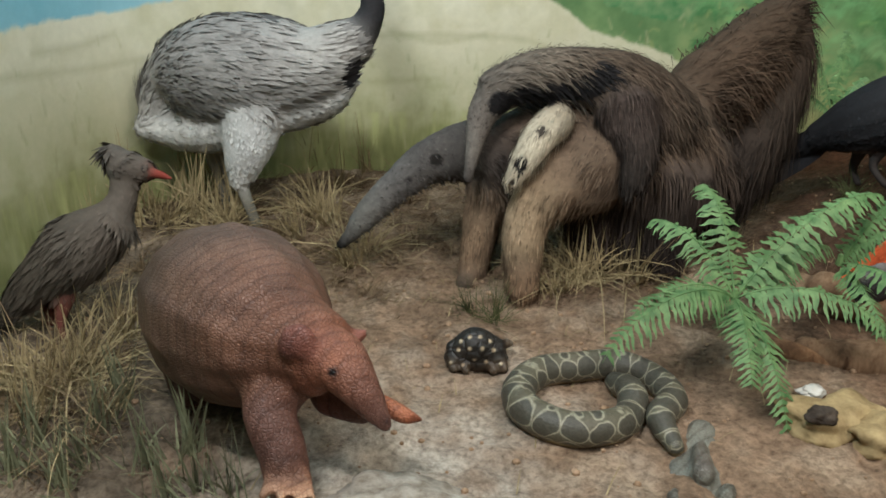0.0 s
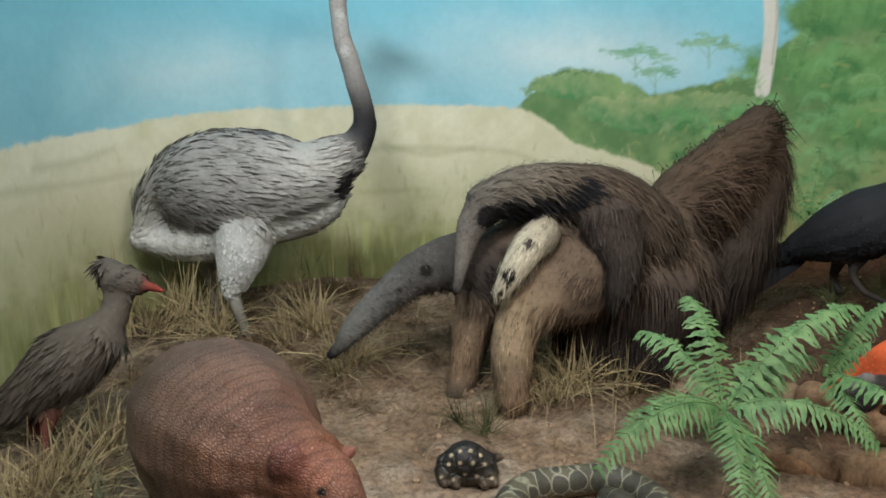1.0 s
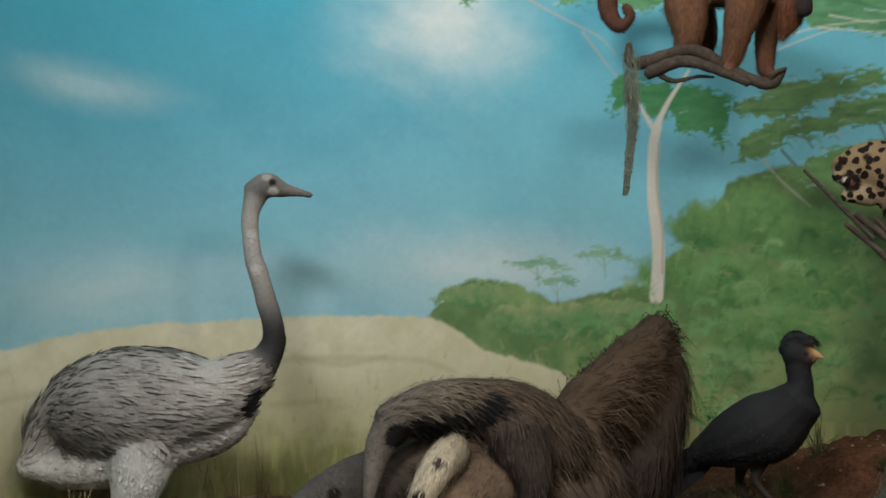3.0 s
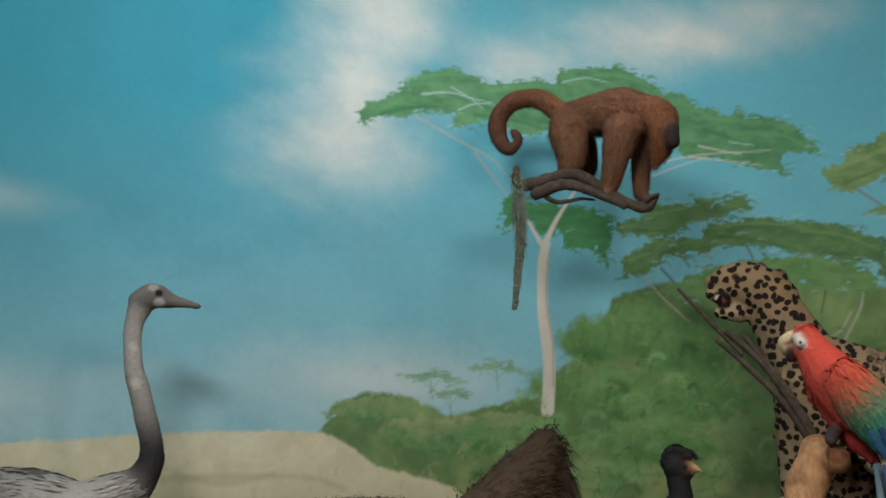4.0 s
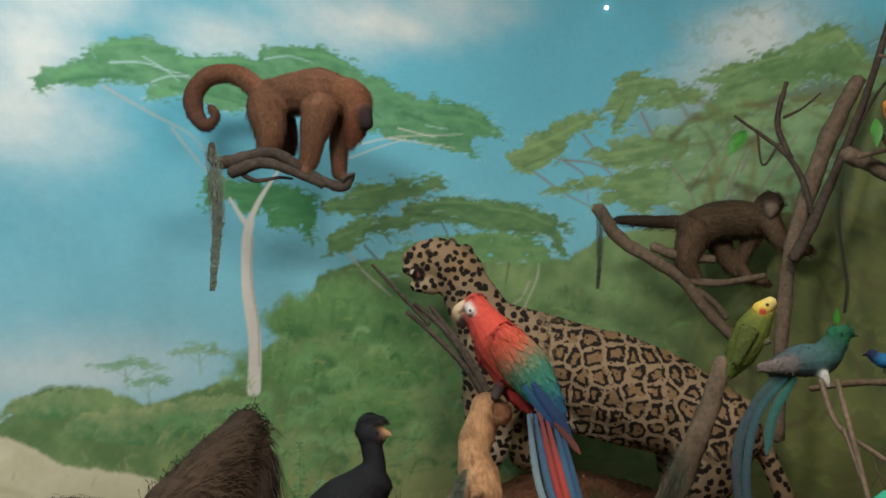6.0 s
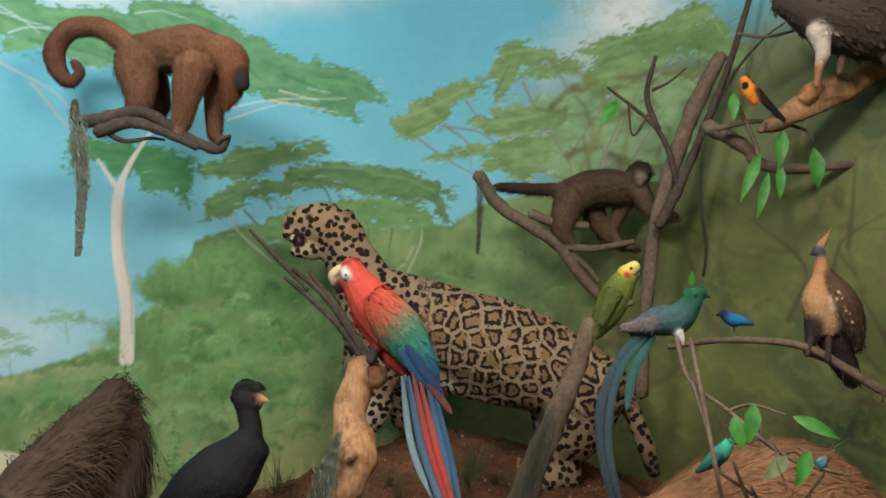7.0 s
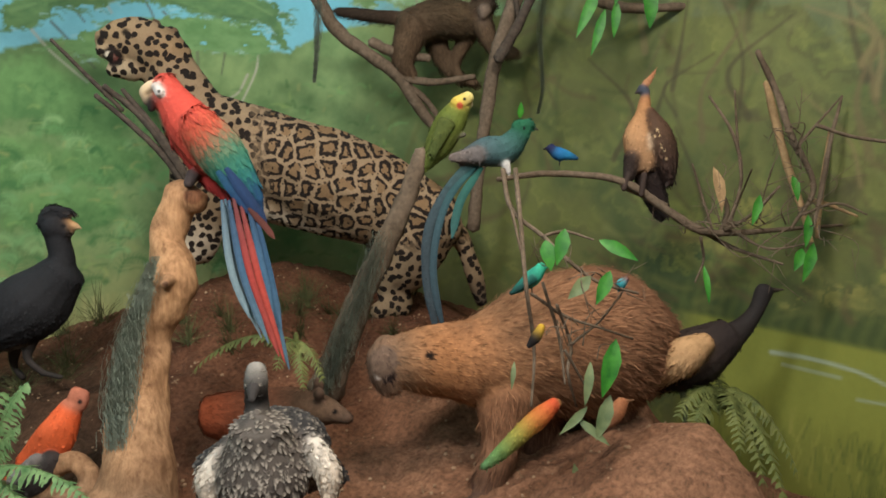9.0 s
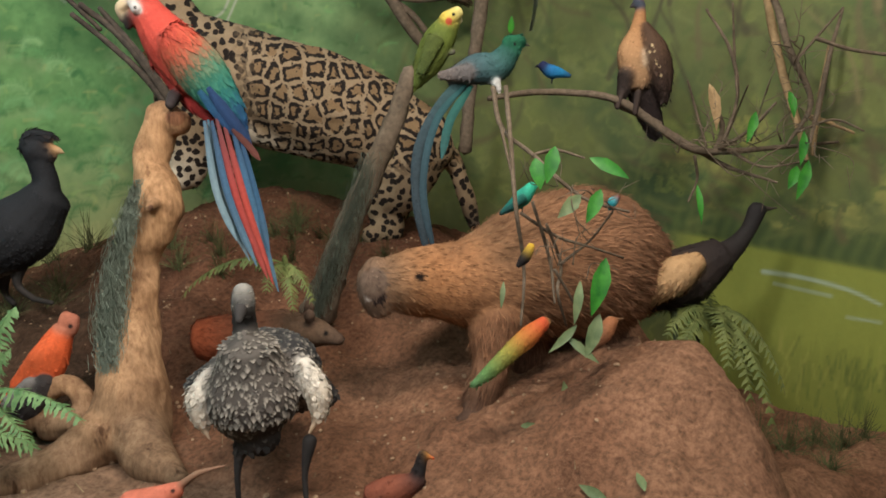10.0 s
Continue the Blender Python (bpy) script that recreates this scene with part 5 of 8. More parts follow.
m.tube([(84, 68, 54), (60, 48, 40)], (-0.638, 0.771, 1.225, 0.0347), (-0.605, 0.771, 1.279, 0.0349), hair=0.5)
m.tube([(84, 68, 54)], (-0.613, 0.914, 1.284, 0.0303), (-0.596, 0.916, 1.328, 0.0303), hair=0.5)
m.spot((30, 22, 20), -0.893, 0.82, 1.144, 0.0435)
m.spot((214, 202, 180), -0.922, 0.795, 1.163, 0.0152)
m.spot((110, 66, 58), -0.894, 0.79, 1.127, 0.0153)
m.spot((24, 20, 16), -0.825, 0.789, 1.271, 0.0155)
m.spot((40, 28, 26), -0.92, 0.861, 1.243, 0.0179)
m.done('stuffed jaguar with tawny coat and dark rosettes, snarling on the mound', 'stuffed animal', 0.011, material=ROSETTES, strands=9000, length=0.018, width=0.0016, lift=0.2, droop=0.2, shade=0.12, lump=0.02)

m = Mount("red_howler_monkey", (1.583, 3.012, 1.895))
m.tube([(121, 86, 64), (121, 86, 64), (126, 89, 67), (121, 84, 62)], (-0.125, 0.137, 0.356, 0.0831), (-0.046, 0.054, 0.368, 0.0926), (0.047, -0.053, 0.351, 0.1114), (0.129, -0.123, 0.331, 0.0872))
m.tube([(138, 95, 67), (132, 88, 62), (118, 74, 52)], (0.124, -0.172, 0.324, 0.0766), (0.146, -0.229, 0.275, 0.0664), (0.14, -0.233, 0.183, 0.052))
m.tube([(52, 46, 44), (46, 41, 42)], (0.152, -0.285, 0.23, 0.033), (0.153, -0.298, 0.171, 0.027), hair=0.0)
m.tube([(118, 74, 50), (109, 70, 50)], (0.136, -0.216, 0.15, 0.0474), (0.125, -0.205, 0.106, 0.0261))
m.tube([(121, 86, 64), (121, 86, 64), (121, 83, 62)], (-0.148, 0.079, 0.291, 0.0912), (-0.143, 0.052, 0.172, 0.0668), (-0.166, 0.062, 0.076, 0.0404))
m.tube([(121, 83, 62), (113, 79, 64)], (-0.166, 0.062, 0.076, 0.0357), (-0.151, -0.002, 0.03, 0.0258), hair=0.3)
m.tube([(121, 86, 64), (121, 86, 64), (124, 86, 64)], (0.024, -0.109, 0.262, 0.0856), (-0.008, -0.104, 0.132, 0.0567), (-0.031, -0.079, 0.016, 0.0378))
m.tube([(115, 81, 64)], (-0.031, -0.079, 0.009, 0.0331), (-0.058, -0.107, -0.027, 0.0187), hair=0.3)
m.tube([(121, 86, 64), (121, 86, 64), (118, 81, 62)], (0.154, -0.063, 0.258, 0.0691), (0.142, -0.048, 0.123, 0.0444), (0.14, -0.042, 0.009, 0.0321))
m.tube([(105, 74, 59)], (0.14, -0.042, -0.0, 0.0296), (0.156, -0.081, -0.045, 0.0196), hair=0.3)
m.tube([(100, 67, 52), (92, 63, 50)], (-0.053, 0.194, 0.305, 0.0803), (-0.007, 0.173, 0.175, 0.0453), (-0.041, 0.191, 0.111, 0.0301))
m.tube([(126, 86, 62), (113, 77, 56), (103, 70, 54), (98, 67, 54), (97, 67, 54), (95, 65, 52)], (-0.168, 0.133, 0.398, 0.046), (-0.244, 0.196, 0.471, 0.0436), (-0.335, 0.275, 0.476, 0.0436), (-0.395, 0.329, 0.407, 0.0436), (-0.393, 0.331, 0.31, 0.0388), (-0.354, 0.299, 0.247, 0.0315), (-0.317, 0.266, 0.281, 0.0218), (-0.334, 0.279, 0.326, 0.017), hair=0.6)
m.spot((74, 54, 46), -0.028, 0.016, 0.251, 0.0388)
m.done('stuffed red howler monkey with curled tail on a branch', 'stuffed animal', 0.007, material=COAT, strands=22000, length=0.026, width=0.0011, lift=0.3, droop=0.25, shade=0.3, lump=0.015)

m = Mount("brown_monkey", (3.481, 2.155, 1.338))
m.tube([(94, 76, 58), (81, 67, 50), (87, 71, 52), (94, 76, 58)], (-0.143, 0.189, 0.265, 0.092), (-0.053, 0.094, 0.304, 0.0977), (0.033, -0.002, 0.3, 0.092), (0.072, -0.044, 0.313, 0.069))
m.tube([(94, 76, 58), (45, 37, 31)], (0.041, -0.068, 0.323, 0.0626), (0.06, -0.1, 0.363, 0.0624))
m.tube([(123, 106, 92)], (0.004, -0.146, 0.326, 0.0362), (-0.002, -0.143, 0.307, 0.0251), hair=0.0)
m.tube([(94, 76, 58), (94, 76, 58), (94, 76, 58)], (-0.183, 0.156, 0.246, 0.0851), (-0.229, 0.177, 0.105, 0.0566), (-0.199, 0.15, 0.034, 0.0312))
m.tube([(94, 76, 58), (94, 76, 58)], (-0.015, 0.164, 0.24, 0.0704), (0.03, 0.094, 0.062, 0.0352), (0.089, -0.024, -0.01, 0.0233))
m.tube([(94, 76, 58), (94, 76, 58), (94, 76, 58)], (0.048, -0.096, 0.278, 0.0567), (0.058, -0.165, 0.161, 0.0394), (0.116, -0.233, 0.13, 0.0338))
m.tube([(94, 76, 58), (94, 76, 58)], (0.1, -0.005, 0.275, 0.0524), (0.037, 0.061, 0.104, 0.0292), (0.017, 0.012, 0.009, 0.026))
m.tube([(65, 52, 42), (60, 50, 40), (58, 48, 40)], (-0.153, 0.236, 0.311, 0.0347), (-0.268, 0.365, 0.325, 0.0289), (-0.364, 0.473, 0.343, 0.026))
m.done('small brown stuffed monkey climbing on bare branches', 'stuffed animal', 0.009, material=COAT, strands=7000, length=0.03, width=0.0018, lift=0.25, droop=0.2, shade=0.3, lump=0.012)

m = Mount("capybara", (2.252, 1.155, -0.098))
m.tube([(122, 100, 82), (150, 114, 84), (172, 118, 76), (168, 118, 80), (156, 114, 82)], (-0.231, 0.188, 0.524, 0.0629), (-0.174, 0.15, 0.525, 0.0916), (-0.09, 0.106, 0.511, 0.111), (0.007, 0.045, 0.497, 0.1382), (0.141, -0.017, 0.473, 0.1776), hair=0.5)
m.tube([(156, 114, 82), (152, 110, 80), (144, 104, 77), (134, 95, 72)], (0.153, -0.009, 0.488, 0.1877), (0.312, -0.086, 0.501, 0.241), (0.49, -0.164, 0.492, 0.2591), (0.636, -0.202, 0.442, 0.217))
m.tube([(144, 102, 74), (132, 96, 72), (110, 82, 66)], (0.042, -0.085, 0.379, 0.0992), (-0.033, -0.111, 0.257, 0.0604), (-0.11, -0.104, 0.13, 0.0458))
m.tube([(96, 74, 62)], (-0.106, -0.112, 0.121, 0.0458), (-0.189, -0.109, 0.123, 0.0275))
m.tube([(120, 86, 66), (96, 74, 62)], (0.297, -0.031, 0.246, 0.0997), (0.269, -0.051, 0.045, 0.0562))
m.tube([(110, 78, 60), (90, 69, 56)], (0.522, -0.199, 0.278, 0.1222), (0.469, -0.211, 0.101, 0.0652))
m.tube([(110, 82, 64), (84, 65, 52)], (-0.043, 0.028, 0.583, 0.0265), (-0.008, 0.028, 0.605, 0.0232), hair=0.3)
m.tube([(128, 102, 82), (118, 94, 78), (120, 96, 78)], (-0.21, 0.182, 0.569, 0.0471), (-0.247, 0.174, 0.522, 0.0519), (-0.234, 0.165, 0.465, 0.0471), hair=0.4)
m.tube([(150, 110, 78), (140, 102, 74)], (-0.115, 0.129, 0.569, 0.0604), (-0.019, 0.07, 0.556, 0.0722), hair=0.5)
m.spot((24, 18, 16), -0.232, -0.036, 0.614, 0.0145)
m.spot((50, 37, 34), -0.396, 0.056, 0.584, 0.0111)
m.spot((40, 29, 28), -0.327, 0.064, 0.498, 0.023)
m.spot((215, 201, 190), -0.331, 0.139, 0.504, 0.0117)
m.spot((110, 90, 76), -0.309, 0.14, 0.571, 0.0502)
m.done('stuffed capybara with coarse brown fur standing on red soil', 'stuffed animal', 0.009, material=COAT, strands=32000, length=0.042, width=0.0014, lift=0.14, droop=0.15, shade=0.46, lump=0.014)

m = Mount("horned_screamer", (1.385, 1.101, 0.108))
m.tube([(164, 158, 148), (48, 44, 42), (36, 33, 32)], (0.052, 0.108, 0.482, 0.026), (0.042, 0.098, 0.458, 0.029), (0.046, 0.104, 0.43, 0.027), hair=0.35)
m.tube([(60, 56, 54), (50, 46, 44)], (0.007, 0.063, 0.461, 0.0168), (-0.024, 0.03, 0.45, 0.0089), hair=0.0)
m.tube([(34, 31, 30), (40, 36, 34), (92, 86, 80), (88, 82, 76)], (0.052, 0.114, 0.425, 0.0275), (0.048, 0.106, 0.379, 0.032), (0.042, 0.098, 0.34, 0.0541), (0.039, 0.084, 0.301, 0.0839), hair=0.6)
m.tube([(92, 85, 78), (84, 76, 70), (44, 39, 36), (34, 30, 28)], (0.011, 0.051, 0.334, 0.0764), (0.019, 0.058, 0.257, 0.1098), (0.02, 0.06, 0.19, 0.0974), (0.016, 0.044, 0.144, 0.0514))
m.tube([(60, 59, 59), (56, 55, 55), (50, 49, 49)], (0.126, 0.147, 0.237, 0.1152), (0.23, 0.209, 0.182, 0.1075), (0.326, 0.259, 0.08, 0.0652))
m.tube([(210, 200, 186), (206, 194, 176), (160, 140, 120)], (-0.036, 0.138, 0.285, 0.0295), (-0.072, 0.146, 0.238, 0.032), (-0.084, 0.124, 0.191, 0.0185))
m.tube([(200, 170, 140)], (-0.085, 0.123, 0.189, 0.0106), (-0.086, 0.095, 0.158, 0.004), hair=0.0)
m.tube([(50, 48, 48), (60, 58, 58)], (0.008, 0.153, 0.294, 0.0328), (-0.0, 0.229, 0.216, 0.048))
m.tube([(210, 200, 186), (206, 190, 170), (170, 150, 128)], (0.105, -0.029, 0.307, 0.0268), (0.106, -0.07, 0.252, 0.032), (0.09, -0.088, 0.206, 0.0185))
m.tube([(200, 170, 140)], (0.086, -0.086, 0.199, 0.0106), (0.057, -0.082, 0.164, 0.004), hair=0.0)
m.tube([(60, 58, 58), (52, 50, 50)], (0.117, 0.021, 0.304, 0.0356), (0.2, -0.0, 0.188, 0.0257))
m.tube([(54, 50, 48), (46, 42, 40), (46, 42, 40)], (-0.014, 0.076, 0.132, 0.0189), (-0.038, 0.072, 0.053, 0.0095), (-0.054, 0.054, -0.031, 0.0081), hair=0.0)
m.tube([(54, 50, 48), (46, 42, 40), (46, 42, 40)], (0.087, -0.052, 0.129, 0.0189), (0.062, -0.055, 0.051, 0.0095), (0.047, -0.073, -0.034, 0.0081), hair=0.0)
m.tube([(44, 40, 38)], (-0.054, 0.054, -0.031, 0.0095), (-0.131, 0.056, -0.02, 0.0052), hair=0.0)
m.tube([(44, 40, 38)], (-0.054, 0.054, -0.031, 0.0095), (-0.09, 0.004, -0.021, 0.0052), hair=0.0)
m.tube([(44, 40, 38)], (-0.054, 0.054, -0.031, 0.0095), (-0.058, -0.037, -0.022, 0.0052), hair=0.0)
m.tube([(44, 40, 38)], (0.047, -0.073, -0.034, 0.0095), (-0.033, -0.068, -0.023, 0.0052), hair=0.0)
m.tube([(44, 40, 38)], (0.047, -0.073, -0.034, 0.0095), (0.007, -0.119, -0.024, 0.0052), hair=0.0)
m.tube([(44, 40, 38)], (0.047, -0.073, -0.034, 0.0095), (0.04, -0.16, -0.025, 0.0052), hair=0.0)
m.done('stuffed horned screamer with black and white scaly breast feathers', 'stuffed bird', 0.006, material=PLUMAGE, strands=5200, length=0.018, width=0.0065, lift=0.17, droop=0.0, shade=0.4, tip=(166, 156, 142), mess=0.10)

m = Mount("scarlet_macaw", (1.754, 1.889, 0.984))
m.tube([(190, 72, 58), (190, 72, 58), (190, 72, 58)], (-0.034, 0.071, 0.299, 0.0403), (-0.021, 0.051, 0.249, 0.055), (0.007, 0.012, 0.174, 0.077), (0.041, -0.036, 0.087, 0.0697), hair=0.6)
m.tube([(196, 186, 176)], (-0.073, 0.054, 0.292, 0.0162), (-0.075, 0.039, 0.273, 0.0162), hair=0.0)
m.tube([(208, 186, 150), (200, 176, 140), (60, 52, 50)], (-0.074, 0.08, 0.294, 0.019), (-0.092, 0.098, 0.276, 0.015), (-0.09, 0.095, 0.241, 0.007), hair=0.0)
m.tube([(30, 26, 26)], (-0.073, 0.079, 0.251, 0.0182), (-0.08, 0.084, 0.224, 0.0109), hair=0.0)
m.tube([(190, 72, 58), (190, 84, 60), (70, 120, 92), (44, 112, 100), (40, 78, 118), (38, 58, 96)], (-0.021, -0.045, 0.193, 0.0537), (-0.011, -0.075, 0.157, 0.0677), (0.02, -0.101, 0.102, 0.0752), (0.052, -0.128, 0.038, 0.0647), (0.083, -0.155, -0.028, 0.0433), (0.115, -0.172, -0.122, 0.0127), squash=(0.74, 0.67, -0.08, 0.6))
m.tube([(190, 64, 56), (150, 50, 50)], (0.027, 0.061, 0.145, 0.0636), (0.067, 0.001, 0.013, 0.0449), (0.082, -0.036, -0.043, 0.0223))
m.tube([(70, 60, 58)], (-0.001, 0.003, 0.019, 0.022), (-0.03, -0.012, -0.005, 0.0163), hair=0.0)
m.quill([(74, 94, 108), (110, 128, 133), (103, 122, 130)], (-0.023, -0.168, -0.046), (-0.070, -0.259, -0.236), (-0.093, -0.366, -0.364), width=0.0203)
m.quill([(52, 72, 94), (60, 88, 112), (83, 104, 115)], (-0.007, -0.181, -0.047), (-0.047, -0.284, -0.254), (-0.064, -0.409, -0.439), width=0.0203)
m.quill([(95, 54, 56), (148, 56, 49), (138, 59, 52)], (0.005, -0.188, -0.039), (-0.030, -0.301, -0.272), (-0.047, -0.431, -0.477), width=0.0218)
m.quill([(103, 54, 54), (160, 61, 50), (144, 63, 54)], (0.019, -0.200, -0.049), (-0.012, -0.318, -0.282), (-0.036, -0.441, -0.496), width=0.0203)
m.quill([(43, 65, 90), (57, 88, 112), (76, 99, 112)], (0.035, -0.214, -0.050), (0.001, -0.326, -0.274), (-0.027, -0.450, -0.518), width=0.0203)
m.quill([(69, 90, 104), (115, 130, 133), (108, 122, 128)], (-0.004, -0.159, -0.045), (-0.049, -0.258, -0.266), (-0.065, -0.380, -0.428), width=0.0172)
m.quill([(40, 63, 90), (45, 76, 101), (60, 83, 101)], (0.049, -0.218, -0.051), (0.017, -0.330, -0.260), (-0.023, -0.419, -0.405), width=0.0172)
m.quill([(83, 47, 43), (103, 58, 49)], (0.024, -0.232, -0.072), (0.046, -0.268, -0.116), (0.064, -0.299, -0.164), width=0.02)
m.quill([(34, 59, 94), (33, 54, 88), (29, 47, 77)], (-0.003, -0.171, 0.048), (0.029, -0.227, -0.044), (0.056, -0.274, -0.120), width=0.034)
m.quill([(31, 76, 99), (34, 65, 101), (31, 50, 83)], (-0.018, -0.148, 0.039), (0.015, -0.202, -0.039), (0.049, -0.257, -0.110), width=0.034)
m.spot((196, 190, 182), -0.116, -0.02, 0.281, 0.021)
m.spot((20, 18, 18), -0.119, -0.03, 0.291, 0.005)
m.done('red stuffed macaw with green and blue wings on a stump', 'stuffed bird', 0.004, material=PLUMAGE, strands=5200, length=0.030, width=0.005, lift=-0.03, droop=0.03, shade=0.16, mess=0.07)

m = Mount("tortoise", (0.094, 1.826, -0.005))
m.tube([(44, 42, 38), (44, 42, 38), (44, 42, 38)], (-0.06, 0.018, 0.043, 0.0308), (-0.008, 0.022, 0.054, 0.0524), (0.045, 0.019, 0.045, 0.037), hair=0.0)
m.tube([(44, 42, 38)], (-0.062, 0.01, 0.025, 0.0339), (0.054, 0.009, 0.023, 0.0339), hair=0.0)
m.tube([(90, 78, 62)], (-0.06, 0.003, 0.007, 0.0185), (0.054, 0.001, 0.004, 0.0185), hair=0.0)
m.tube([(84, 72, 58), (110, 96, 76)], (0.048, 0.019, 0.045, 0.017), (0.08, 0.042, 0.049, 0.014), (0.093, 0.042, 0.049, 0.0093), hair=0.0)
m.tube([(80, 70, 56)], (-0.07, -0.013, 0.022, 0.0153), (-0.064, -0.029, 0.01, 0.0122), hair=0.0)
m.tube([(80, 70, 56)], (0.065, -0.013, 0.022, 0.0153), (0.07, -0.029, 0.01, 0.0122), hair=0.0)
m.tube([(80, 70, 56)], (-0.039, -0.014, 0.019, 0.0153), (-0.033, -0.03, 0.007, 0.0122), hair=0.0)
m.tube([(80, 70, 56)], (0.037, -0.015, 0.016, 0.0153), (0.043, -0.031, 0.005, 0.0122), hair=0.0)
m.spot((190, 178, 148), -0.062, -0.017, 0.101, 0.0055)
m.spot((190, 178, 148), -0.028, -0.013, 0.112, 0.0055)
m.spot((190, 178, 148), 0.008, -0.013, 0.112, 0.0055)
m.spot((190, 178, 148), 0.044, -0.017, 0.101, 0.0055)
m.spot((190, 178, 148), -0.062, -0.031, 0.068, 0.0055)
m.spot((190, 178, 148), -0.025, -0.029, 0.073, 0.0055)
m.spot((190, 178, 148), 0.014, -0.029, 0.073, 0.0055)
m.spot((190, 178, 148), 0.05, -0.031, 0.068, 0.0055)
m.spot((190, 178, 148), -0.077, -0.041, 0.046, 0.0045)
m.spot((190, 178, 148), -0.047, -0.044, 0.037, 0.0045)
m.spot((190, 178, 148), -0.013, -0.045, 0.035, 0.0045)
m.spot((190, 178, 148), 0.023, -0.045, 0.035, 0.0045)
m.spot((190, 178, 148), 0.058, -0.043, 0.04, 0.0045)
m.done('small dark tortoise with pale spots on its shell', 'stuffed animal', 0.004, material=ARMOUR_SMALL)

m = Mount("caiman", (0.581, 1.392, -0.078))
m.tube([(126, 130, 120), (132, 136, 126), (112, 116, 108)], (-0.043, -0.103, 0.013, 0.102), (-0.006, 0.015, 0.035, 0.084), (0.03, 0.114, 0.061, 0.0453), (0.039, 0.162, 0.074, 0.0272), squash=(0, 0, 1, 0.55), hair=0.0)
m.tube([(92, 66, 60), (104, 74, 66)], (-0.022, -0.044, 0.099, 0.0243), (0.006, 0.062, 0.093, 0.018), hair=0.0)
m.tube([(84, 84, 76)], (-0.1, -0.095, 0.082, 0.019), (-0.088, -0.073, 0.081, 0.0144), hair=0.0)
m.tube([(84, 84, 76)], (0.013, -0.095, 0.082, 0.019), (0.026, -0.073, 0.081, 0.0144), hair=0.0)
m.done('grey scaly stuffed caiman lying with its snout raised', 'stuffed animal', 0.007, material=ARMOUR, lump=0.02)

m = Mount("orange_bird", (1.273, 2.045, 0.08))
m.tube([(222, 96, 50), (226, 104, 58), (222, 96, 50)], (0.094, -0.014, 0.235, 0.0376), (0.051, 0.004, 0.157, 0.0581), (-0.002, 0.035, 0.075, 0.0581), hair=0.5)
m.tube([(176, 106, 80), (150, 92, 72)], (0.104, -0.02, 0.268, 0.040), (0.124, -0.045, 0.262, 0.034), squash=(0.75, 0.6, -0.27, 0.5), hair=0.2)
m.tube([(60, 54, 52), (50, 46, 46), (46, 42, 42)], (0.005, -0.058, 0.115, 0.034), (-0.05, -0.03, 0.05, 0.042), (-0.101, 0.08, -0.029, 0.0237), hair=0.5)
m.tube([(150, 144, 140)], (-0.028, -0.044, 0.125, 0.0232), (-0.082, -0.005, 0.075, 0.0199), hair=0.4)
m.tube([(222, 96, 50)], (0.011, 0.078, 0.058, 0.0417), (-0.044, 0.124, 0.009, 0.0243), hair=0.5)
m.spot((30, 22, 20), 0.087, -0.073, 0.272, 0.0067)
m.done('orange stuffed cock-of-the-rock with dark wings on a hollow log', 'stuffed bird', 0.004, material=PLUMAGE, strands=1500, length=0.025, width=0.004, lift=0.05, droop=0.1, shade=0.2)

m = Mount("agouti", (1.853, 1.604, 0.164))
m.tube([(140, 70, 42), (120, 72, 50), (96, 72, 54)], (-0.125, 0.189, 0.074, 0.0728), (-0.05, 0.098, 0.08, 0.0873), (0.031, -0.001, 0.087, 0.0764), hair=0.6)
m.tube([(96, 72, 54), (100, 78, 60), (84, 66, 54)], (0.033, -0.056, 0.118, 0.0537), (0.043, -0.136, 0.114, 0.0458), (0.051, -0.215, 0.108, 0.0225), hair=0.3)
m.tube([(60, 46, 38), (120, 96, 80)], (0.049, -0.09, 0.155, 0.02), (0.05, -0.085, 0.19, 0.024), (0.052, -0.08, 0.212, 0.01), squash=(0.75, 0.6, -0.27, 0.5), hair=0.0)
m.tube([(96, 72, 54)], (0.004, -0.057, 0.071, 0.0392), (-0.016, -0.129, 0.038, 0.021), hair=0.3)
m.tube([(120, 70, 46)], (-0.116, 0.162, 0.038, 0.0473), (-0.115, 0.141, -0.006, 0.0255), hair=0.3)
m.tube([(60, 46, 38), (110, 88, 72)], (0.02, -0.125, 0.15, 0.018), (0.012, -0.13, 0.182, 0.021), (0.01, -0.132, 0.2, 0.009), squash=(0.75, 0.6, -0.27, 0.5), hair=0.0)
m.spot((18, 14, 12), 0.016, -0.192, 0.139, 0.0086)
m.done('small brown stuffed agouti crouching behind the stump', 'stuffed animal', 0.006, material=COAT, strands=4000, length=0.025, width=0.0015, lift=0.2, droop=0.1, shade=0.35, lump=0.02)

m = Mount("curved_bill_bird", (1.176, 1.196, 0.144))
m.tube([(196, 110, 86)], (-0.047, 0.06, 0.001, 0.0509), (-0.01, 0.024, 0.025, 0.0331), (0.018, -0.003, 0.045, 0.0204), hair=0.4)
m.tube([(120, 90, 70), (140, 106, 84), (128, 94, 74)], (0.021, -0.004, 0.048, 0.0102), (0.058, -0.037, 0.081, 0.0076), (0.102, -0.084, 0.097, 0.0038), hair=0.0)
m.spot((16, 12, 12), -0.013, -0.034, 0.073, 0.0049)
m.done('reddish stuffed ibis head with long curved bill', 'stuffed bird', 0.004, material=PLUMAGE, strands=800, length=0.015, width=0.003, lift=0.05, droop=0.1, shade=0.2)

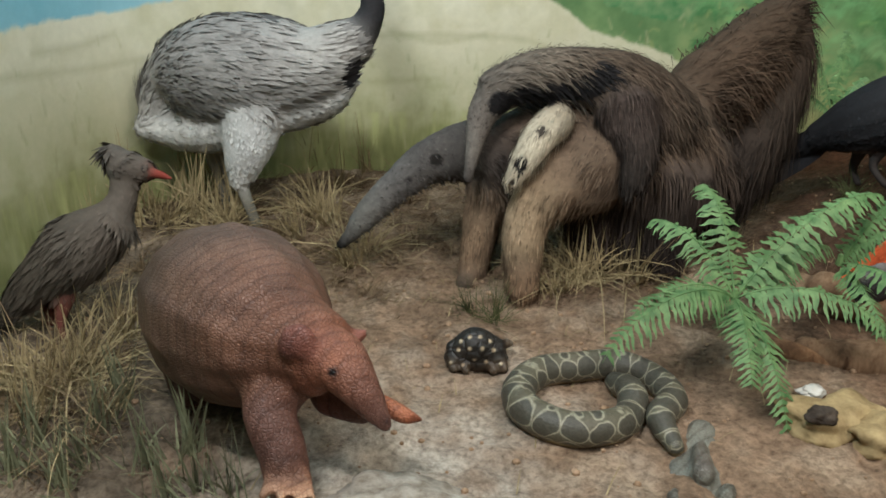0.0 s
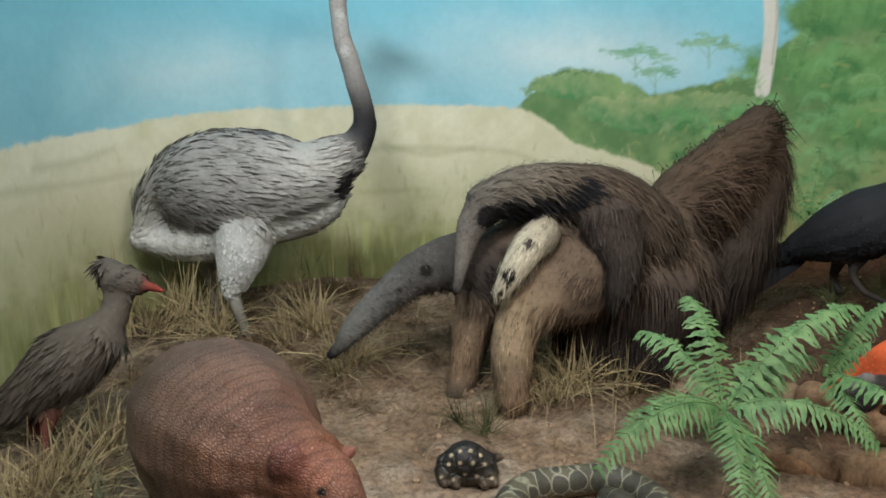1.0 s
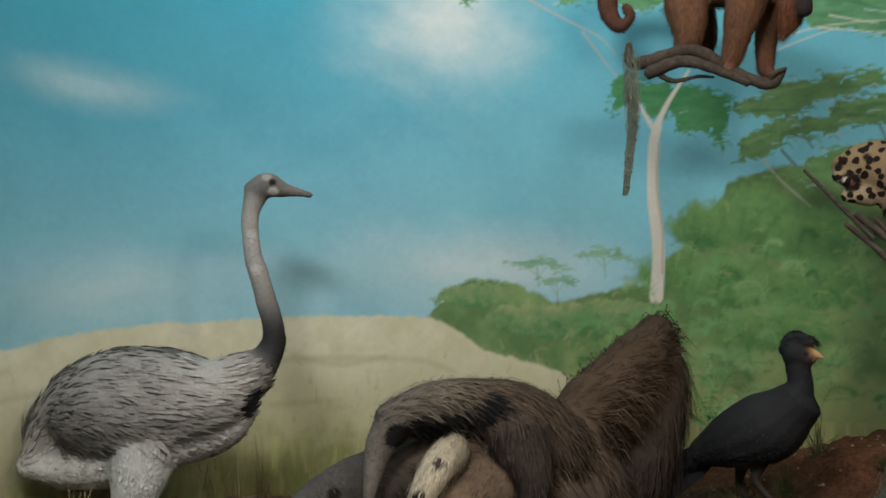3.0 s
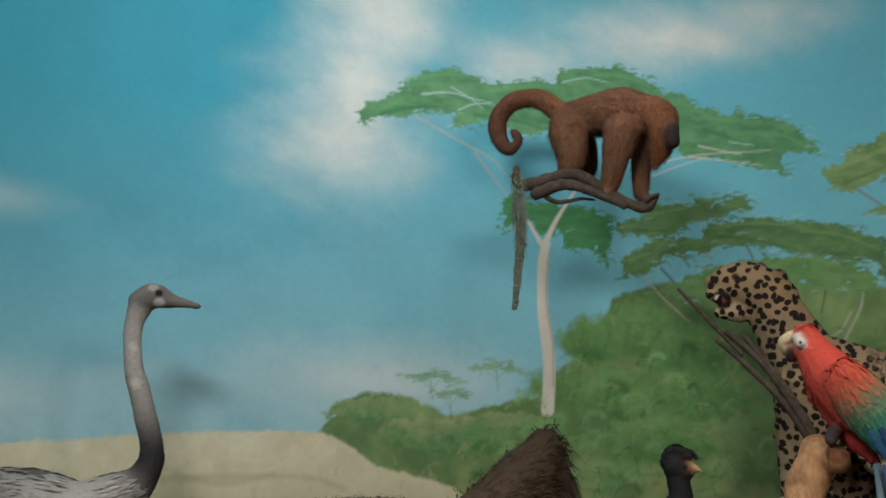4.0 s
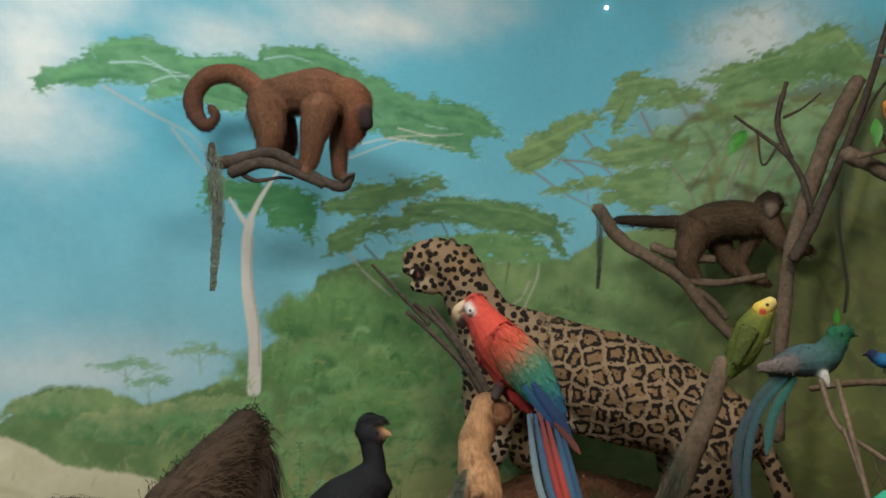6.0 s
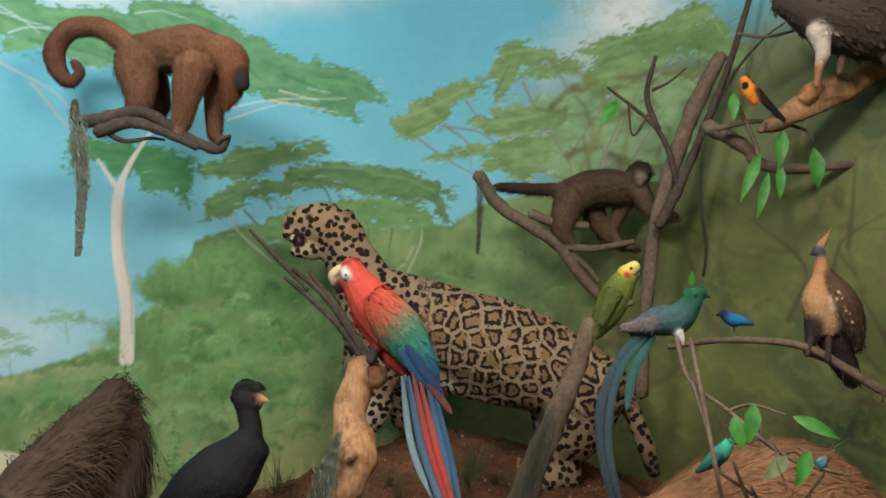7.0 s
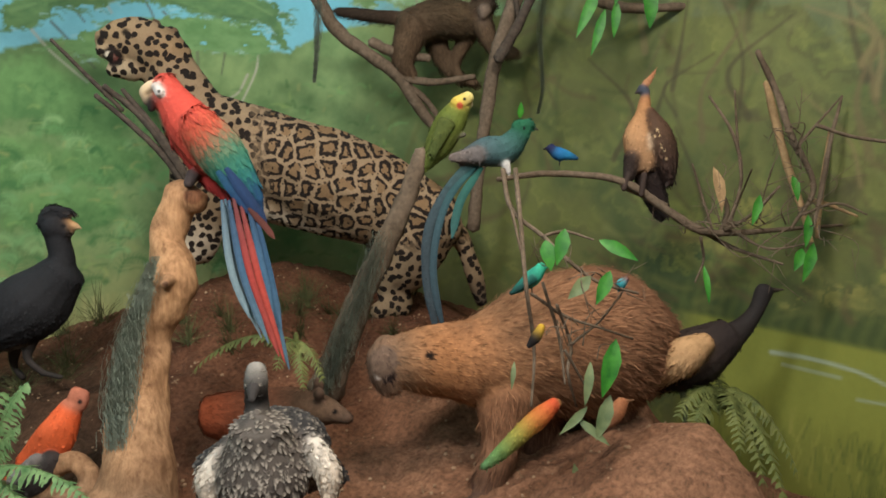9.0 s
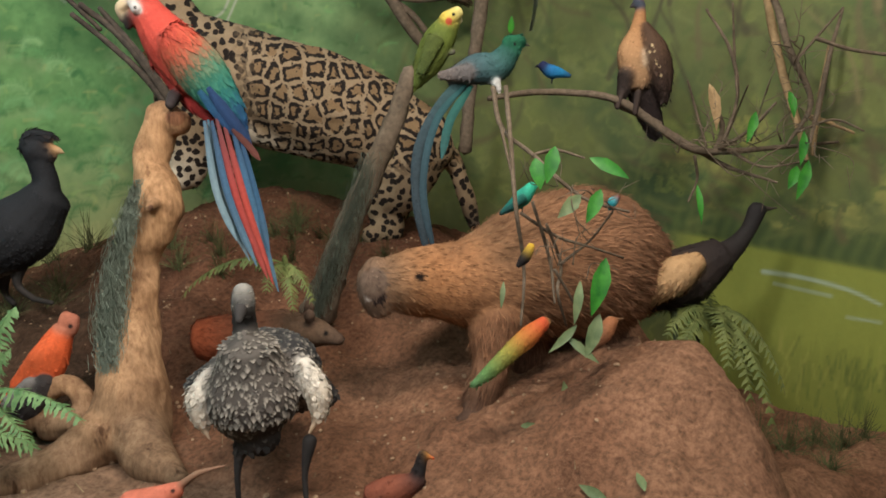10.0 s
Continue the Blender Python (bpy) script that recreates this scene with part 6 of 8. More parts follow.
m = Mount("jacana", (1.474, 0.78, 0.158))
m.tube([(120, 66, 48), (126, 70, 50), (70, 44, 38)], (-0.021, 0.038, 0.028, 0.0325), (0.009, 0.006, 0.039, 0.035), (0.043, -0.029, 0.058, 0.02), hair=0.5)
m.tube([(34, 30, 30), (34, 30, 30)], (0.042, -0.026, 0.06, 0.0188), (0.057, -0.029, 0.096, 0.0138), (0.063, -0.03, 0.113, 0.0125), hair=0.3)
m.tube([(206, 150, 70), (196, 70, 50)], (0.066, -0.034, 0.113, 0.0075), (0.077, -0.05, 0.105, 0.0038), hair=0.0)
m.tube([(60, 54, 46)], (-0.005, 0.011, 0.013, 0.0063), (-0.012, 0.007, -0.017, 0.005), hair=0.0)
m.tube([(60, 54, 46)], (0.007, -0.004, 0.012, 0.0063), (0.001, -0.009, -0.018, 0.005), hair=0.0)
m.done('small stuffed jacana with chestnut back and black neck', 'stuffed bird', 0.003, material=PLUMAGE, strands=1000, length=0.015, width=0.003, lift=0.05, droop=0.1, shade=0.3)

m = Mount("green_parrot", (2.541, 1.585, 0.986))
m.tube([(98, 108, 44), (94, 106, 42), (86, 96, 40), (78, 90, 40)], (0.095, -0.079, 0.228, 0.038), (0.062, -0.05, 0.162, 0.057), (0.029, -0.022, 0.083, 0.0506), (-0.001, 0.004, 0.021, 0.0253), hair=0.5)
m.tube([(210, 180, 72), (204, 190, 120)], (0.072, -0.083, 0.232, 0.0314), (0.097, -0.108, 0.256, 0.023), hair=0.2)
m.tube([(176, 160, 130)], (0.115, -0.099, 0.248, 0.0127), (0.119, -0.106, 0.227, 0.0084), hair=0.0)
m.tube([(110, 124, 56), (120, 136, 60)], (-0.009, -0.014, 0.043, 0.021), (-0.012, 0.013, -0.01, 0.0105), squash=(0.74, 0.67, -0.08, 0.4), hair=0.3)
m.tube([(82, 92, 42), (70, 82, 38)], (0.008, -0.079, 0.168, 0.0331), (-0.035, -0.044, 0.056, 0.0165), squash=(0.74, 0.67, -0.08, 0.5), hair=0.6)
m.spot((200, 90, 60), 0.014, -0.14, 0.218, 0.0122)
m.spot((18, 14, 12), 0.046, -0.14, 0.26, 0.0062)
m.tube([(90, 84, 74)], (0.042, -0.063, 0.114, 0.0126), (0.078, -0.102, 0.123, 0.0105), hair=0.0)
m.done('green stuffed parrot with yellow face on a dead trunk', 'stuffed bird', 0.0035, material=PLUMAGE, strands=2000, length=0.02, width=0.003, lift=0.05, droop=0.1, shade=0.25)

m = Mount("quetzal", (2.573, 1.28, 0.983))
m.tube([(34, 82, 64), (58, 92, 90), (66, 88, 92), (88, 82, 80)], (0.053, -0.043, 0.137, 0.0336), (0.013, -0.005, 0.079, 0.0515), (-0.034, 0.046, 0.071, 0.0515), (-0.089, 0.104, 0.05, 0.0277), hair=0.5)
m.tube([(34, 98, 66), (30, 80, 60)], (0.051, -0.04, 0.147, 0.0356), (0.068, -0.057, 0.158, 0.0257), hair=0.7)
m.tube([(60, 56, 50)], (0.083, -0.075, 0.149, 0.0079), (0.093, -0.087, 0.143, 0.003), hair=0.0)
m.tube([(104, 98, 96), (110, 98, 92)], (-0.081, 0.037, 0.065, 0.0312), (-0.131, 0.122, 0.053, 0.0157), squash=(0.74, 0.67, -0.08, 0.5), hair=0.5)
m.tube([(54, 82, 80), (58, 74, 80), (58, 70, 76), (52, 62, 68)], (-0.064, 0.075, 0.033, 0.0257), (-0.131, 0.138, -0.063, 0.0218), (-0.185, 0.182, -0.199, 0.0198), (-0.201, 0.18, -0.377, 0.0178), (-0.19, 0.149, -0.545, 0.0139), squash=(0.74, 0.67, -0.08, 0.4), hair=0.3)
m.tube([(200, 196, 190)], (-0.016, -0.023, 0.032, 0.0176), (-0.012, -0.031, 0.003, 0.0117), hair=0.3)
m.quill([(40, 84, 82), (60, 84, 92), (48, 60, 68)], (-0.06, 0.06, 0.03), (-0.15, 0.13, -0.1), (-0.19, 0.16, -0.33), (-0.17, 0.12, -0.60), width=0.026)
m.quill([(40, 92, 80), (54, 92, 90)], (-0.05, 0.05, 0.02), (-0.12, 0.09, -0.09), (-0.16, 0.10, -0.22), width=0.03)
m.spot((14, 12, 12), 0.019, -0.093, 0.156, 0.0058)
m.done('blue-green stuffed quetzal with a very long tail', 'stuffed bird', 0.0035, material=PLUMAGE, strands=2500, length=0.022, width=0.003, lift=0.06, droop=0.1, shade=0.3)

m = Mount("blue_tanager", (2.912, 1.251, 0.999))
m.tube([(36, 34, 60), (36, 110, 164), (34, 116, 160), (30, 60, 90)], (-0.019, 0.027, 0.05, 0.0172), (-0.001, 0.004, 0.032, 0.0258), (0.019, -0.018, 0.027, 0.0193), (0.044, -0.047, 0.015, 0.0086), hair=0.4)
m.tube([(30, 34, 70)], (-0.019, 0.027, 0.053, 0.0182), (-0.015, 0.022, 0.048, 0.0172), hair=0.2)
m.tube([(20, 20, 24)], (-0.031, 0.04, 0.053, 0.0064), (-0.04, 0.049, 0.049, 0.0026), hair=0.0)
m.tube([(40, 36, 34)], (0.001, 0.0, 0.011, 0.0032), (-0.001, -0.0, -0.01, 0.0032), hair=0.0)
m.done('small bright blue stuffed tanager on a twig', 'stuffed bird', 0.002, material=PLUMAGE, strands=400, length=0.01, width=0.002, lift=0.05, shade=0.3)

m = Mount("turquoise_tanager", (2.271, 0.963, 0.65))
m.tube([(60, 172, 138), (54, 150, 128), (44, 120, 106), (30, 60, 60)], (0.032, -0.008, 0.076, 0.0167), (0.011, 0.008, 0.049, 0.0251), (-0.016, 0.03, 0.025, 0.0167), (-0.039, 0.051, 0.005, 0.0067), hair=0.4)
m.tube([(62, 178, 142)], (0.034, -0.008, 0.079, 0.0167), (0.03, -0.005, 0.074, 0.0167), hair=0.2)
m.tube([(20, 20, 20)], (0.045, -0.021, 0.08, 0.0054), (0.052, -0.031, 0.08, 0.002), hair=0.0)
m.tube([(40, 96, 88), (30, 60, 60)], (-0.007, -0.003, 0.05, 0.0149), (-0.034, 0.032, 0.016, 0.0083), hair=0.4)
m.tube([(50, 44, 40)], (0.005, 0.006, 0.029, 0.0027), (-0.001, 0.001, 0.0, 0.0025), hair=0.0)
m.done('small turquoise stuffed tanager on a twig', 'stuffed bird', 0.002, material=PLUMAGE, strands=500, length=0.01, width=0.002, lift=0.05, shade=0.3)

m = Mount("yellow_headed_bird", (2.094, 0.84, 0.549))
m.tube([(200, 160, 50), (34, 30, 30), (30, 28, 28)], (0.023, -0.003, 0.057, 0.0108), (0.007, 0.005, 0.03, 0.0154), (-0.009, 0.016, 0.008, 0.0077), hair=0.4)
m.done('tiny black stuffed bird with yellow head', 'stuffed bird', 0.002, material=PLUMAGE, strands=300, length=0.008, width=0.002, lift=0.05, shade=0.3)

m = Mount("beaded_bird", (2.35, 0.712, 0.684))
m.tube([(150, 60, 40), (44, 160, 170), (30, 40, 40)], (0.014, -0.004, 0.03, 0.0096), (0.003, 0.004, 0.018, 0.0144), (-0.004, 0.007, 0.003, 0.008), hair=0.4)
m.done('tiny stuffed bird with red crown and blue breast', 'stuffed bird', 0.002, material=PLUMAGE, strands=300, length=0.008, width=0.002, lift=0.05, shade=0.3)

m = Mount("parakeet", (1.995, 0.828, 0.313))
m.tube([(196, 76, 44), (190, 110, 52), (150, 140, 62), (96, 128, 70), (92, 130, 84)], (0.081, -0.059, 0.099, 0.0183), (0.048, -0.032, 0.065, 0.0275), (0.01, -0.002, 0.026, 0.0244), (-0.034, 0.032, -0.021, 0.0199), (-0.071, 0.062, -0.057, 0.0107), hair=0.5)
m.tube([(120, 100, 60)], (0.089, -0.065, 0.107, 0.0076), (0.092, -0.073, 0.098, 0.0046), hair=0.0)
m.done('orange and green stuffed parakeet on a twig', 'stuffed bird', 0.003, material=PLUMAGE, strands=1200, length=0.018, width=0.003, lift=0.06, shade=0.3)

m = Mount("brown_bird", (2.301, 0.688, 0.302))
m.tube([(170, 110, 74), (150, 98, 66), (96, 72, 56)], (0.019, 0.0, 0.055, 0.0196), (-0.002, 0.013, 0.024, 0.0262), (-0.034, 0.037, -0.015, 0.0147), hair=0.5)
m.tube([(110, 80, 56)], (0.029, -0.009, 0.061, 0.0065), (0.044, -0.027, 0.064, 0.0033), hair=0.0)
m.done('small brown stuffed bird among leaves', 'stuffed bird', 0.003, material=PLUMAGE, strands=800, length=0.014, width=0.003, lift=0.06, shade=0.3)

m = Mount("hoatzin", (3.154, 0.994, 0.892))
m.tube([(60, 70, 84)], (0.037, 0.061, 0.378, 0.0217), (0.042, 0.051, 0.365, 0.0195), hair=0.0)
m.tube([(168, 120, 84), (150, 100, 70)], (0.046, 0.054, 0.395, 0.0173), (0.06, 0.043, 0.416, 0.013), (0.082, 0.026, 0.455, 0.0043), squash=(0.77, 0.62, -0.17, 0.4), hair=0.3)
m.tube([(60, 50, 44)], (0.026, 0.072, 0.37, 0.0108), (0.017, 0.081, 0.361, 0.0043), hair=0.0)
m.tube([(166, 116, 76), (176, 128, 86), (180, 136, 96), (150, 116, 84)], (0.039, 0.049, 0.348, 0.0195), (0.024, 0.049, 0.278, 0.0325), (0.0, 0.053, 0.193, 0.0585), (-0.002, 0.03, 0.101, 0.052), hair=0.4)
m.tube([(70, 50, 38), (84, 62, 46), (60, 44, 36), (44, 34, 30)], (0.022, 0.021, 0.288, 0.0237), (0.022, -0.019, 0.204, 0.0515), (0.035, -0.044, 0.114, 0.0474), (0.05, -0.055, 0.027, 0.0195), hair=0.7)
m.tube([(44, 34, 30), (40, 30, 28), (38, 30, 28)], (0.023, 0.024, 0.073, 0.0611), (0.044, 0.008, -0.004, 0.0527), (0.073, -0.024, -0.104, 0.0354), squash=(0.77, 0.62, -0.17, 0.6), hair=0.6)
m.tube([(60, 48, 42)], (-0.053, 0.001, 0.058, 0.0128), (-0.07, 0.002, -0.016, 0.0107), hair=0.0)
m.tube([(60, 48, 42)], (-0.072, 0.056, 0.057, 0.0129), (-0.099, 0.06, 0.005, 0.0107), hair=0.0)
m.tube([(50, 40, 36)], (-0.039, 0.051, 0.123, 0.0388), (-0.055, 0.064, 0.044, 0.0216), hair=0.4)
m.spot((196, 170, 130), -0.049, -0.035, 0.237, 0.0052)
m.spot((196, 170, 130), -0.047, -0.046, 0.206, 0.0052)
m.spot((196, 170, 130), -0.042, -0.061, 0.175, 0.0052)
m.spot((196, 170, 130), -0.038, -0.074, 0.148, 0.0052)
m.spot((196, 170, 130), -0.05, -0.057, 0.154, 0.0052)
m.spot((196, 170, 130), -0.038, -0.084, 0.113, 0.0052)
m.spot((196, 170, 130), -0.06, -0.03, 0.206, 0.0052)
m.tube([(205, 180, 150)], (-0.019, -0.001, 0.205, 0.0107), (-0.025, -0.005, 0.158, 0.0085), hair=0.3)
m.done('stuffed hoatzin with buff breast, crest and dark wings on a branch', 'stuffed bird', 0.004, material=PLUMAGE, strands=3000, length=0.025, width=0.004, lift=0.06, droop=0.2, shade=0.4)

m = Mount("trumpeter", (2.88, 0.746, 0.193))
m.tube([(36, 32, 32), (38, 34, 32), (40, 34, 32), (44, 36, 34)], (0.281, -0.194, 0.357, 0.032), (0.242, -0.178, 0.284, 0.028), (0.187, -0.138, 0.218, 0.044), (0.112, -0.069, 0.162, 0.08), hair=0.3)
m.tube([(60, 52, 44)], (0.297, -0.213, 0.36, 0.012), (0.327, -0.25, 0.363, 0.004), hair=0.0)
m.tube([(44, 36, 34), (50, 40, 36), (40, 34, 32)], (0.143, -0.095, 0.19, 0.076), (0.068, -0.026, 0.134, 0.104), (-0.02, 0.059, 0.078, 0.068), hair=0.6)
m.tube([(178, 140, 98), (188, 150, 108), (170, 134, 96)], (0.009, -0.084, 0.21, 0.0386), (-0.068, -0.038, 0.171, 0.0651), (-0.092, 0.028, 0.104, 0.0389), hair=0.7)
m.tube([(90, 100, 70), (84, 92, 64)], (0.023, -0.008, 0.048, 0.016), (0.007, -0.034, -0.058, 0.01), (-0.025, -0.037, -0.155, 0.01), hair=0.0)
m.tube([(90, 100, 70), (84, 92, 64)], (0.073, -0.071, 0.046, 0.016), (0.056, -0.097, -0.06, 0.01), (0.024, -0.1, -0.156, 0.01), hair=0.0)
m.done('dark stuffed trumpeter bird with pale back feathers', 'stuffed bird', 0.005, material=PLUMAGE, strands=2500, length=0.03, width=0.004, lift=0.08, droop=0.2, shade=0.35)

m = Mount("oriole", (3.233, 1.275, 1.864))
m.tube([(214, 132, 40), (220, 140, 44), (206, 110, 36)], (-0.039, 0.03, 0.1, 0.018), (-0.023, 0.018, 0.058, 0.0293), (-0.008, 0.007, 0.017, 0.0203), hair=0.4)
m.tube([(24, 20, 20), (26, 22, 22), (30, 26, 26)], (-0.022, -0.01, 0.053, 0.0179), (0.024, -0.034, -0.004, 0.0157), (0.08, -0.068, -0.065, 0.009), squash=(0.66, 0.75, 0.03, 0.6), hair=0.5)
m.spot((20, 16, 16), -0.094, 0.013, 0.071, 0.0155)
m.done('orange and black stuffed oriole on a twig', 'stuffed bird', 0.003, material=PLUMAGE, strands=700, length=0.014, width=0.003, lift=0.05, shade=0.3)

m = Mount("dark_game_bird", (3.272, 1.059, 1.914))
m.tube([(60, 52, 48), (64, 54, 46), (58, 50, 44), (50, 42, 38)], (-0.057, 0.063, 0.321, 0.0655), (0.051, -0.042, 0.271, 0.1353), (0.174, -0.162, 0.198, 0.1353), (0.288, -0.275, 0.104, 0.0655), hair=0.7)
m.tube([(176, 166, 150), (190, 180, 166), (150, 100, 66)], (-0.044, -0.036, 0.179, 0.0428), (-0.035, -0.047, 0.103, 0.0278), (-0.04, -0.03, 0.038, 0.0172), hair=0.3)
m.tube([(130, 90, 64)], (-0.04, -0.03, 0.038, 0.015), (-0.059, -0.027, -0.028, 0.0128), hair=0.0)
m.tube([(90, 70, 56)], (0.105, -0.07, 0.143, 0.022), (0.085, -0.053, 0.034, 0.0132), hair=0.0)
m.tube([(80, 66, 56), (90, 74, 62), (84, 70, 60)], (0.151, -0.199, 0.099, 0.0323), (0.209, -0.245, -0.074, 0.0303), (0.25, -0.274, -0.248, 0.0217), squash=(0.69, 0.72, -0.02, 0.5), hair=0.5)
m.done('large brown stuffed hawk with spotted leg on a thick branch', 'stuffed bird', 0.006, material=PLUMAGE, strands=2500, length=0.04, width=0.006, lift=0.05, droop=0.1, shade=0.35)

m = Mount("driftwood_stump", (1.441, 1.814, -0.004))
m.tube([(150, 110, 80), (168, 132, 98), (168, 132, 98), (168, 132, 98), (168, 132, 98), (152, 120, 91), (168, 132, 98), (178, 144, 112), (152, 120, 91), (132, 108, 86)], (0.311, 0.132, 0.959, 0.0481), (0.282, 0.139, 0.894, 0.0518), (0.238, 0.138, 0.802, 0.0534), (0.219, 0.089, 0.713, 0.0764), (0.181, 0.083, 0.632, 0.0845), (0.141, 0.093, 0.540, 0.0592), (0.116, 0.080, 0.440, 0.0633), (0.086, 0.066, 0.360, 0.0758), (0.035, 0.035, 0.256, 0.0955), (0.014, 0.003, 0.162, 0.1116), (-0.023, -0.016, 0.052, 0.1236), hair=0.0)
m.tube([(168, 132, 98), (140, 104, 76)], (0.302, 0.136, 0.944, 0.0554), (0.319, 0.074, 0.928, 0.0440), hair=0.0)
m.tube([(152, 120, 91), (132, 108, 86), (132, 108, 86), (130, 108, 88)], (-0.041, -0.019, 0.070, 0.1021), (-0.173, 0.000, 0.041, 0.0749), (-0.308, 0.026, 0.017, 0.0532), (-0.431, 0.081, 0.018, 0.0370), hair=0.0)
m.tube([(132, 108, 86), (132, 108, 86)], (-0.033, -0.066, 0.063, 0.0931), (-0.068, -0.232, 0.037, 0.0575), (-0.069, -0.338, 0.023, 0.0261), hair=0.0)
m.tube([(152, 120, 91)], (0.157, 0.012, 0.703, 0.0285), (0.127, -0.018, 0.702, 0.0200), hair=0.0)
m.spot((90, 64, 48), 0.085, -0.122, 0.719, 0.011)
m.spot((110, 74, 52), 0.259, 0.024, 0.979, 0.0303)
m.done('tall twisted pale driftwood stump with spreading roots', 'stump', 0.007, material=DRIFTWOOD, lump=0.022)

m = Mount("hollow_log", (1.255, 1.976, 0.063))
m.tube([(132, 108, 86), (132, 108, 86), (152, 120, 91), (152, 120, 91), (132, 108, 86), (132, 108, 86)], (-0.098, 0.135, 0.027, 0.0569), (-0.036, 0.057, 0.025, 0.0502), (0.022, 0.015, 0.097, 0.0301), (0.071, -0.032, 0.128, 0.0301), (0.093, -0.078, 0.087, 0.0335), (0.068, -0.075, 0.022, 0.0402), (0.012, -0.012, 0.008, 0.0435), hair=0.0)
m.tube([(140, 120, 98), (132, 108, 86)], (-0.139, 0.213, -0.027, 0.061), (-0.055, 0.099, -0.008, 0.0506), hair=0.0)
m.done('hollow knotted log lying on the soil', 'log', 0.007, material=DRIFTWOOD, lump=0.03)

m = Mount("fallen_log", (1.042, 1.851, -0.021))
m.tube([(132, 108, 86), (152, 120, 91), (132, 108, 86), (140, 116, 92)], (-0.121, 0.05, 0.04, 0.0285), (-0.032, 0.011, 0.026, 0.0313), (0.078, 0.0, -0.0, 0.0375), (0.223, -0.029, -0.018, 0.0465), hair=0.0)
m.done('pale fallen branch lying on the soil', 'log', 0.006, material=DRIFTWOOD)

m = Mount("thick_branch", (3.454, 1.149, 1.863))
m.tube([(140, 112, 84), (160, 124, 88), (150, 116, 84), (140, 110, 82), (110, 92, 72)], (0.351, -0.314, 0.265, 0.0688), (0.21, -0.188, 0.148, 0.0596), (0.105, -0.094, 0.074, 0.0596), (0.0, -0.001, 0.012, 0.0573), (-0.087, 0.077, -0.04, 0.0367), (-0.166, 0.148, -0.097, 0.0183), hair=0.0)
m.tube([(170, 128, 90)], (-0.03, -0.016, 0.051, 0.0409), (-0.076, -0.001, 0.015, 0.0316), hair=0.0)
m.done('thick gnarled brown branch fixed to the painted wall', 'branch', 0.006, material=DRIFTWOOD, lump=0.04)

# ---- plants, wood and litter ----
def limb(name, material, *points, parent=None, label="", category="branch", sides=9, rough=0.25):
    """A bent wooden stem through x, y, z, radius points."""
    bm = bmesh.new()
    tube_rings(bm, spline(points, 7), sides, None, len(points) + int(points[0][0] * 1000) % 50, rough)
    ob = smooth(part(name, bm, material, parent))
    if label:
        tagged(ob, label, category)
    return ob


def blade(bm, root, tip, sag, width, steps=4):
    """A narrow bent strip with a fold along its middle."""
    root, tip = Vector(root), Vector(tip)
    side = (tip - root).cross(Vector((0.3, 0.5, 0.8)))
    side = side.normalized() if side.length > 1e-6 else Vector((1, 0, 0))
    rows = []
    for k in range(steps + 1):
        t = k / steps
        p = root.lerp(tip, t) + Vector((0, 0, sag * 4 * t * (1 - t)))
        w = width * (1 - t) ** 0.7 * 0.5
        rows.append([bm.verts.new(p + side * w), bm.verts.new(p + Vector((0, 0, -w * 0.5))), bm.verts.new(p - side * w)] if k < steps else [bm.verts.new(p)] * 3)
    for a, b in zip(rows, rows[1:]):
        for i in (0, 1):
            f = list(dict.fromkeys((a[i], a[i + 1], b[i + 1], b[i])))
            bm.faces.new(f)


def leaf_shape(bm, root, tip, width, up=(-0.7, -0.6, 0.35), curl=0.06):
    """A pointed oval leaf folded along its midrib."""
    root, tip = Vector(root), Vector(tip)
    along = tip - root
    side = along.cross(Vector(up)).normalized()
    rise = side.cross(along).normalized()
    rows = []
    for t, w in ((0, 0.03), (0.12, 0.5), (0.35, 0.98), (0.6, 0.85), (0.82, 0.45), (1, 0.02)):
        p = root + along * t + rise * curl * along.length * 4 * t * (1 - t)
        rows.append([bm.verts.new(p + side * width * w * 0.5 + rise * width * w * 0.15), bm.verts.new(p), bm.verts.new(p - side * width * w * 0.5 + rise * width * w * 0.15)])
    for a, b in zip(rows, rows[1:]):
        for i in (0, 1):
            bm.faces.new((a[i], a[i + 1], b[i + 1], b[i]))


def leaf(parent, material, root, tip, width, label=""):
    bm = bmesh.new()
    leaf_shape(bm, root, tip, width)
    ob = smooth(part("leaf", bm, material, parent, label))
    ob.matrix_parent_inverse = parent.matrix_world.inverted()
    return ob


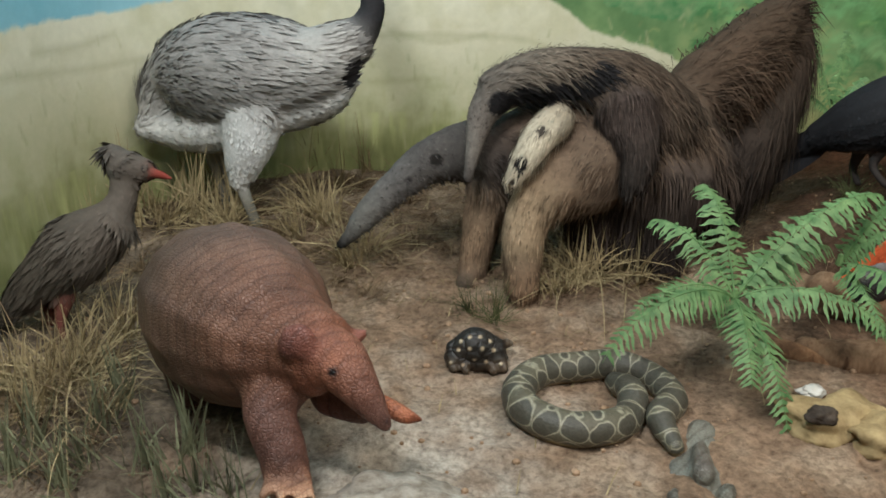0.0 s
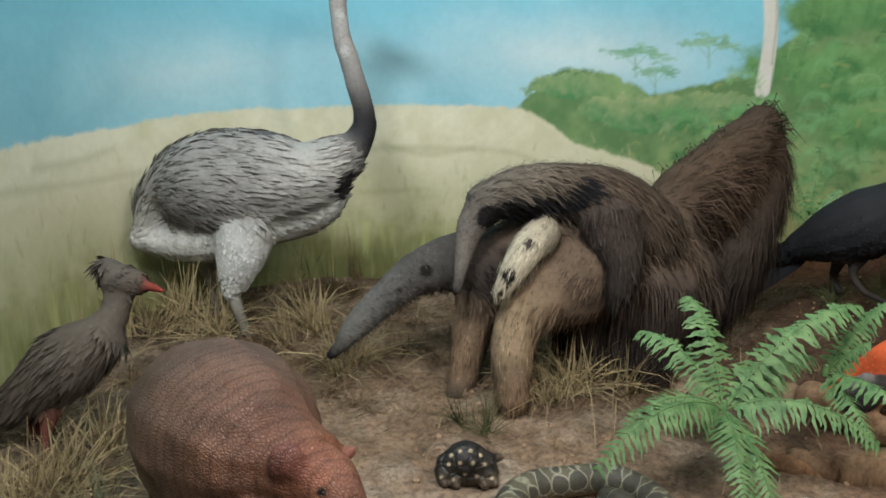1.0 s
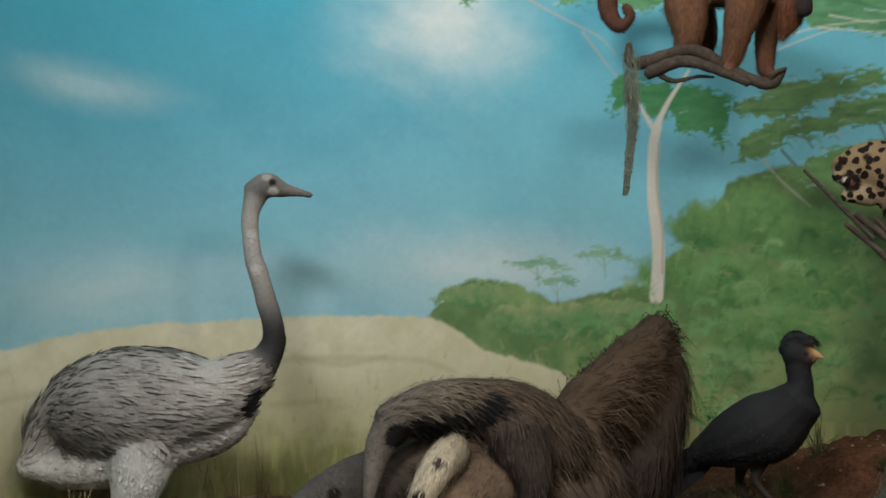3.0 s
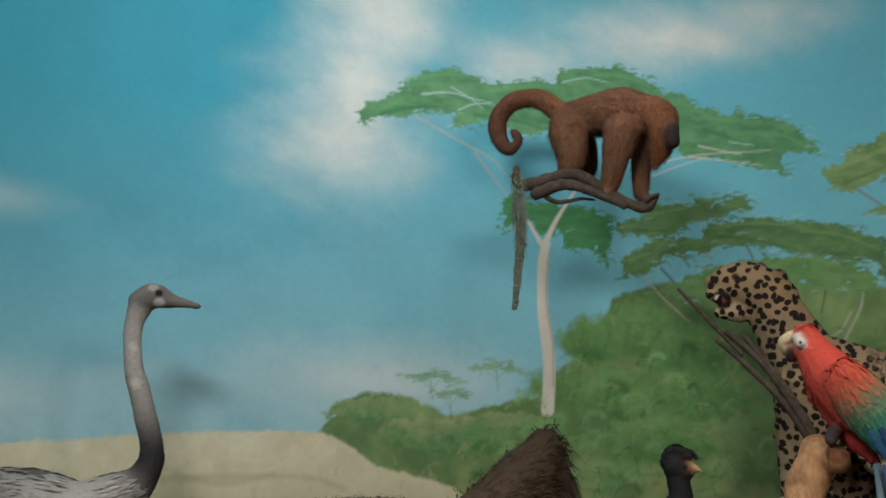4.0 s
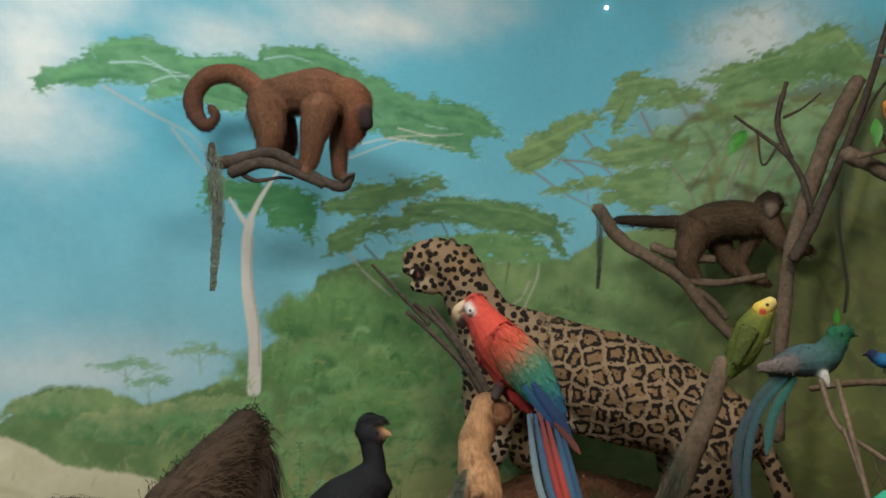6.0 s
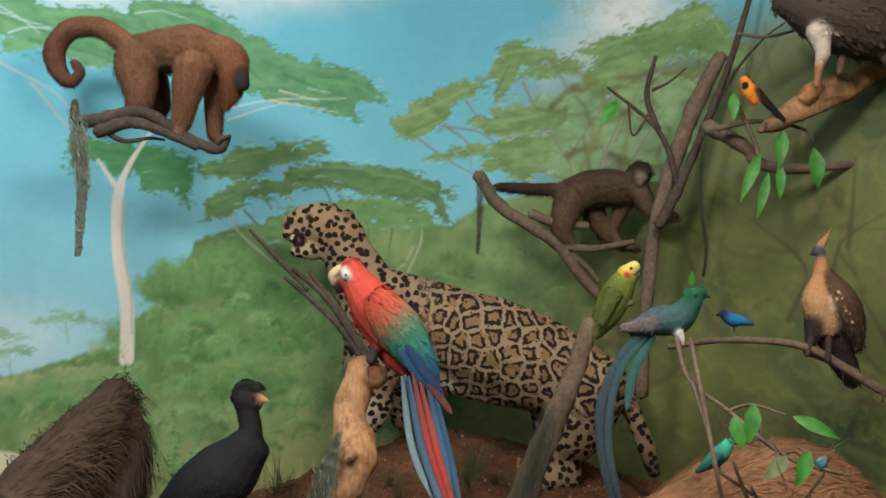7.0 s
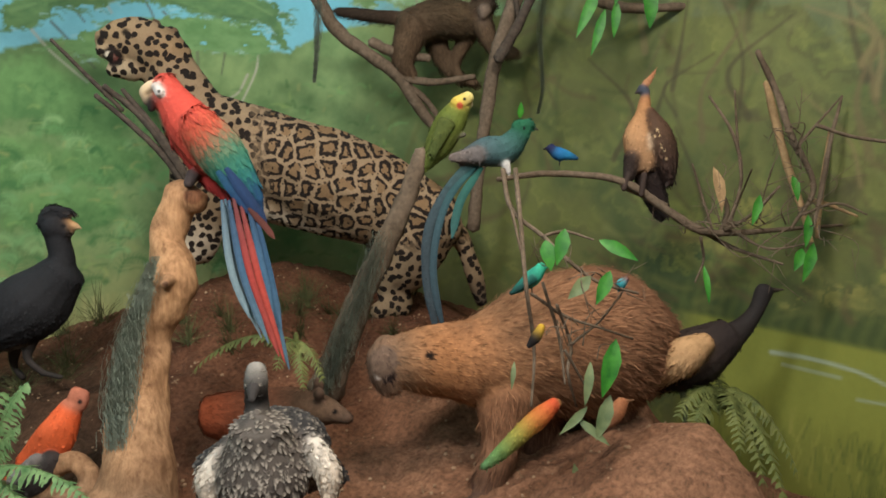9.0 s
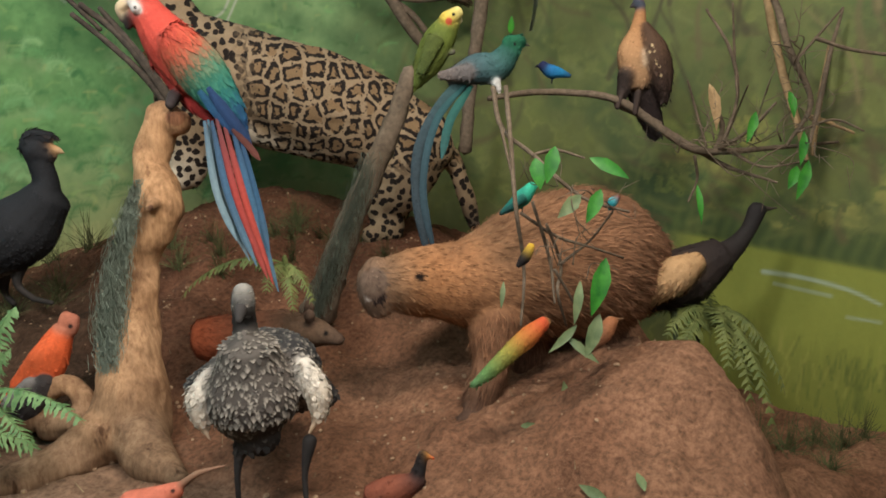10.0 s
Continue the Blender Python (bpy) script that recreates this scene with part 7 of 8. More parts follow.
def fern(name, material, base, tips, width, label, arch=0.10, pairs=26, seed=1):
    """A fern of bent fronds, each with two rows of toothed leaflets."""
    rng = random.Random(seed)
    top = bmesh.new()
    tube_rings(top, spline([(*base, 0.012), (base[0], base[1], base[2] + 0.03, 0.006)], 3), 7)
    crown = tagged(part(name, top, material), label, "fern")
    for tip in tips:
        bm = bmesh.new()
        a, b = Vector(base), Vector(tip)
        reach_ = (b - a).length
        bow = arch * reach_ * rng.uniform(0.8, 1.3)
        line = [a.lerp(b, t ** 1.12) + Vector((0, 0, bow * (4 * t * (1 - t) + 0.8 * t ** 2 * (1 - t) ** 0.5))) for t in [k / pairs for k in range(pairs + 1)]]
        tube_rings(bm, np.array([(*p, 0.0035 * (1 - 0.8 * k / pairs)) for k, p in enumerate(line)]), 5)
        for k in range(3, pairs):
            t = k / pairs
            d = (line[k + 1] - line[k - 1]).normalized()
            side = d.cross(Vector((0.1, -0.35, 1))).normalized()
            for s in (-1, 1):
                ln = width * (1.15 - t) ** 0.6 * min(1, t * 5) * rng.uniform(0.85, 1.1)
                leg = side * s * ln + d * ln * rng.uniform(0.1, 0.5) + Vector((0, 0, -ln * rng.uniform(0.1, 0.6)))
                thick = reach_ / pairs * 0.62
                prev = None
                for j in range(6):
                    f = j / 5
                    p = line[k] + leg * f + Vector((0, 0, -0.25 * ln * f * f)) + d * ln * 0.05 * math.sin(j * 2.1 + k)
                    w = thick * (1 - f * 0.55) * (1.0 if j % 2 else 0.66) * (0.15 if j == 5 else 1)
                    pair = [bm.verts.new(p + d * w), bm.verts.new(p - d * w)]
                    if prev:
                        bm.faces.new((prev[0], pair[0], pair[1], prev[1]))
                    prev = pair
        part("frond", bm, material, crown)
    return crown


def tuft(material, blades, high, spread, seed, width=0.005, label="tuft of dry straw-coloured grass", lean=(0, 0)):
    rng = random.Random(seed)
    bm = bmesh.new()
    for _ in range(blades):
        a, r = rng.uniform(0, 6.283), abs(rng.gauss(0, spread))
        root = (rng.gauss(0, 0.02), rng.gauss(0, 0.02), -0.01)
        h = high * rng.uniform(0.4, 1.1)
        blade(bm, root, (math.cos(a) * r + lean[0] * h, math.sin(a) * r + lean[1] * h, max(h - r * 0.7, 0.02)), rng.uniform(0.0, 0.25) * r, width * rng.uniform(0.5, 1.2))
    return tagged(part("grass_tuft", bm, material), label, "grass", "grass tufts")


def hanging_moss(line, wide, strands, seed, label, thick=1.0):
    """Thin threads that hang down in a matted skein."""
    rng = random.Random(seed)
    bm = bmesh.new()
    pts = spline(line, 8)
    for _ in range(strands):
        k = rng.randrange(len(pts) - 3)
        n = rng.randint(5, 14)
        off = Vector((rng.gauss(0, wide), rng.gauss(0, wide), 0))
        prev = None
        w = rng.uniform(0.0006, 0.0016) * thick
        for p in pts[k:k + n]:
            q = Vector(p[:3]) + off * (p[3]) + Vector((rng.gauss(0, 0.004), rng.gauss(0, 0.004), 0))
            pair = [bm.verts.new(q + Vector((w, w * 0.4, 0))), bm.verts.new(q - Vector((w, w * 0.4, 0)))]
            if prev:
                bm.faces.new((prev[0], prev[1], pair[1], pair[0]))
            prev = pair
    return tagged(part("hanging_moss", bm, MOSS), label, "moss")


def on_ground(x, y):
    return float(height(np.array(x), np.array(y)))


def rock(name, centre, size, seed, material, label):
    bm = bmesh.new()
    bmesh.ops.create_icosphere(bm, subdivisions=4, radius=1)
    for v in bm.verts:
        p = v.co.copy()
        k = 1 + 0.38 * noise.fractal(p * 1.3 + Vector((seed, 0, 0)), 1, 2, 4) + 0.12 * abs(noise.noise(p * 5 + Vector((0, seed, 0))))
        v.co = Vector((p.x * size[0], p.y * size[1], p.z * size[2])) * k
    ob = smooth(part(name, bm, material))
    ob.location = centre
    return tagged(ob, label, "rock")


def sprigs(parent, material, start, end, count, length, seed, radius=0.003):
    """Fine forked twigs along a stretch of branch."""
    rng = random.Random(seed)
    a, b = Vector(start), Vector(end)
    for _ in range(count):
        p = a.lerp(b, rng.random())
        way = Vector((rng.gauss(0, 1), rng.gauss(0, 0.6), rng.gauss(0, 0.8))).normalized()
        ln = length * rng.uniform(0.4, 1.2)
        r = radius * rng.uniform(0.6, 1.1)
        bend_ = Vector((rng.gauss(0, 0.2), rng.gauss(0, 0.2), rng.gauss(0, 0.25))) * ln
        rows = [(*p, r), (*(p + way * ln * 0.5 + bend_), r * 0.7), (*(p + way * ln), r * 0.35)]
        bm = bmesh.new()
        tube_rings(bm, spline(rows, 5), 5)
        for _ in range(2):
            q = p.lerp(p + way * ln, rng.uniform(0.4, 0.9)) + bend_ * 0.6
            w2 = (way + Vector((rng.gauss(0, 0.8), rng.gauss(0, 0.5), rng.gauss(0, 0.8)))).normalized()
            tube_rings(bm, spline([(*q, r * 0.6), (*(q + w2 * ln * 0.4), r * 0.25)], 4), 4)
        smooth(part("twig", bm, material, parent))
DARKGRASS = plain("dark_olive_grass", lin(58, 64, 40), lin(98, 98, 62), 25.0, 0.85, 0.2, 0.15)
PALE = plain("pale_stone", lin(170, 168, 160), lin(205, 202, 194), 20.0, 0.6)
ASH = plain("ashen_stone", lin(122, 110, 96), lin(192, 184, 172), 26.0, 0.9, 0.7, 0.2, 0.012)

# ---- branches ----
perch = limb("perch_branch", DARKBARK, (1.178, 3.06, 2.007, 0.0124), (1.194, 3.063, 1.926, 0.0247), (1.314, 3.032, 1.95, 0.0274), (1.429, 2.982, 1.967, 0.0249), (1.56, 2.916, 1.869, 0.0247), (1.678, 2.851, 1.812, 0.0221), (1.71, 2.81, 1.862, 0.0122), label="dark bare branch fixed to the painted wall", category="branch")
limb("twig", DARKBARK, (1.252, 3.044, 1.883, 0.0272), (1.362, 2.95, 1.915, 0.0244), (1.468, 2.889, 1.873, 0.0194), (1.586, 2.846, 1.812, 0.0146), parent=perch)
limb("twig", DARKBARK, (1.263, 3.037, 1.9, 0.0124), (1.344, 3.009, 1.849, 0.0099), (1.435, 2.969, 1.86, 0.0074), (1.492, 2.946, 1.854, 0.0049), parent=perch)
limb("twig", DARKBARK, (1.687, 2.868, 1.815, 0.0148), (1.675, 2.816, 1.846, 0.0097), (1.708, 2.789, 1.863, 0.0073), parent=perch)
hanging_moss([(1.175, 3.043, 1.983, 2.9509), (1.185, 3.052, 1.861, 3.1968), (1.198, 3.066, 1.69, 2.705), (1.192, 3.085, 1.543, 1.7214), (1.182, 3.107, 1.384, 0.7377)], 0.0042, 520, 3, "long grey-green hanging moss on the branch")
mb = limb("bare_branch", BARK, (2.938, 2.596, 1.736, 0.0326), (3.015, 2.535, 1.578, 0.0326), (3.137, 2.433, 1.457, 0.0303), (3.232, 2.354, 1.366, 0.0303), (3.325, 2.279, 1.196, 0.0279), (3.43, 2.194, 1.034, 0.0256), label="grey bare branch fixed to the painted wall", category="branch")
limb("twig", BARK, (3.134, 2.433, 1.526, 0.0256), (3.234, 2.349, 1.471, 0.0256), (3.351, 2.247, 1.45, 0.0209), parent=mb)
limb("twig", BARK, (3.242, 2.345, 1.354, 0.0209), (3.339, 2.209, 1.334, 0.0184), (3.475, 2.063, 1.358, 0.0138), parent=mb)
limb("twig", BARK, (3.263, 2.328, 1.328, 0.0186), (3.337, 2.266, 1.252, 0.0163), (3.389, 2.224, 1.164, 0.0139), parent=mb)
hanging_moss([(2.914, 2.551, 1.724, 2.5209), (2.912, 2.557, 1.612, 2.2408), (2.905, 2.567, 1.472, 1.4005), (2.897, 2.58, 1.333, 0.5602)], 0.004, 160, 5, "thin grey hanging moss under the branch")
ub = limb("upright_branch", BARK, (3.592, 1.613, 2.197, 0.0314), (3.487, 1.714, 1.936, 0.0393), (3.403, 1.797, 1.653, 0.0367), (3.349, 1.852, 1.421, 0.034), (3.326, 1.88, 1.213, 0.0314), (3.306, 1.906, 0.978, 0.0288), (3.286, 1.935, 0.639, 0.0314), label="tall grey forked dead branch", category="branch")
limb("twig", DARKBARK, (3.612, 1.454, 2.464, 0.0127), (3.53, 1.537, 2.138, 0.0153), (3.434, 1.631, 1.839, 0.0178), (3.343, 1.72, 1.577, 0.0229), (3.273, 1.786, 1.416, 0.0255), parent=ub)
limb("twig", DARKBARK, (3.387, 1.747, 1.594, 0.0129), (3.351, 1.771, 1.777, 0.0129), (3.295, 1.816, 1.897, 0.0103), (3.151, 1.935, 2.061, 0.0052), parent=ub)
limb("twig", DARKBARK, (3.324, 1.793, 1.857, 0.0129), (3.287, 1.819, 2.014, 0.0129), (3.32, 1.784, 2.192, 0.0103), parent=ub)
limb("twig", DARKBARK, (3.296, 1.814, 1.936, 0.0077), (3.235, 1.87, 1.836, 0.0052), (3.222, 1.876, 1.992, 0.0052), parent=ub)
limb("twig", DARKBARK, (3.307, 1.801, 2.038, 0.0077), (3.366, 1.748, 2.073, 0.0052), (3.426, 1.694, 2.134, 0.0039), parent=ub)
limb("twig", DARKBARK, (3.444, 1.622, 1.851, 0.0076), (3.544, 1.527, 2.087, 0.0064), (3.643, 1.436, 2.233, 0.0051), (3.721, 1.365, 2.305, 0.0038), parent=ub)
leaf(ub, LEAF, (3.142, 1.88, 1.984), (3.066, 1.923, 1.87), 0.0662)
hanging_moss([(3.436, 1.625, 1.966, 2.5464), (3.429, 1.638, 1.763, 2.2917), (3.419, 1.655, 1.534, 1.7825), (3.434, 1.65, 1.304, 1.0186), (3.422, 1.665, 1.178, 0.5093)], 0.004, 260, 7, "grey hanging moss on the dead branch")
sb = limb("side_branch", BARK, (3.261, 1.517, 1.824, 0.0336), (3.386, 1.412, 1.721, 0.0288), (3.43, 1.376, 1.651, 0.0264), (3.566, 1.259, 1.619, 0.0216), (3.784, 1.069, 1.639, 0.0168), label="grey bare side branch with green leaves", category="branch")
limb("twig", BARK, (3.204, 1.435, 1.791, 0.0116), (3.328, 1.327, 1.814, 0.0093), (3.468, 1.206, 1.775, 0.007), (3.502, 1.178, 1.722, 0.0047), parent=sb)
limb("twig", BARK, (3.259, 1.383, 1.9, 0.0093), (3.318, 1.338, 1.733, 0.0093), (3.334, 1.328, 1.639, 0.0093), parent=sb)
limb("twig", BARK, (3.273, 1.362, 2.178, 0.007), (3.369, 1.278, 2.161, 0.007), (3.511, 1.154, 2.198, 0.0047), parent=sb)
leaf(sb, LEAF, (3.357, 1.236, 1.771), (3.323, 1.246, 1.605), 0.055)
leaf(sb, LEAF, (3.286, 1.301, 1.679), (3.203, 1.354, 1.48), 0.0504)
leaf(sb, LEAF, (3.311, 1.283, 1.597), (3.254, 1.313, 1.409), 0.0413)
leaf(sb, LEAF, (3.346, 1.251, 1.63), (3.324, 1.249, 1.479), 0.0413)
leaf(sb, LEAF, (3.451, 1.158, 1.687), (3.441, 1.146, 1.518), 0.0642)
leaf(sb, LEAF, (3.209, 1.36, 1.924), (3.188, 1.355, 1.806), 0.0458)
leaf(sb, LEAF, (3.444, 1.141, 2.311), (3.449, 1.114, 2.223), 0.0504)
leaf(sb, LEAF, (3.513, 1.083, 2.284), (3.477, 1.091, 2.187), 0.0413)
lb = limb("long_branch", BARK, (2.769, 1.437, 0.936, 0.0101), (2.879, 1.306, 0.956, 0.0117), (3.012, 1.137, 0.945, 0.0134), (3.087, 1.032, 0.906, 0.0151), (3.154, 0.923, 0.816, 0.0168), (3.224, 0.814, 0.739, 0.0168), (3.303, 0.713, 0.729, 0.0117), (3.439, 0.547, 0.742, 0.0083), (3.562, 0.397, 0.755, 0.0050), label="long thin bare branch with a few leaves", category="branch")
limb("twig", BARK, (3.157, 0.924, 0.831, 0.0117), (3.097, 1.084, 0.903, 0.0102), parent=lb)
limb("twig", BARK, (3.224, 0.814, 0.739, 0.0101), (3.335, 0.72, 0.663, 0.0085), (3.234, 0.514, 0.641, 0.0048), parent=lb)
limb("twig", BARK, (3.22, 0.812, 0.714, 0.0067), (3.254, 0.809, 0.621, 0.0051), (3.182, 0.811, 0.545, 0.0034), parent=lb)
limb("twig", BARK, (3.277, 0.747, 0.734, 0.0083), (3.23, 0.632, 0.813, 0.0064), (3.267, 0.551, 0.917, 0.0048), parent=lb)
limb("twig", BARK, (3.271, 0.504, 0.767, 0.0063), (3.386, 0.466, 0.912, 0.0097), (3.318, 0.538, 1.097, 0.0126), (3.351, 0.605, 1.248, 0.0129), (3.286, 0.664, 1.397, 0.0095), parent=lb)
limb("twig", BARK, (3.323, 0.441, 0.776, 0.0063), (3.406, 0.442, 0.912, 0.0097), (3.404, 0.425, 1.075, 0.0079), (3.497, 0.419, 1.235, 0.0048), parent=lb)
limb("twig", BARK, (3.252, 0.781, 0.745, 0.0050), (3.284, 0.844, 0.879, 0.0051), (3.24, 0.865, 0.989, 0.0034), parent=lb)
limb("twig", BARK, (3.325, 0.518, 1.056, 0.0063), (3.433, 0.474, 1.145, 0.0048), (3.453, 0.41, 1.235, 0.0032), parent=lb)
limb("twig", BARK, (3.304, 0.477, 0.816, 0.0048), (3.429, 0.395, 0.85, 0.0048), (3.449, 0.295, 0.814, 0.0032), parent=lb)
limb("twig", BARK, (3.303, 0.713, 0.729, 0.0067), (3.251, 0.571, 0.69, 0.0048), (3.314, 0.435, 0.716, 0.0032), parent=lb)
limb("twig", BARK, (3.293, 0.732, 0.755, 0.0050), (3.376, 0.723, 0.856, 0.0034), (3.212, 0.636, 0.978, 0.0032), parent=lb)
limb("twig", BARK, (3.27, 0.755, 0.734, 0.0083), (3.339, 0.757, 0.813, 0.0102), (3.287, 0.786, 0.914, 0.0083), parent=lb)
limb("twig", BARK, (3.284, 0.739, 0.738, 0.0067), (3.388, 0.726, 0.92, 0.0068), (3.353, 0.754, 1.093, 0.0067), (3.357, 0.856, 1.242, 0.0051), parent=lb)
limb("twig", BARK, (3.347, 0.713, 0.924, 0.0050), (3.403, 0.756, 1.091, 0.0051), (3.38, 0.768, 1.262, 0.0034), parent=lb)
limb("twig", BARK, (3.173, 0.421, 1.136, 0.0074), (3.234, 0.337, 1.101, 0.0059), (3.302, 0.246, 1.082, 0.0059), (3.348, 0.187, 1.077, 0.0059), label="bare twig reaching in from the side", category="branch")
PALEBARK = plain("pale_bark", lin(132, 108, 78), lin(168, 140, 102), 45.0, 0.9, 0.5, 0.15, 0.005)
limb("standing_stick", PALEBARK, (3.455, 0.676, 1.29, 0.014), (3.43, 0.583, 1.009, 0.016), (3.424, 0.516, 0.839, 0.013), (3.415, 0.465, 0.698, 0.008), label="pale brown dead stick standing by the wall", category="branch")
limb("standing_stick", PALEBARK, (3.56, 0.464, 1.106, 0.006), (3.498, 0.462, 0.927, 0.010), (3.432, 0.452, 0.718, 0.008), label="thin pale dead stick standing by the wall", category="branch")
limb("standing_stick", PALEBARK, (3.448, 0.495, 0.858, 0.009), (3.488, 0.435, 0.837, 0.008), (3.545, 0.344, 0.793, 0.005), label="short pale dead stick caught in the branch", category="branch")
bm = bmesh.new()
leaf_shape(bm, (3.255, 0.789, 0.978), (3.233, 0.742, 0.81), 0.045, curl=0.12)
part("dry_leaf", bm, PALEBARK, lb, "curled brown dry leaf").matrix_parent_inverse = lb.matrix_world.inverted()
leaf(lb, LEAF, (3.269, 0.512, 0.959), (3.247, 0.481, 0.866), 0.0321)
leaf(lb, LEAF, (3.255, 0.457, 0.702), (3.203, 0.467, 0.627), 0.0442)
leaf(lb, LEAF, (3.282, 0.428, 0.721), (3.216, 0.44, 0.588), 0.0442)
leaf(lb, LEAF, (3.188, 0.594, 0.891), (3.133, 0.6, 0.785), 0.0361)
leaf(lb, LEAF, (3.284, 0.454, 0.82), (3.24, 0.444, 0.705), 0.0361)
leaf(lb, LEAF, (3.027, 0.725, 0.646), (3.0, 0.689, 0.512), 0.0241)
sprigs(lb, BARK, (3.108, 0.858, 0.788), (3.338, 0.407, 0.777), 30, 0.24, 5)
sprigs(lb, BARK, (3.312, 0.563, 1.217), (3.312, 0.439, 0.777), 14, 0.18, 6)
ts = limb("thin_stick", BARK, (2.538, 1.255, 0.996, 0.0087), (2.413, 1.135, 0.882, 0.0082), (2.293, 0.945, 0.827, 0.0067), (2.247, 0.823, 0.768, 0.0064), (2.262, 0.741, 0.719, 0.0047), (2.354, 0.664, 0.68, 0.004), label="thin twisted twig with green leaves and small birds", category="branch")
limb("twig", BARK, (2.498, 1.177, 1.002, 0.0084), (2.307, 1.03, 0.848, 0.0077), (2.134, 0.901, 0.721, 0.0063), (2.18, 0.899, 0.513, 0.0049), (2.095, 0.853, 0.378, 0.0039), parent=ts)
limb("twig", BARK, (2.284, 0.94, 0.828, 0.005), (2.389, 0.924, 0.83, 0.0052), (2.376, 0.821, 0.816, 0.0033), parent=ts)
limb("twig", BARK, (2.14, 0.886, 0.689, 0.0047), (2.25, 0.839, 0.608, 0.0049), (2.245, 0.728, 0.594, 0.0032), (2.363, 0.68, 0.542, 0.0033), parent=ts)
limb("twig", BARK, (2.18, 0.827, 0.658, 0.0047), (2.248, 0.818, 0.528, 0.0049), (2.172, 0.783, 0.471, 0.0047), (2.233, 0.787, 0.351, 0.0033), parent=ts)
limb("twig", BARK, (2.189, 0.785, 0.548, 0.0047), (2.308, 0.761, 0.591, 0.0033), (2.297, 0.688, 0.687, 0.0032), parent=ts)
limb("twig", BARK, (2.164, 0.864, 0.72, 0.0047), (2.23, 0.845, 0.544, 0.0049), (2.163, 0.786, 0.44, 0.0032), parent=ts)
limb("twig", BARK, (2.176, 0.796, 0.533, 0.0047), (2.26, 0.767, 0.399, 0.0033), parent=ts)
limb("twig", BARK, (2.238, 1.019, 0.908, 0.005), (2.197, 0.942, 0.737, 0.0033), parent=ts)
leaf(ts, LEAF, (2.143, 0.844, 0.845), (2.124, 0.814, 0.765), 0.0463)
leaf(ts, LEAF, (2.181, 0.805, 0.875), (2.135, 0.803, 0.78), 0.0432)
leaf(ts, LEAF, (2.234, 0.73, 0.843), (2.275, 0.632, 0.79), 0.037)
leaf(ts, LEAF, (2.242, 0.697, 0.76), (2.187, 0.709, 0.674), 0.0401)
leaf(ts, DULLLEAF, (2.206, 0.738, 0.745), (2.141, 0.77, 0.69), 0.0401)
leaf(ts, LEAF, (2.225, 0.666, 0.577), (2.161, 0.671, 0.426), 0.0524)
leaf(ts, DULLLEAF, (2.173, 0.714, 0.517), (2.129, 0.705, 0.403), 0.0278)
leaf(ts, DULLLEAF, (2.151, 0.708, 0.396), (2.075, 0.751, 0.329), 0.0247)
leaf(ts, DULLLEAF, (2.127, 0.729, 0.366), (2.157, 0.64, 0.297), 0.0247)
leaf(ts, DULLLEAF, (2.194, 0.663, 0.426), (2.135, 0.671, 0.313), 0.0432)
leaf(ts, DULLLEAF, (2.043, 0.877, 0.519), (2.011, 0.864, 0.45), 0.0154)
leaf(ts, LEAF, (2.556, 1.199, 1.167), (2.55, 1.191, 1.223), 0.0227)
sprigs(ts, BARK, (2.205, 0.891, 0.824), (2.307, 0.676, 0.687), 14, 0.14, 7, 0.0024)
sprigs(ts, BARK, (2.195, 0.845, 0.619), (2.231, 0.718, 0.501), 10, 0.12, 8, 0.0022)
dt = limb("dead_trunk", BARK, (2.529, 1.606, 1.05, 0.0274), (2.472, 1.648, 0.862, 0.038), (2.409, 1.699, 0.696, 0.0443), (2.338, 1.757, 0.51, 0.0485), (2.278, 1.801, 0.322, 0.057), (2.221, 1.847, 0.156, 0.0717), label="leaning grey dead trunk hung with moss", category="branch")
hanging_moss([(2.353, 1.65, 0.772, 3.0775), (2.306, 1.684, 0.61, 3.693), (2.252, 1.725, 0.449, 4.1033), (2.207, 1.759, 0.307, 4.1033), (2.17, 1.786, 0.185, 3.0775)], 0.006, 700, 9, "grey moss hanging over the dead trunk", 0.8)
hanging_moss([(1.571, 1.842, 0.776, 1.0), (1.518, 1.843, 0.656, 2.2), (1.467, 1.847, 0.521, 3.0), (1.426, 1.836, 0.380, 3.2), (1.390, 1.807, 0.246, 2.4)], 0.006, 1300, 13, "grey-green moss matted over the driftwood stump", 0.7)
limb("leaning_stick", DARKBARK, (1.814, 2.573, 1.264, 0.0087), (1.893, 2.472, 1.151, 0.0109), (1.964, 2.38, 1.028, 0.0131), (2.012, 2.311, 0.895, 0.0131), label="dark bare stick leaning against the mound", category="branch")
limb("leaning_stick", DARKBARK, (1.838, 2.55, 1.296, 0.0109), (1.917, 2.449, 1.183, 0.0131), (1.991, 2.347, 1.005, 0.0153), (2.025, 2.294, 0.873, 0.0153), label="dark bare stick leaning against the mound", category="branch")
limb("leaning_stick", DARKBARK, (1.881, 2.501, 1.283, 0.0087), (1.956, 2.398, 1.116, 0.0131), (2.016, 2.312, 0.939, 0.0153), label="dark bare stick leaning against the mound", category="branch")
limb("leaning_stick", DARKBARK, (1.727, 2.692, 1.464, 0.0065), (1.823, 2.566, 1.296, 0.0087), (1.875, 2.498, 1.207, 0.0087), label="dark bare stick leaning against the mound", category="branch")

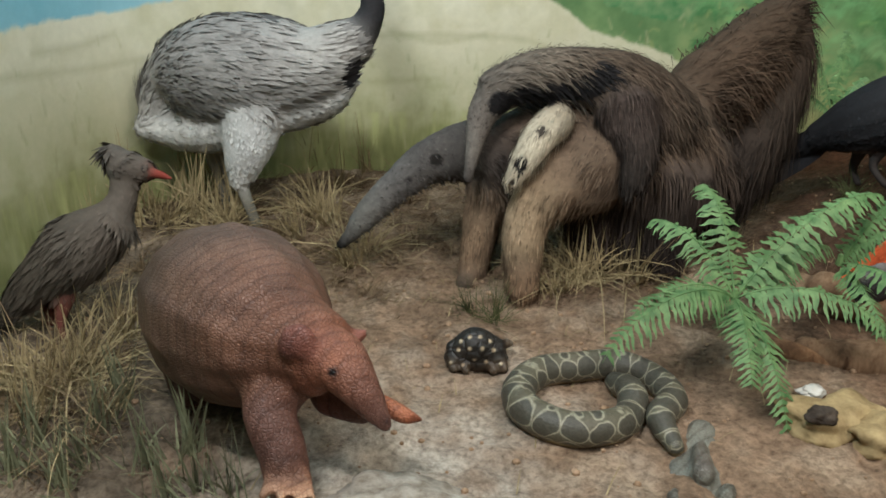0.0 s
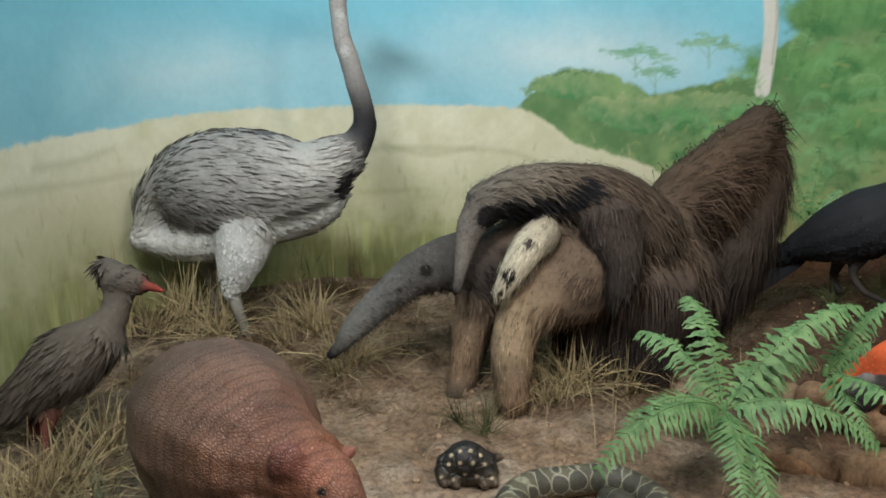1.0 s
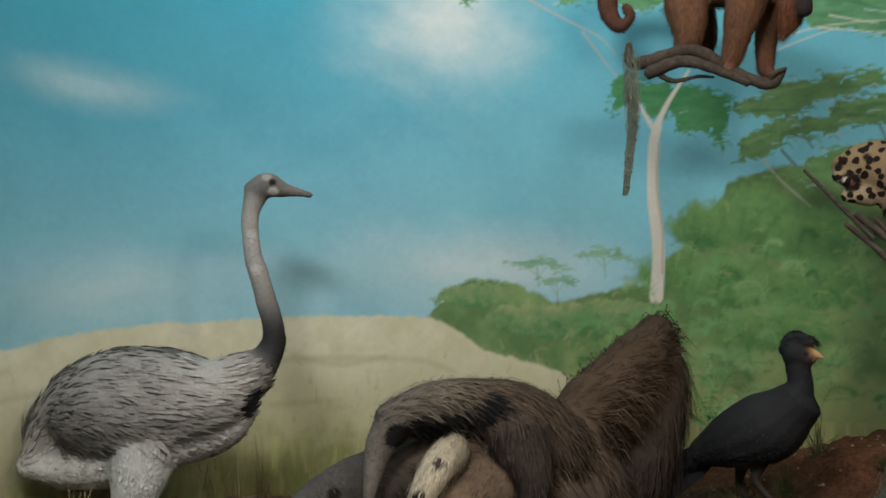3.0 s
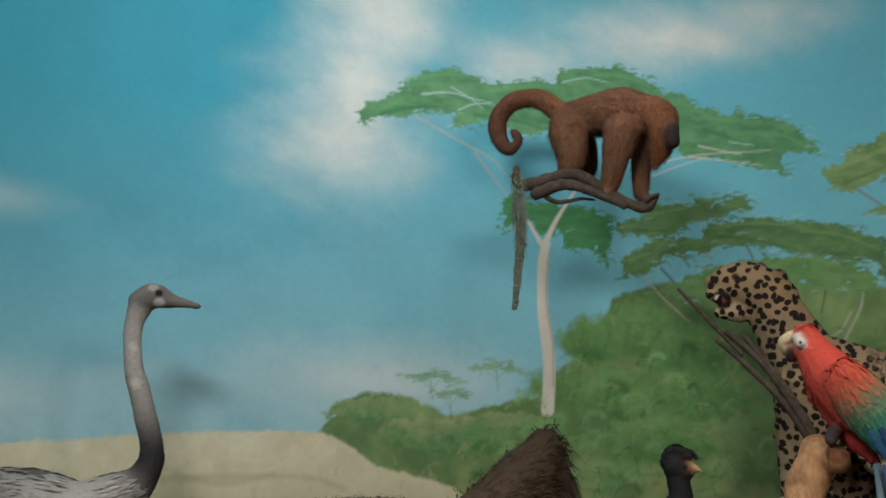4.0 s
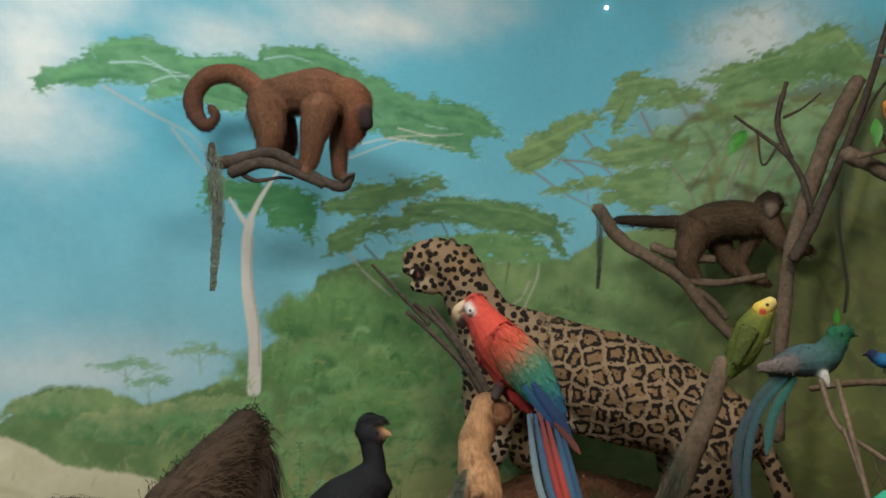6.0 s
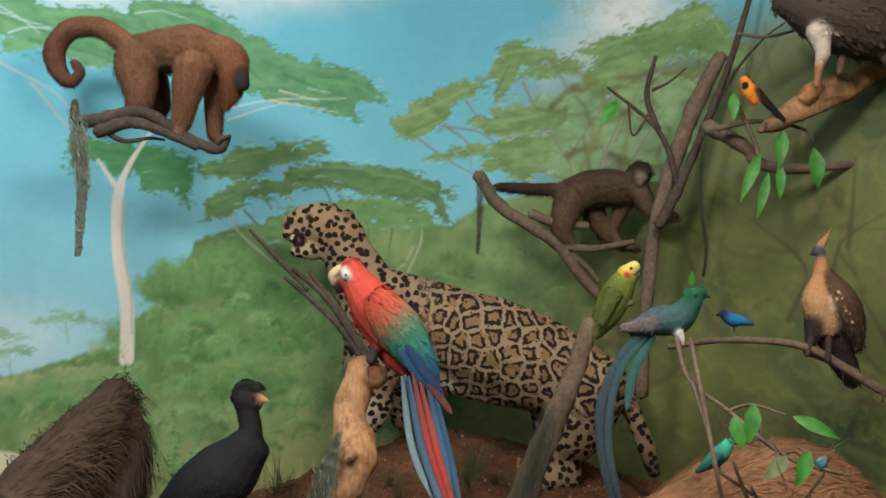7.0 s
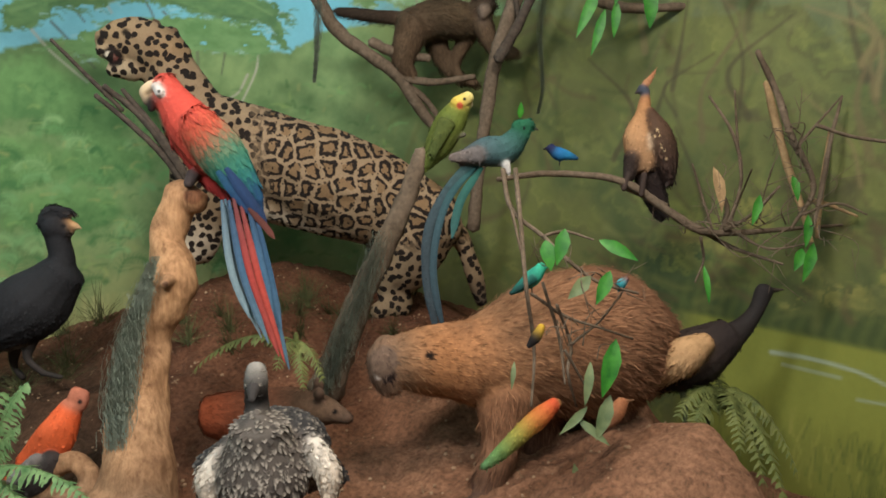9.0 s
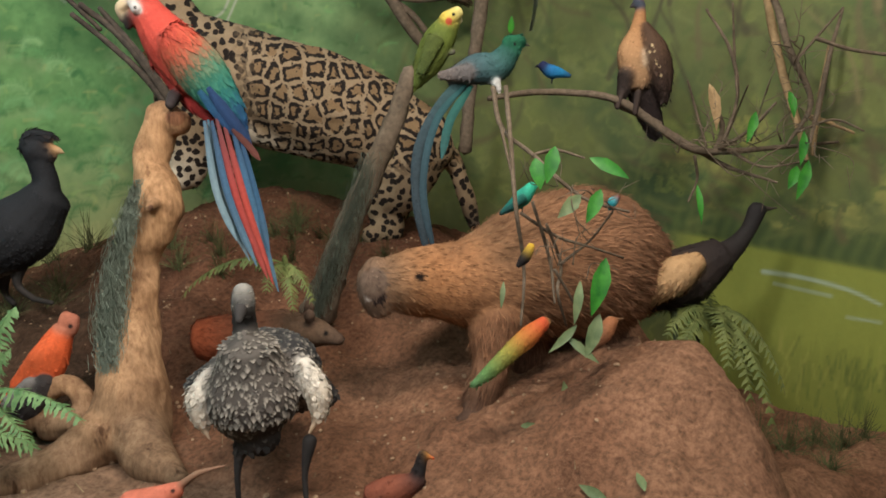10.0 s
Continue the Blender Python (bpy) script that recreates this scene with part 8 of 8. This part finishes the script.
# ---- ferns ----
fern("fern", FROND, (0.758, 1.808, 0.21), [(0.707, 2.037, 0.443), (0.565, 1.981, 0.361), (0.394, 1.658, 0.111), (0.809, 1.503, 0.002), (1.176, 1.959, 0.437), (1.112, 1.681, 0.165), (1.068, 1.97, 0.285), (0.482, 1.747, 0.193), (0.715, 1.529, 0.117)], 0.074, "green artificial fern with spreading fronds", 0.16, 30, 2)
fern("small_fern", FROND, (1.439, 2.841, 0.45), [(1.344, 2.884, 0.687), (1.55, 2.86, 0.589), (1.465, 2.89, 0.751), (1.309, 2.86, 0.537)], 0.044, "small dark green fern behind the tail", 0.1, 16, 3)
fern("small_fern", OLDFROND, (1.833, 1.53, 0.504), [(1.828, 1.408, 0.403), (1.768, 1.428, 0.391), (1.641, 1.805, 0.394), (1.717, 1.486, 0.454)], 0.041, "drooping olive fern at the foot of the mound", 0.2, 20, 5)
fern("side_fern", FROND, (1.084, 1.94, 0.251), [(1.202, 1.892, 0.477), (1.205, 1.608, 0.216), (1.108, 1.7, 0.151), (1.168, 1.887, 0.367)], 0.058, "green fern beside the hollow log", 0.1, 22, 6)
fern("bank_fern", OLDFROND, (2.979, 0.62, 0.19), [(2.686, 0.303, -0.042), (2.709, 0.384, 0.02), (2.82, 0.638, 0.153), (3.024, 0.53, 0.111), (2.933, 0.831, 0.159), (3.165, 0.501, 0.071), (2.689, 0.457, 0.124), (2.878, 0.919, 0.201), (3.076, 0.703, 0.275), (2.882, 0.329, 0.006), (2.688, 0.622, 0.12), (3.126, 0.587, 0.153), (2.726, 0.68, 0.173)], 0.064, "olive fern hanging over the soil bank", 0.22, 26, 7)

# ---- stones and ground litter ----
rock("stone", (0.937, 1.543, 0.021), (0.13, 0.08, 0.055), 3.0, STONE, "rough ochre stone on the soil")
rock("stone", (1.016, 1.489, 0.02), (0.10, 0.08, 0.05), 7.0, STONE, "rough ochre stone on the soil")
rock("pebble", (0.869, 1.49, 0.074), (0.035, 0.025, 0.018), 5.0, DARKBARK, "dark rounded pebble on the stone")
rock("pebble", (0.924, 1.656, 0.03), (0.03, 0.02, 0.014), 8.0, PALE, "pale smooth pebble beside the stones")
rock("stone", (-0.095, 1.262, 0.0), (0.15, 0.10, 0.045), 11.0, ASH, "grey-white crusted stone on the ground")
rock("stone", (-0.179, 1.215, -0.01), (0.13, 0.10, 0.035), 15.0, ASH, "grey-white crusted stone on the ground")


# snake: a thick tapered coil on the floor
def snake():
    coil = [(0.53, 1.455, 0.02), (0.52, 1.55, 0.035), (0.57, 1.63, 0.038), (0.555, 1.73, 0.039), (0.47, 1.79, 0.04), (0.36, 1.775, 0.04), (0.25, 1.735, 0.041), (0.19, 1.65, 0.042), (0.20, 1.56, 0.042), (0.285, 1.50, 0.042), (0.39, 1.515, 0.041), (0.455, 1.585, 0.039), (0.475, 1.66, 0.038), (0.45, 1.72, 0.03)]
    bm = bmesh.new()
    line = spline([(x, y, on_ground(x, y) + r * (0.85 if k < 11 else 0.75), r) for k, (x, y, r) in enumerate(coil)], 16)
    tube_rings(bm, line, 20, round_ends=True)
    uv = bm.loops.layers.uv.new("UVMap")
    far = np.concatenate([[0], np.cumsum(np.linalg.norm(np.diff(line[:, :3], axis=0), axis=1))])
    bm.verts.index_update()
    for f in bm.faces:
        for lp in f.loops:
            ring, turn = divmod(lp.vert.index, 20)
            lp[uv].uv = (far[min(ring, len(far) - 1)], lp.vert.co.z - on_ground(lp.vert.co.x, lp.vert.co.y))
    return tagged(smooth(part("snake", bm, SNAKE)), "thick coiled stuffed snake with patterned dark scales", "stuffed snake")


snake()

# dry grass, thickest along the back wall
rng = random.Random(12)
kinds = [tuft(STRAW, 80, 0.22, 0.15, 1), tuft(HAY, 60, 0.12, 0.17, 2, label="low tuft of brown matted hay"), tuft(STRAW, 30, 0.30, 0.07, 3, 0.006, "tuft of tall upright dry grass"), tuft(REED, 26, 0.22, 0.05, 4, 0.008, "tuft of grey-green upright grass"), tuft(HAY, 70, 0.07, 0.2, 5, 0.004, "flat mat of brown hay")]
kinds += [tuft(DARKGRASS, 60, 0.20, 0.10, 9, 0.004, "tuft of dark olive grass on the mound")]
spots = [(5, [(0.16, 2.1), (0.08, 2.13), (2.05, 2.45), (2.14, 2.3), (2.22, 2.4), (2.3, 2.25), (2.38, 2.42), (2.44, 2.22), (2.52, 2.32), (2.26, 2.52), (2.1, 2.58), (2.58, 2.12), (2.64, 2.4), (2.0, 2.6), (1.62, 2.62), (1.5, 2.7), (1.7, 2.75), (2.65, 2.27), (2.7, 2.19), (2.84, 2.18), (2.59, 2.35), (2.46, 2.35), (2.87, 1.76), (2.86, 1.6), (1.9, 2.85), (1.79, 2.97), (3.31, 0.31), (3.36, 0.22), (3.13, 0.36), (3.42, 0.16), (3.11, 0.21), (2.73, 1.95), (3.2, 0.49), (3.16, 0.59)]), (0, [(0.48, 2.35), (0.37, 2.27), (0.58, 2.44), (0.55, 2.49), (0.43, 2.4), (0.64, 2.35), (-0.46, 2.87), (-0.57, 2.75), (-1.0, 1.58), (-0.96, 1.71), (-0.92, 1.97), (-1.12, 1.71), (-0.83, 1.58), (-0.33, 2.49), (-0.52, 3.0), (-0.86, 2.87), (-1.09, 2.87), (-1.0, 1.68), (-0.95, 1.79), (-0.28, 2.59), (0.67, 2.59)]), (1, [(-1.09, 1.91), (-0.98, 1.54), (-0.84, 1.68), (-1.04, 1.97), (-0.94, 2.11), (-0.86, 1.37), (0.08, 2.87), (-0.09, 2.7), (-0.17, 2.49), (-0.35, 2.35), (-0.05, 2.94), (-0.37, 3.37), (-0.63, 3.37), (-0.66, 2.75), (-0.46, 2.59), (-1.04, 2.44), (-0.19, 2.87), (-1.06, 1.63), (-0.92, 1.58)]), (2, [(-1.08, 3.07), (-1.17, 2.94), (-0.98, 3.14), (-1.22, 2.87), (-0.47, 3.37), (-0.37, 3.63), (-1.2, 2.49), (-0.99, 2.94), (-0.62, 3.63), (-0.86, 3.07)]), (3, [(-0.66, 1.41), (-0.53, 1.34), (-0.58, 1.3), (-0.45, 1.32), (-0.58, 1.45), (-0.93, 1.45), (-0.81, 1.34), (-0.92, 1.36), (-0.81, 1.52), (-0.8, 1.63), (-0.79, 1.39)]), (4, [(0.03, 2.64), (-0.18, 2.64), (-0.38, 2.64), (-0.15, 3.14), (-0.71, 3.0), (0.34, 2.54), (-0.26, 2.27), (-1.07, 1.73), (-0.91, 1.85), (-0.52, 2.44), (0.2, 2.7), (0.69, 2.35), (-0.75, 2.44), (-0.83, 1.45)])]
for kind, places in spots:
    for n, (x, y) in enumerate(places):
        m = pose(x, y, on_ground(x, y), rng.uniform(-8, 8), rng.uniform(-8, 8), rng.uniform(0, 360)) @ Matrix.Scale(rng.uniform(0.8, 1.2), 4)
        if n == 0:
            kinds[kind].matrix_world = m
        else:
            copy_thing(kinds[kind], m)


def litter(name, material, count, area, size, seed, label, flat=0.012):
    """Loose stalks strewn over the ground."""
    rng = random.Random(seed)
    bm = bmesh.new()
    x0, x1, y0, y1 = area
    for _ in range(count):
        x, y, a = rng.uniform(x0, x1), rng.uniform(y0, y1), rng.uniform(0, 6.283)
        if rng.random() > np.clip((y - y0) / (y1 - y0) * 1.6, 0.12, 1):
            continue
        ln = size * rng.uniform(0.4, 1.3)
        z = on_ground(x, y)
        blade(bm, (x, y, z + 0.003), (x + math.cos(a) * ln, y + math.sin(a) * ln, z + rng.uniform(0.004, flat * 2)), flat * rng.random(), 0.0032, 3)
    return tagged(part(name, bm, material), label, "straw", kind="stuff")


litter("hay_litter", HAY, 5200, (-1.3, 1.3, 1.9, 3.55), 0.12, 5, "brown hay strewn over the ground", 0.02)
litter("straw_litter", STRAW, 1500, (-1.3, 1.2, 1.3, 3.5), 0.10, 6, "pale straw strewn over the ground", 0.015)
litter("mound_litter", HAY, 700, (1.3, 3.5, 0.3, 3.3), 0.05, 8, "small dry stalks on the red soil", 0.006)


def clods():
    rng = random.Random(31)
    bm = bmesh.new()
    for _ in range(1500):
        x, y = rng.uniform(-1.2, 3.3), rng.uniform(0.6, 3.2)
        r = abs(rng.gauss(0, 0.004)) + 0.002
        if y < front(x) + 0.05:
            continue
        bmesh.ops.create_icosphere(bm, subdivisions=1, radius=r, matrix=pose(x, y, on_ground(x, y) + r * 0.4, rng.uniform(0, 90), 0, 0) @ Matrix.Diagonal((1, rng.uniform(0.6, 1), 0.7, 1)))
    return tagged(part("soil_clods", bm, CLOD), "small loose clods and grit on the soil", "soil", kind="stuff")


CLOD = plain("clod", lin(120, 92, 68), lin(176, 148, 120), 60.0, 0.95)
clods()
fallen = random.Random(77)
for x, y in [(2.06, 0.83), (1.89, 0.47), (1.94, 0.4), (2.26, 0.8), (1.76, 0.57)]:
    bm = bmesh.new()
    a, ln, z = fallen.uniform(0, 6.283), fallen.uniform(0.05, 0.09), on_ground(x, y) + 0.012
    leaf_shape(bm, (x, y, z), (x + math.cos(a) * ln, y + math.sin(a) * ln, z + 0.01), ln * 0.34, curl=0.04)
    tagged(smooth(part("fallen_leaf", bm, DULLLEAF)), "dull green leaf fallen on the soil", "leaf", "fallen leaves")


# a small white glowing ball at the wall, added for a lamp's reflection
bm = bmesh.new()
bmesh.ops.create_uvsphere(bm, u_segments=12, v_segments=8, radius=0.014)
GLINT = Nodes("glint").done((0.9, 0.9, 0.88), 0.3)
GLINT.node_tree.nodes["Principled BSDF"].inputs["Emission Color"].default_value = (1, 1, 0.97, 1)
GLINT.node_tree.nodes["Principled BSDF"].inputs["Emission Strength"].default_value = 2.0
glint = tagged(part("lamp_glint", bm, GLINT), "tiny white glowing ball for a lamp's reflection", "lamp")
spot_xy = wall_at(9.11) * 0.995
glint.location = (spot_xy[0], spot_xy[1], 2.98)

# ---- ground ----
def ground():
    xs, vs = np.arange(-1.5, 3.95, 0.0125), np.linspace(0, 1, 290)
    X, V = np.meshgrid(xs, vs, indexing="ij")
    Y = front(X) + V * (3.75 - front(X))
    Z = height(X, Y)
    i = np.arange(X.size).reshape(X.shape)
    quads = np.stack([i[:-1, :-1], i[1:, :-1], i[1:, 1:], i[:-1, 1:]], -1).reshape(-1, 4)
    cx, cy = X.ravel()[quads].mean(1), Y.ravel()[quads].mean(1)
    inside = np.zeros(len(quads), bool)
    for (ax, ay), (bx, by) in zip(bend, np.roll(bend, -1, 0)):
        inside ^= ((ay > cy) != (by > cy)) & (cx < (bx - ax) * (cy - ay) / (by - ay + 1e-12) + ax)
    quads = quads[inside]
    me = bpy.data.meshes.new("ground")
    me.from_pydata(np.stack([X, Y, Z], -1).reshape(-1, 3).tolist(), [], quads.tolist())
    red = np.clip((X - 1.0) / 0.5 + (rough_noise(X * 3, Y * 3, 41) - 0.5), 0, 1)[..., None]
    c = np.array(lin(156, 132, 110)) * (1 - red) + np.array(lin(144, 108, 85)) * red
    # left side greyer and darker: a vignette painted into the ground
    left = np.clip((-0.35 - X) / 0.4 + (rough_noise(X * 4, Y * 4, 57) - 0.5), 0, 1)[..., None]
    c = c * (1 - left) + np.array(lin(118, 106, 92)) * left
    dusk = np.clip((2.0 - X * 0.4 - Y) * -1.2 + 0.2 + (rough_noise(X * 5, Y * 5, 44) - 0.5) * 1.2, 0, 1)[..., None] * (1 - red)
    c = c * (1 - dusk * 0.6) + np.array(lin(96, 80, 64)) * dusk * 0.6
    damp = np.clip((rough_noise(X * 2.6 + 3, Y * 2.6 + 8, 63) - 0.46) * 4, 0, 1)[..., None] * red
    c = c * (1 - damp * 0.5) + np.array(lin(104, 70, 52)) * damp * 0.5
    # rear mound gets less light: that shade is put into the soil colour
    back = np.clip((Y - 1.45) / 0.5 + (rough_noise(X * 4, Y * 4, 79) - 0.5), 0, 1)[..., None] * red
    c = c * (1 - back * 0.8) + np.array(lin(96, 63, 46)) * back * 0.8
    # shade round the curassow and mound foot, painted into the soil colour
    gloom = np.clip(1.5 - np.hypot((X - 1.35) / 0.42, (Y - 2.5) / 0.5) + (rough_noise(X * 6, Y * 6, 69) - 0.5), 0, 1)[..., None]
    c = c * (1 - gloom * 0.8) + np.array(lin(70, 56, 44)) * gloom * 0.8
    dust = np.clip(0.9 - np.hypot((X - 0.02) / 0.5, (Y - 1.62) / 0.42) + (rough_noise(X * 9, Y * 9, 67) - 0.5) * 2.2, 0, 1)[..., None]
    c = c * (1 - dust * 0.7) + np.array(lin(196, 184, 168)) * dust * 0.7
    ash = np.clip(1.1 - np.hypot((X + 0.15) / 0.40, (Y - 1.36) / 0.26) + (rough_noise(X * 14, Y * 14, 47) - 0.5), 0, 1)[..., None]
    c = c * (1 - ash) + np.array(lin(200, 192, 180)) * ash
    pale = np.clip((rough_noise(X * 7, Y * 7, 51) - 0.52) * 5, 0, 1)[..., None] * (1 - red)
    c = c * (1 - pale * 0.5) + np.array(lin(190, 172, 150)) * pale * 0.5
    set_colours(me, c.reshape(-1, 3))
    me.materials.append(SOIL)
    return tagged(smooth(new("ground", me)), "bare brown earth with red soil mounds and pale dust", "ground", kind="structure")


ground()


def slab(name, m, sx, sy, sz, material, label, category):
    bm = bmesh.new()
    bmesh.ops.create_cube(bm, size=1, matrix=m @ Matrix.Diagonal((sx, sy, sz, 1)))
    return tagged(part(name, bm, material), label, category, kind="structure")


slant = math.degrees(math.atan(-0.314))
slab("ceiling", pose(1.1, 0.65, 3.47), 5.7, 6.4, 0.1, PLASTER, "plain grey plaster ceiling over the showcase", "ceiling")
slab("floor", pose(1.0, -0.8, -0.75), 8.0, 3.8, 0.1, CARPET, "dark gallery floor before the showcase", "floor")
slab("plinth", pose(1.17, front(1.17) - 0.06, -0.40, 0, 0, slant), 5.5, 0.1, 0.6, PLASTER, "low grey wall under the showcase front", "wall")
slab("wall_back", pose(1.0, -2.7, 1.35), 8.0, 0.1, 4.1, PLASTER, "plain grey gallery wall", "wall")
slab("wall_left", pose(-2.95, -1.7, 1.35), 0.1, 1.9, 4.1, PLASTER, "plain grey gallery wall", "wall")
slab("wall_right", pose(4.95, -1.7, 1.35), 0.1, 1.9, 4.1, PLASTER, "plain grey gallery wall", "wall")
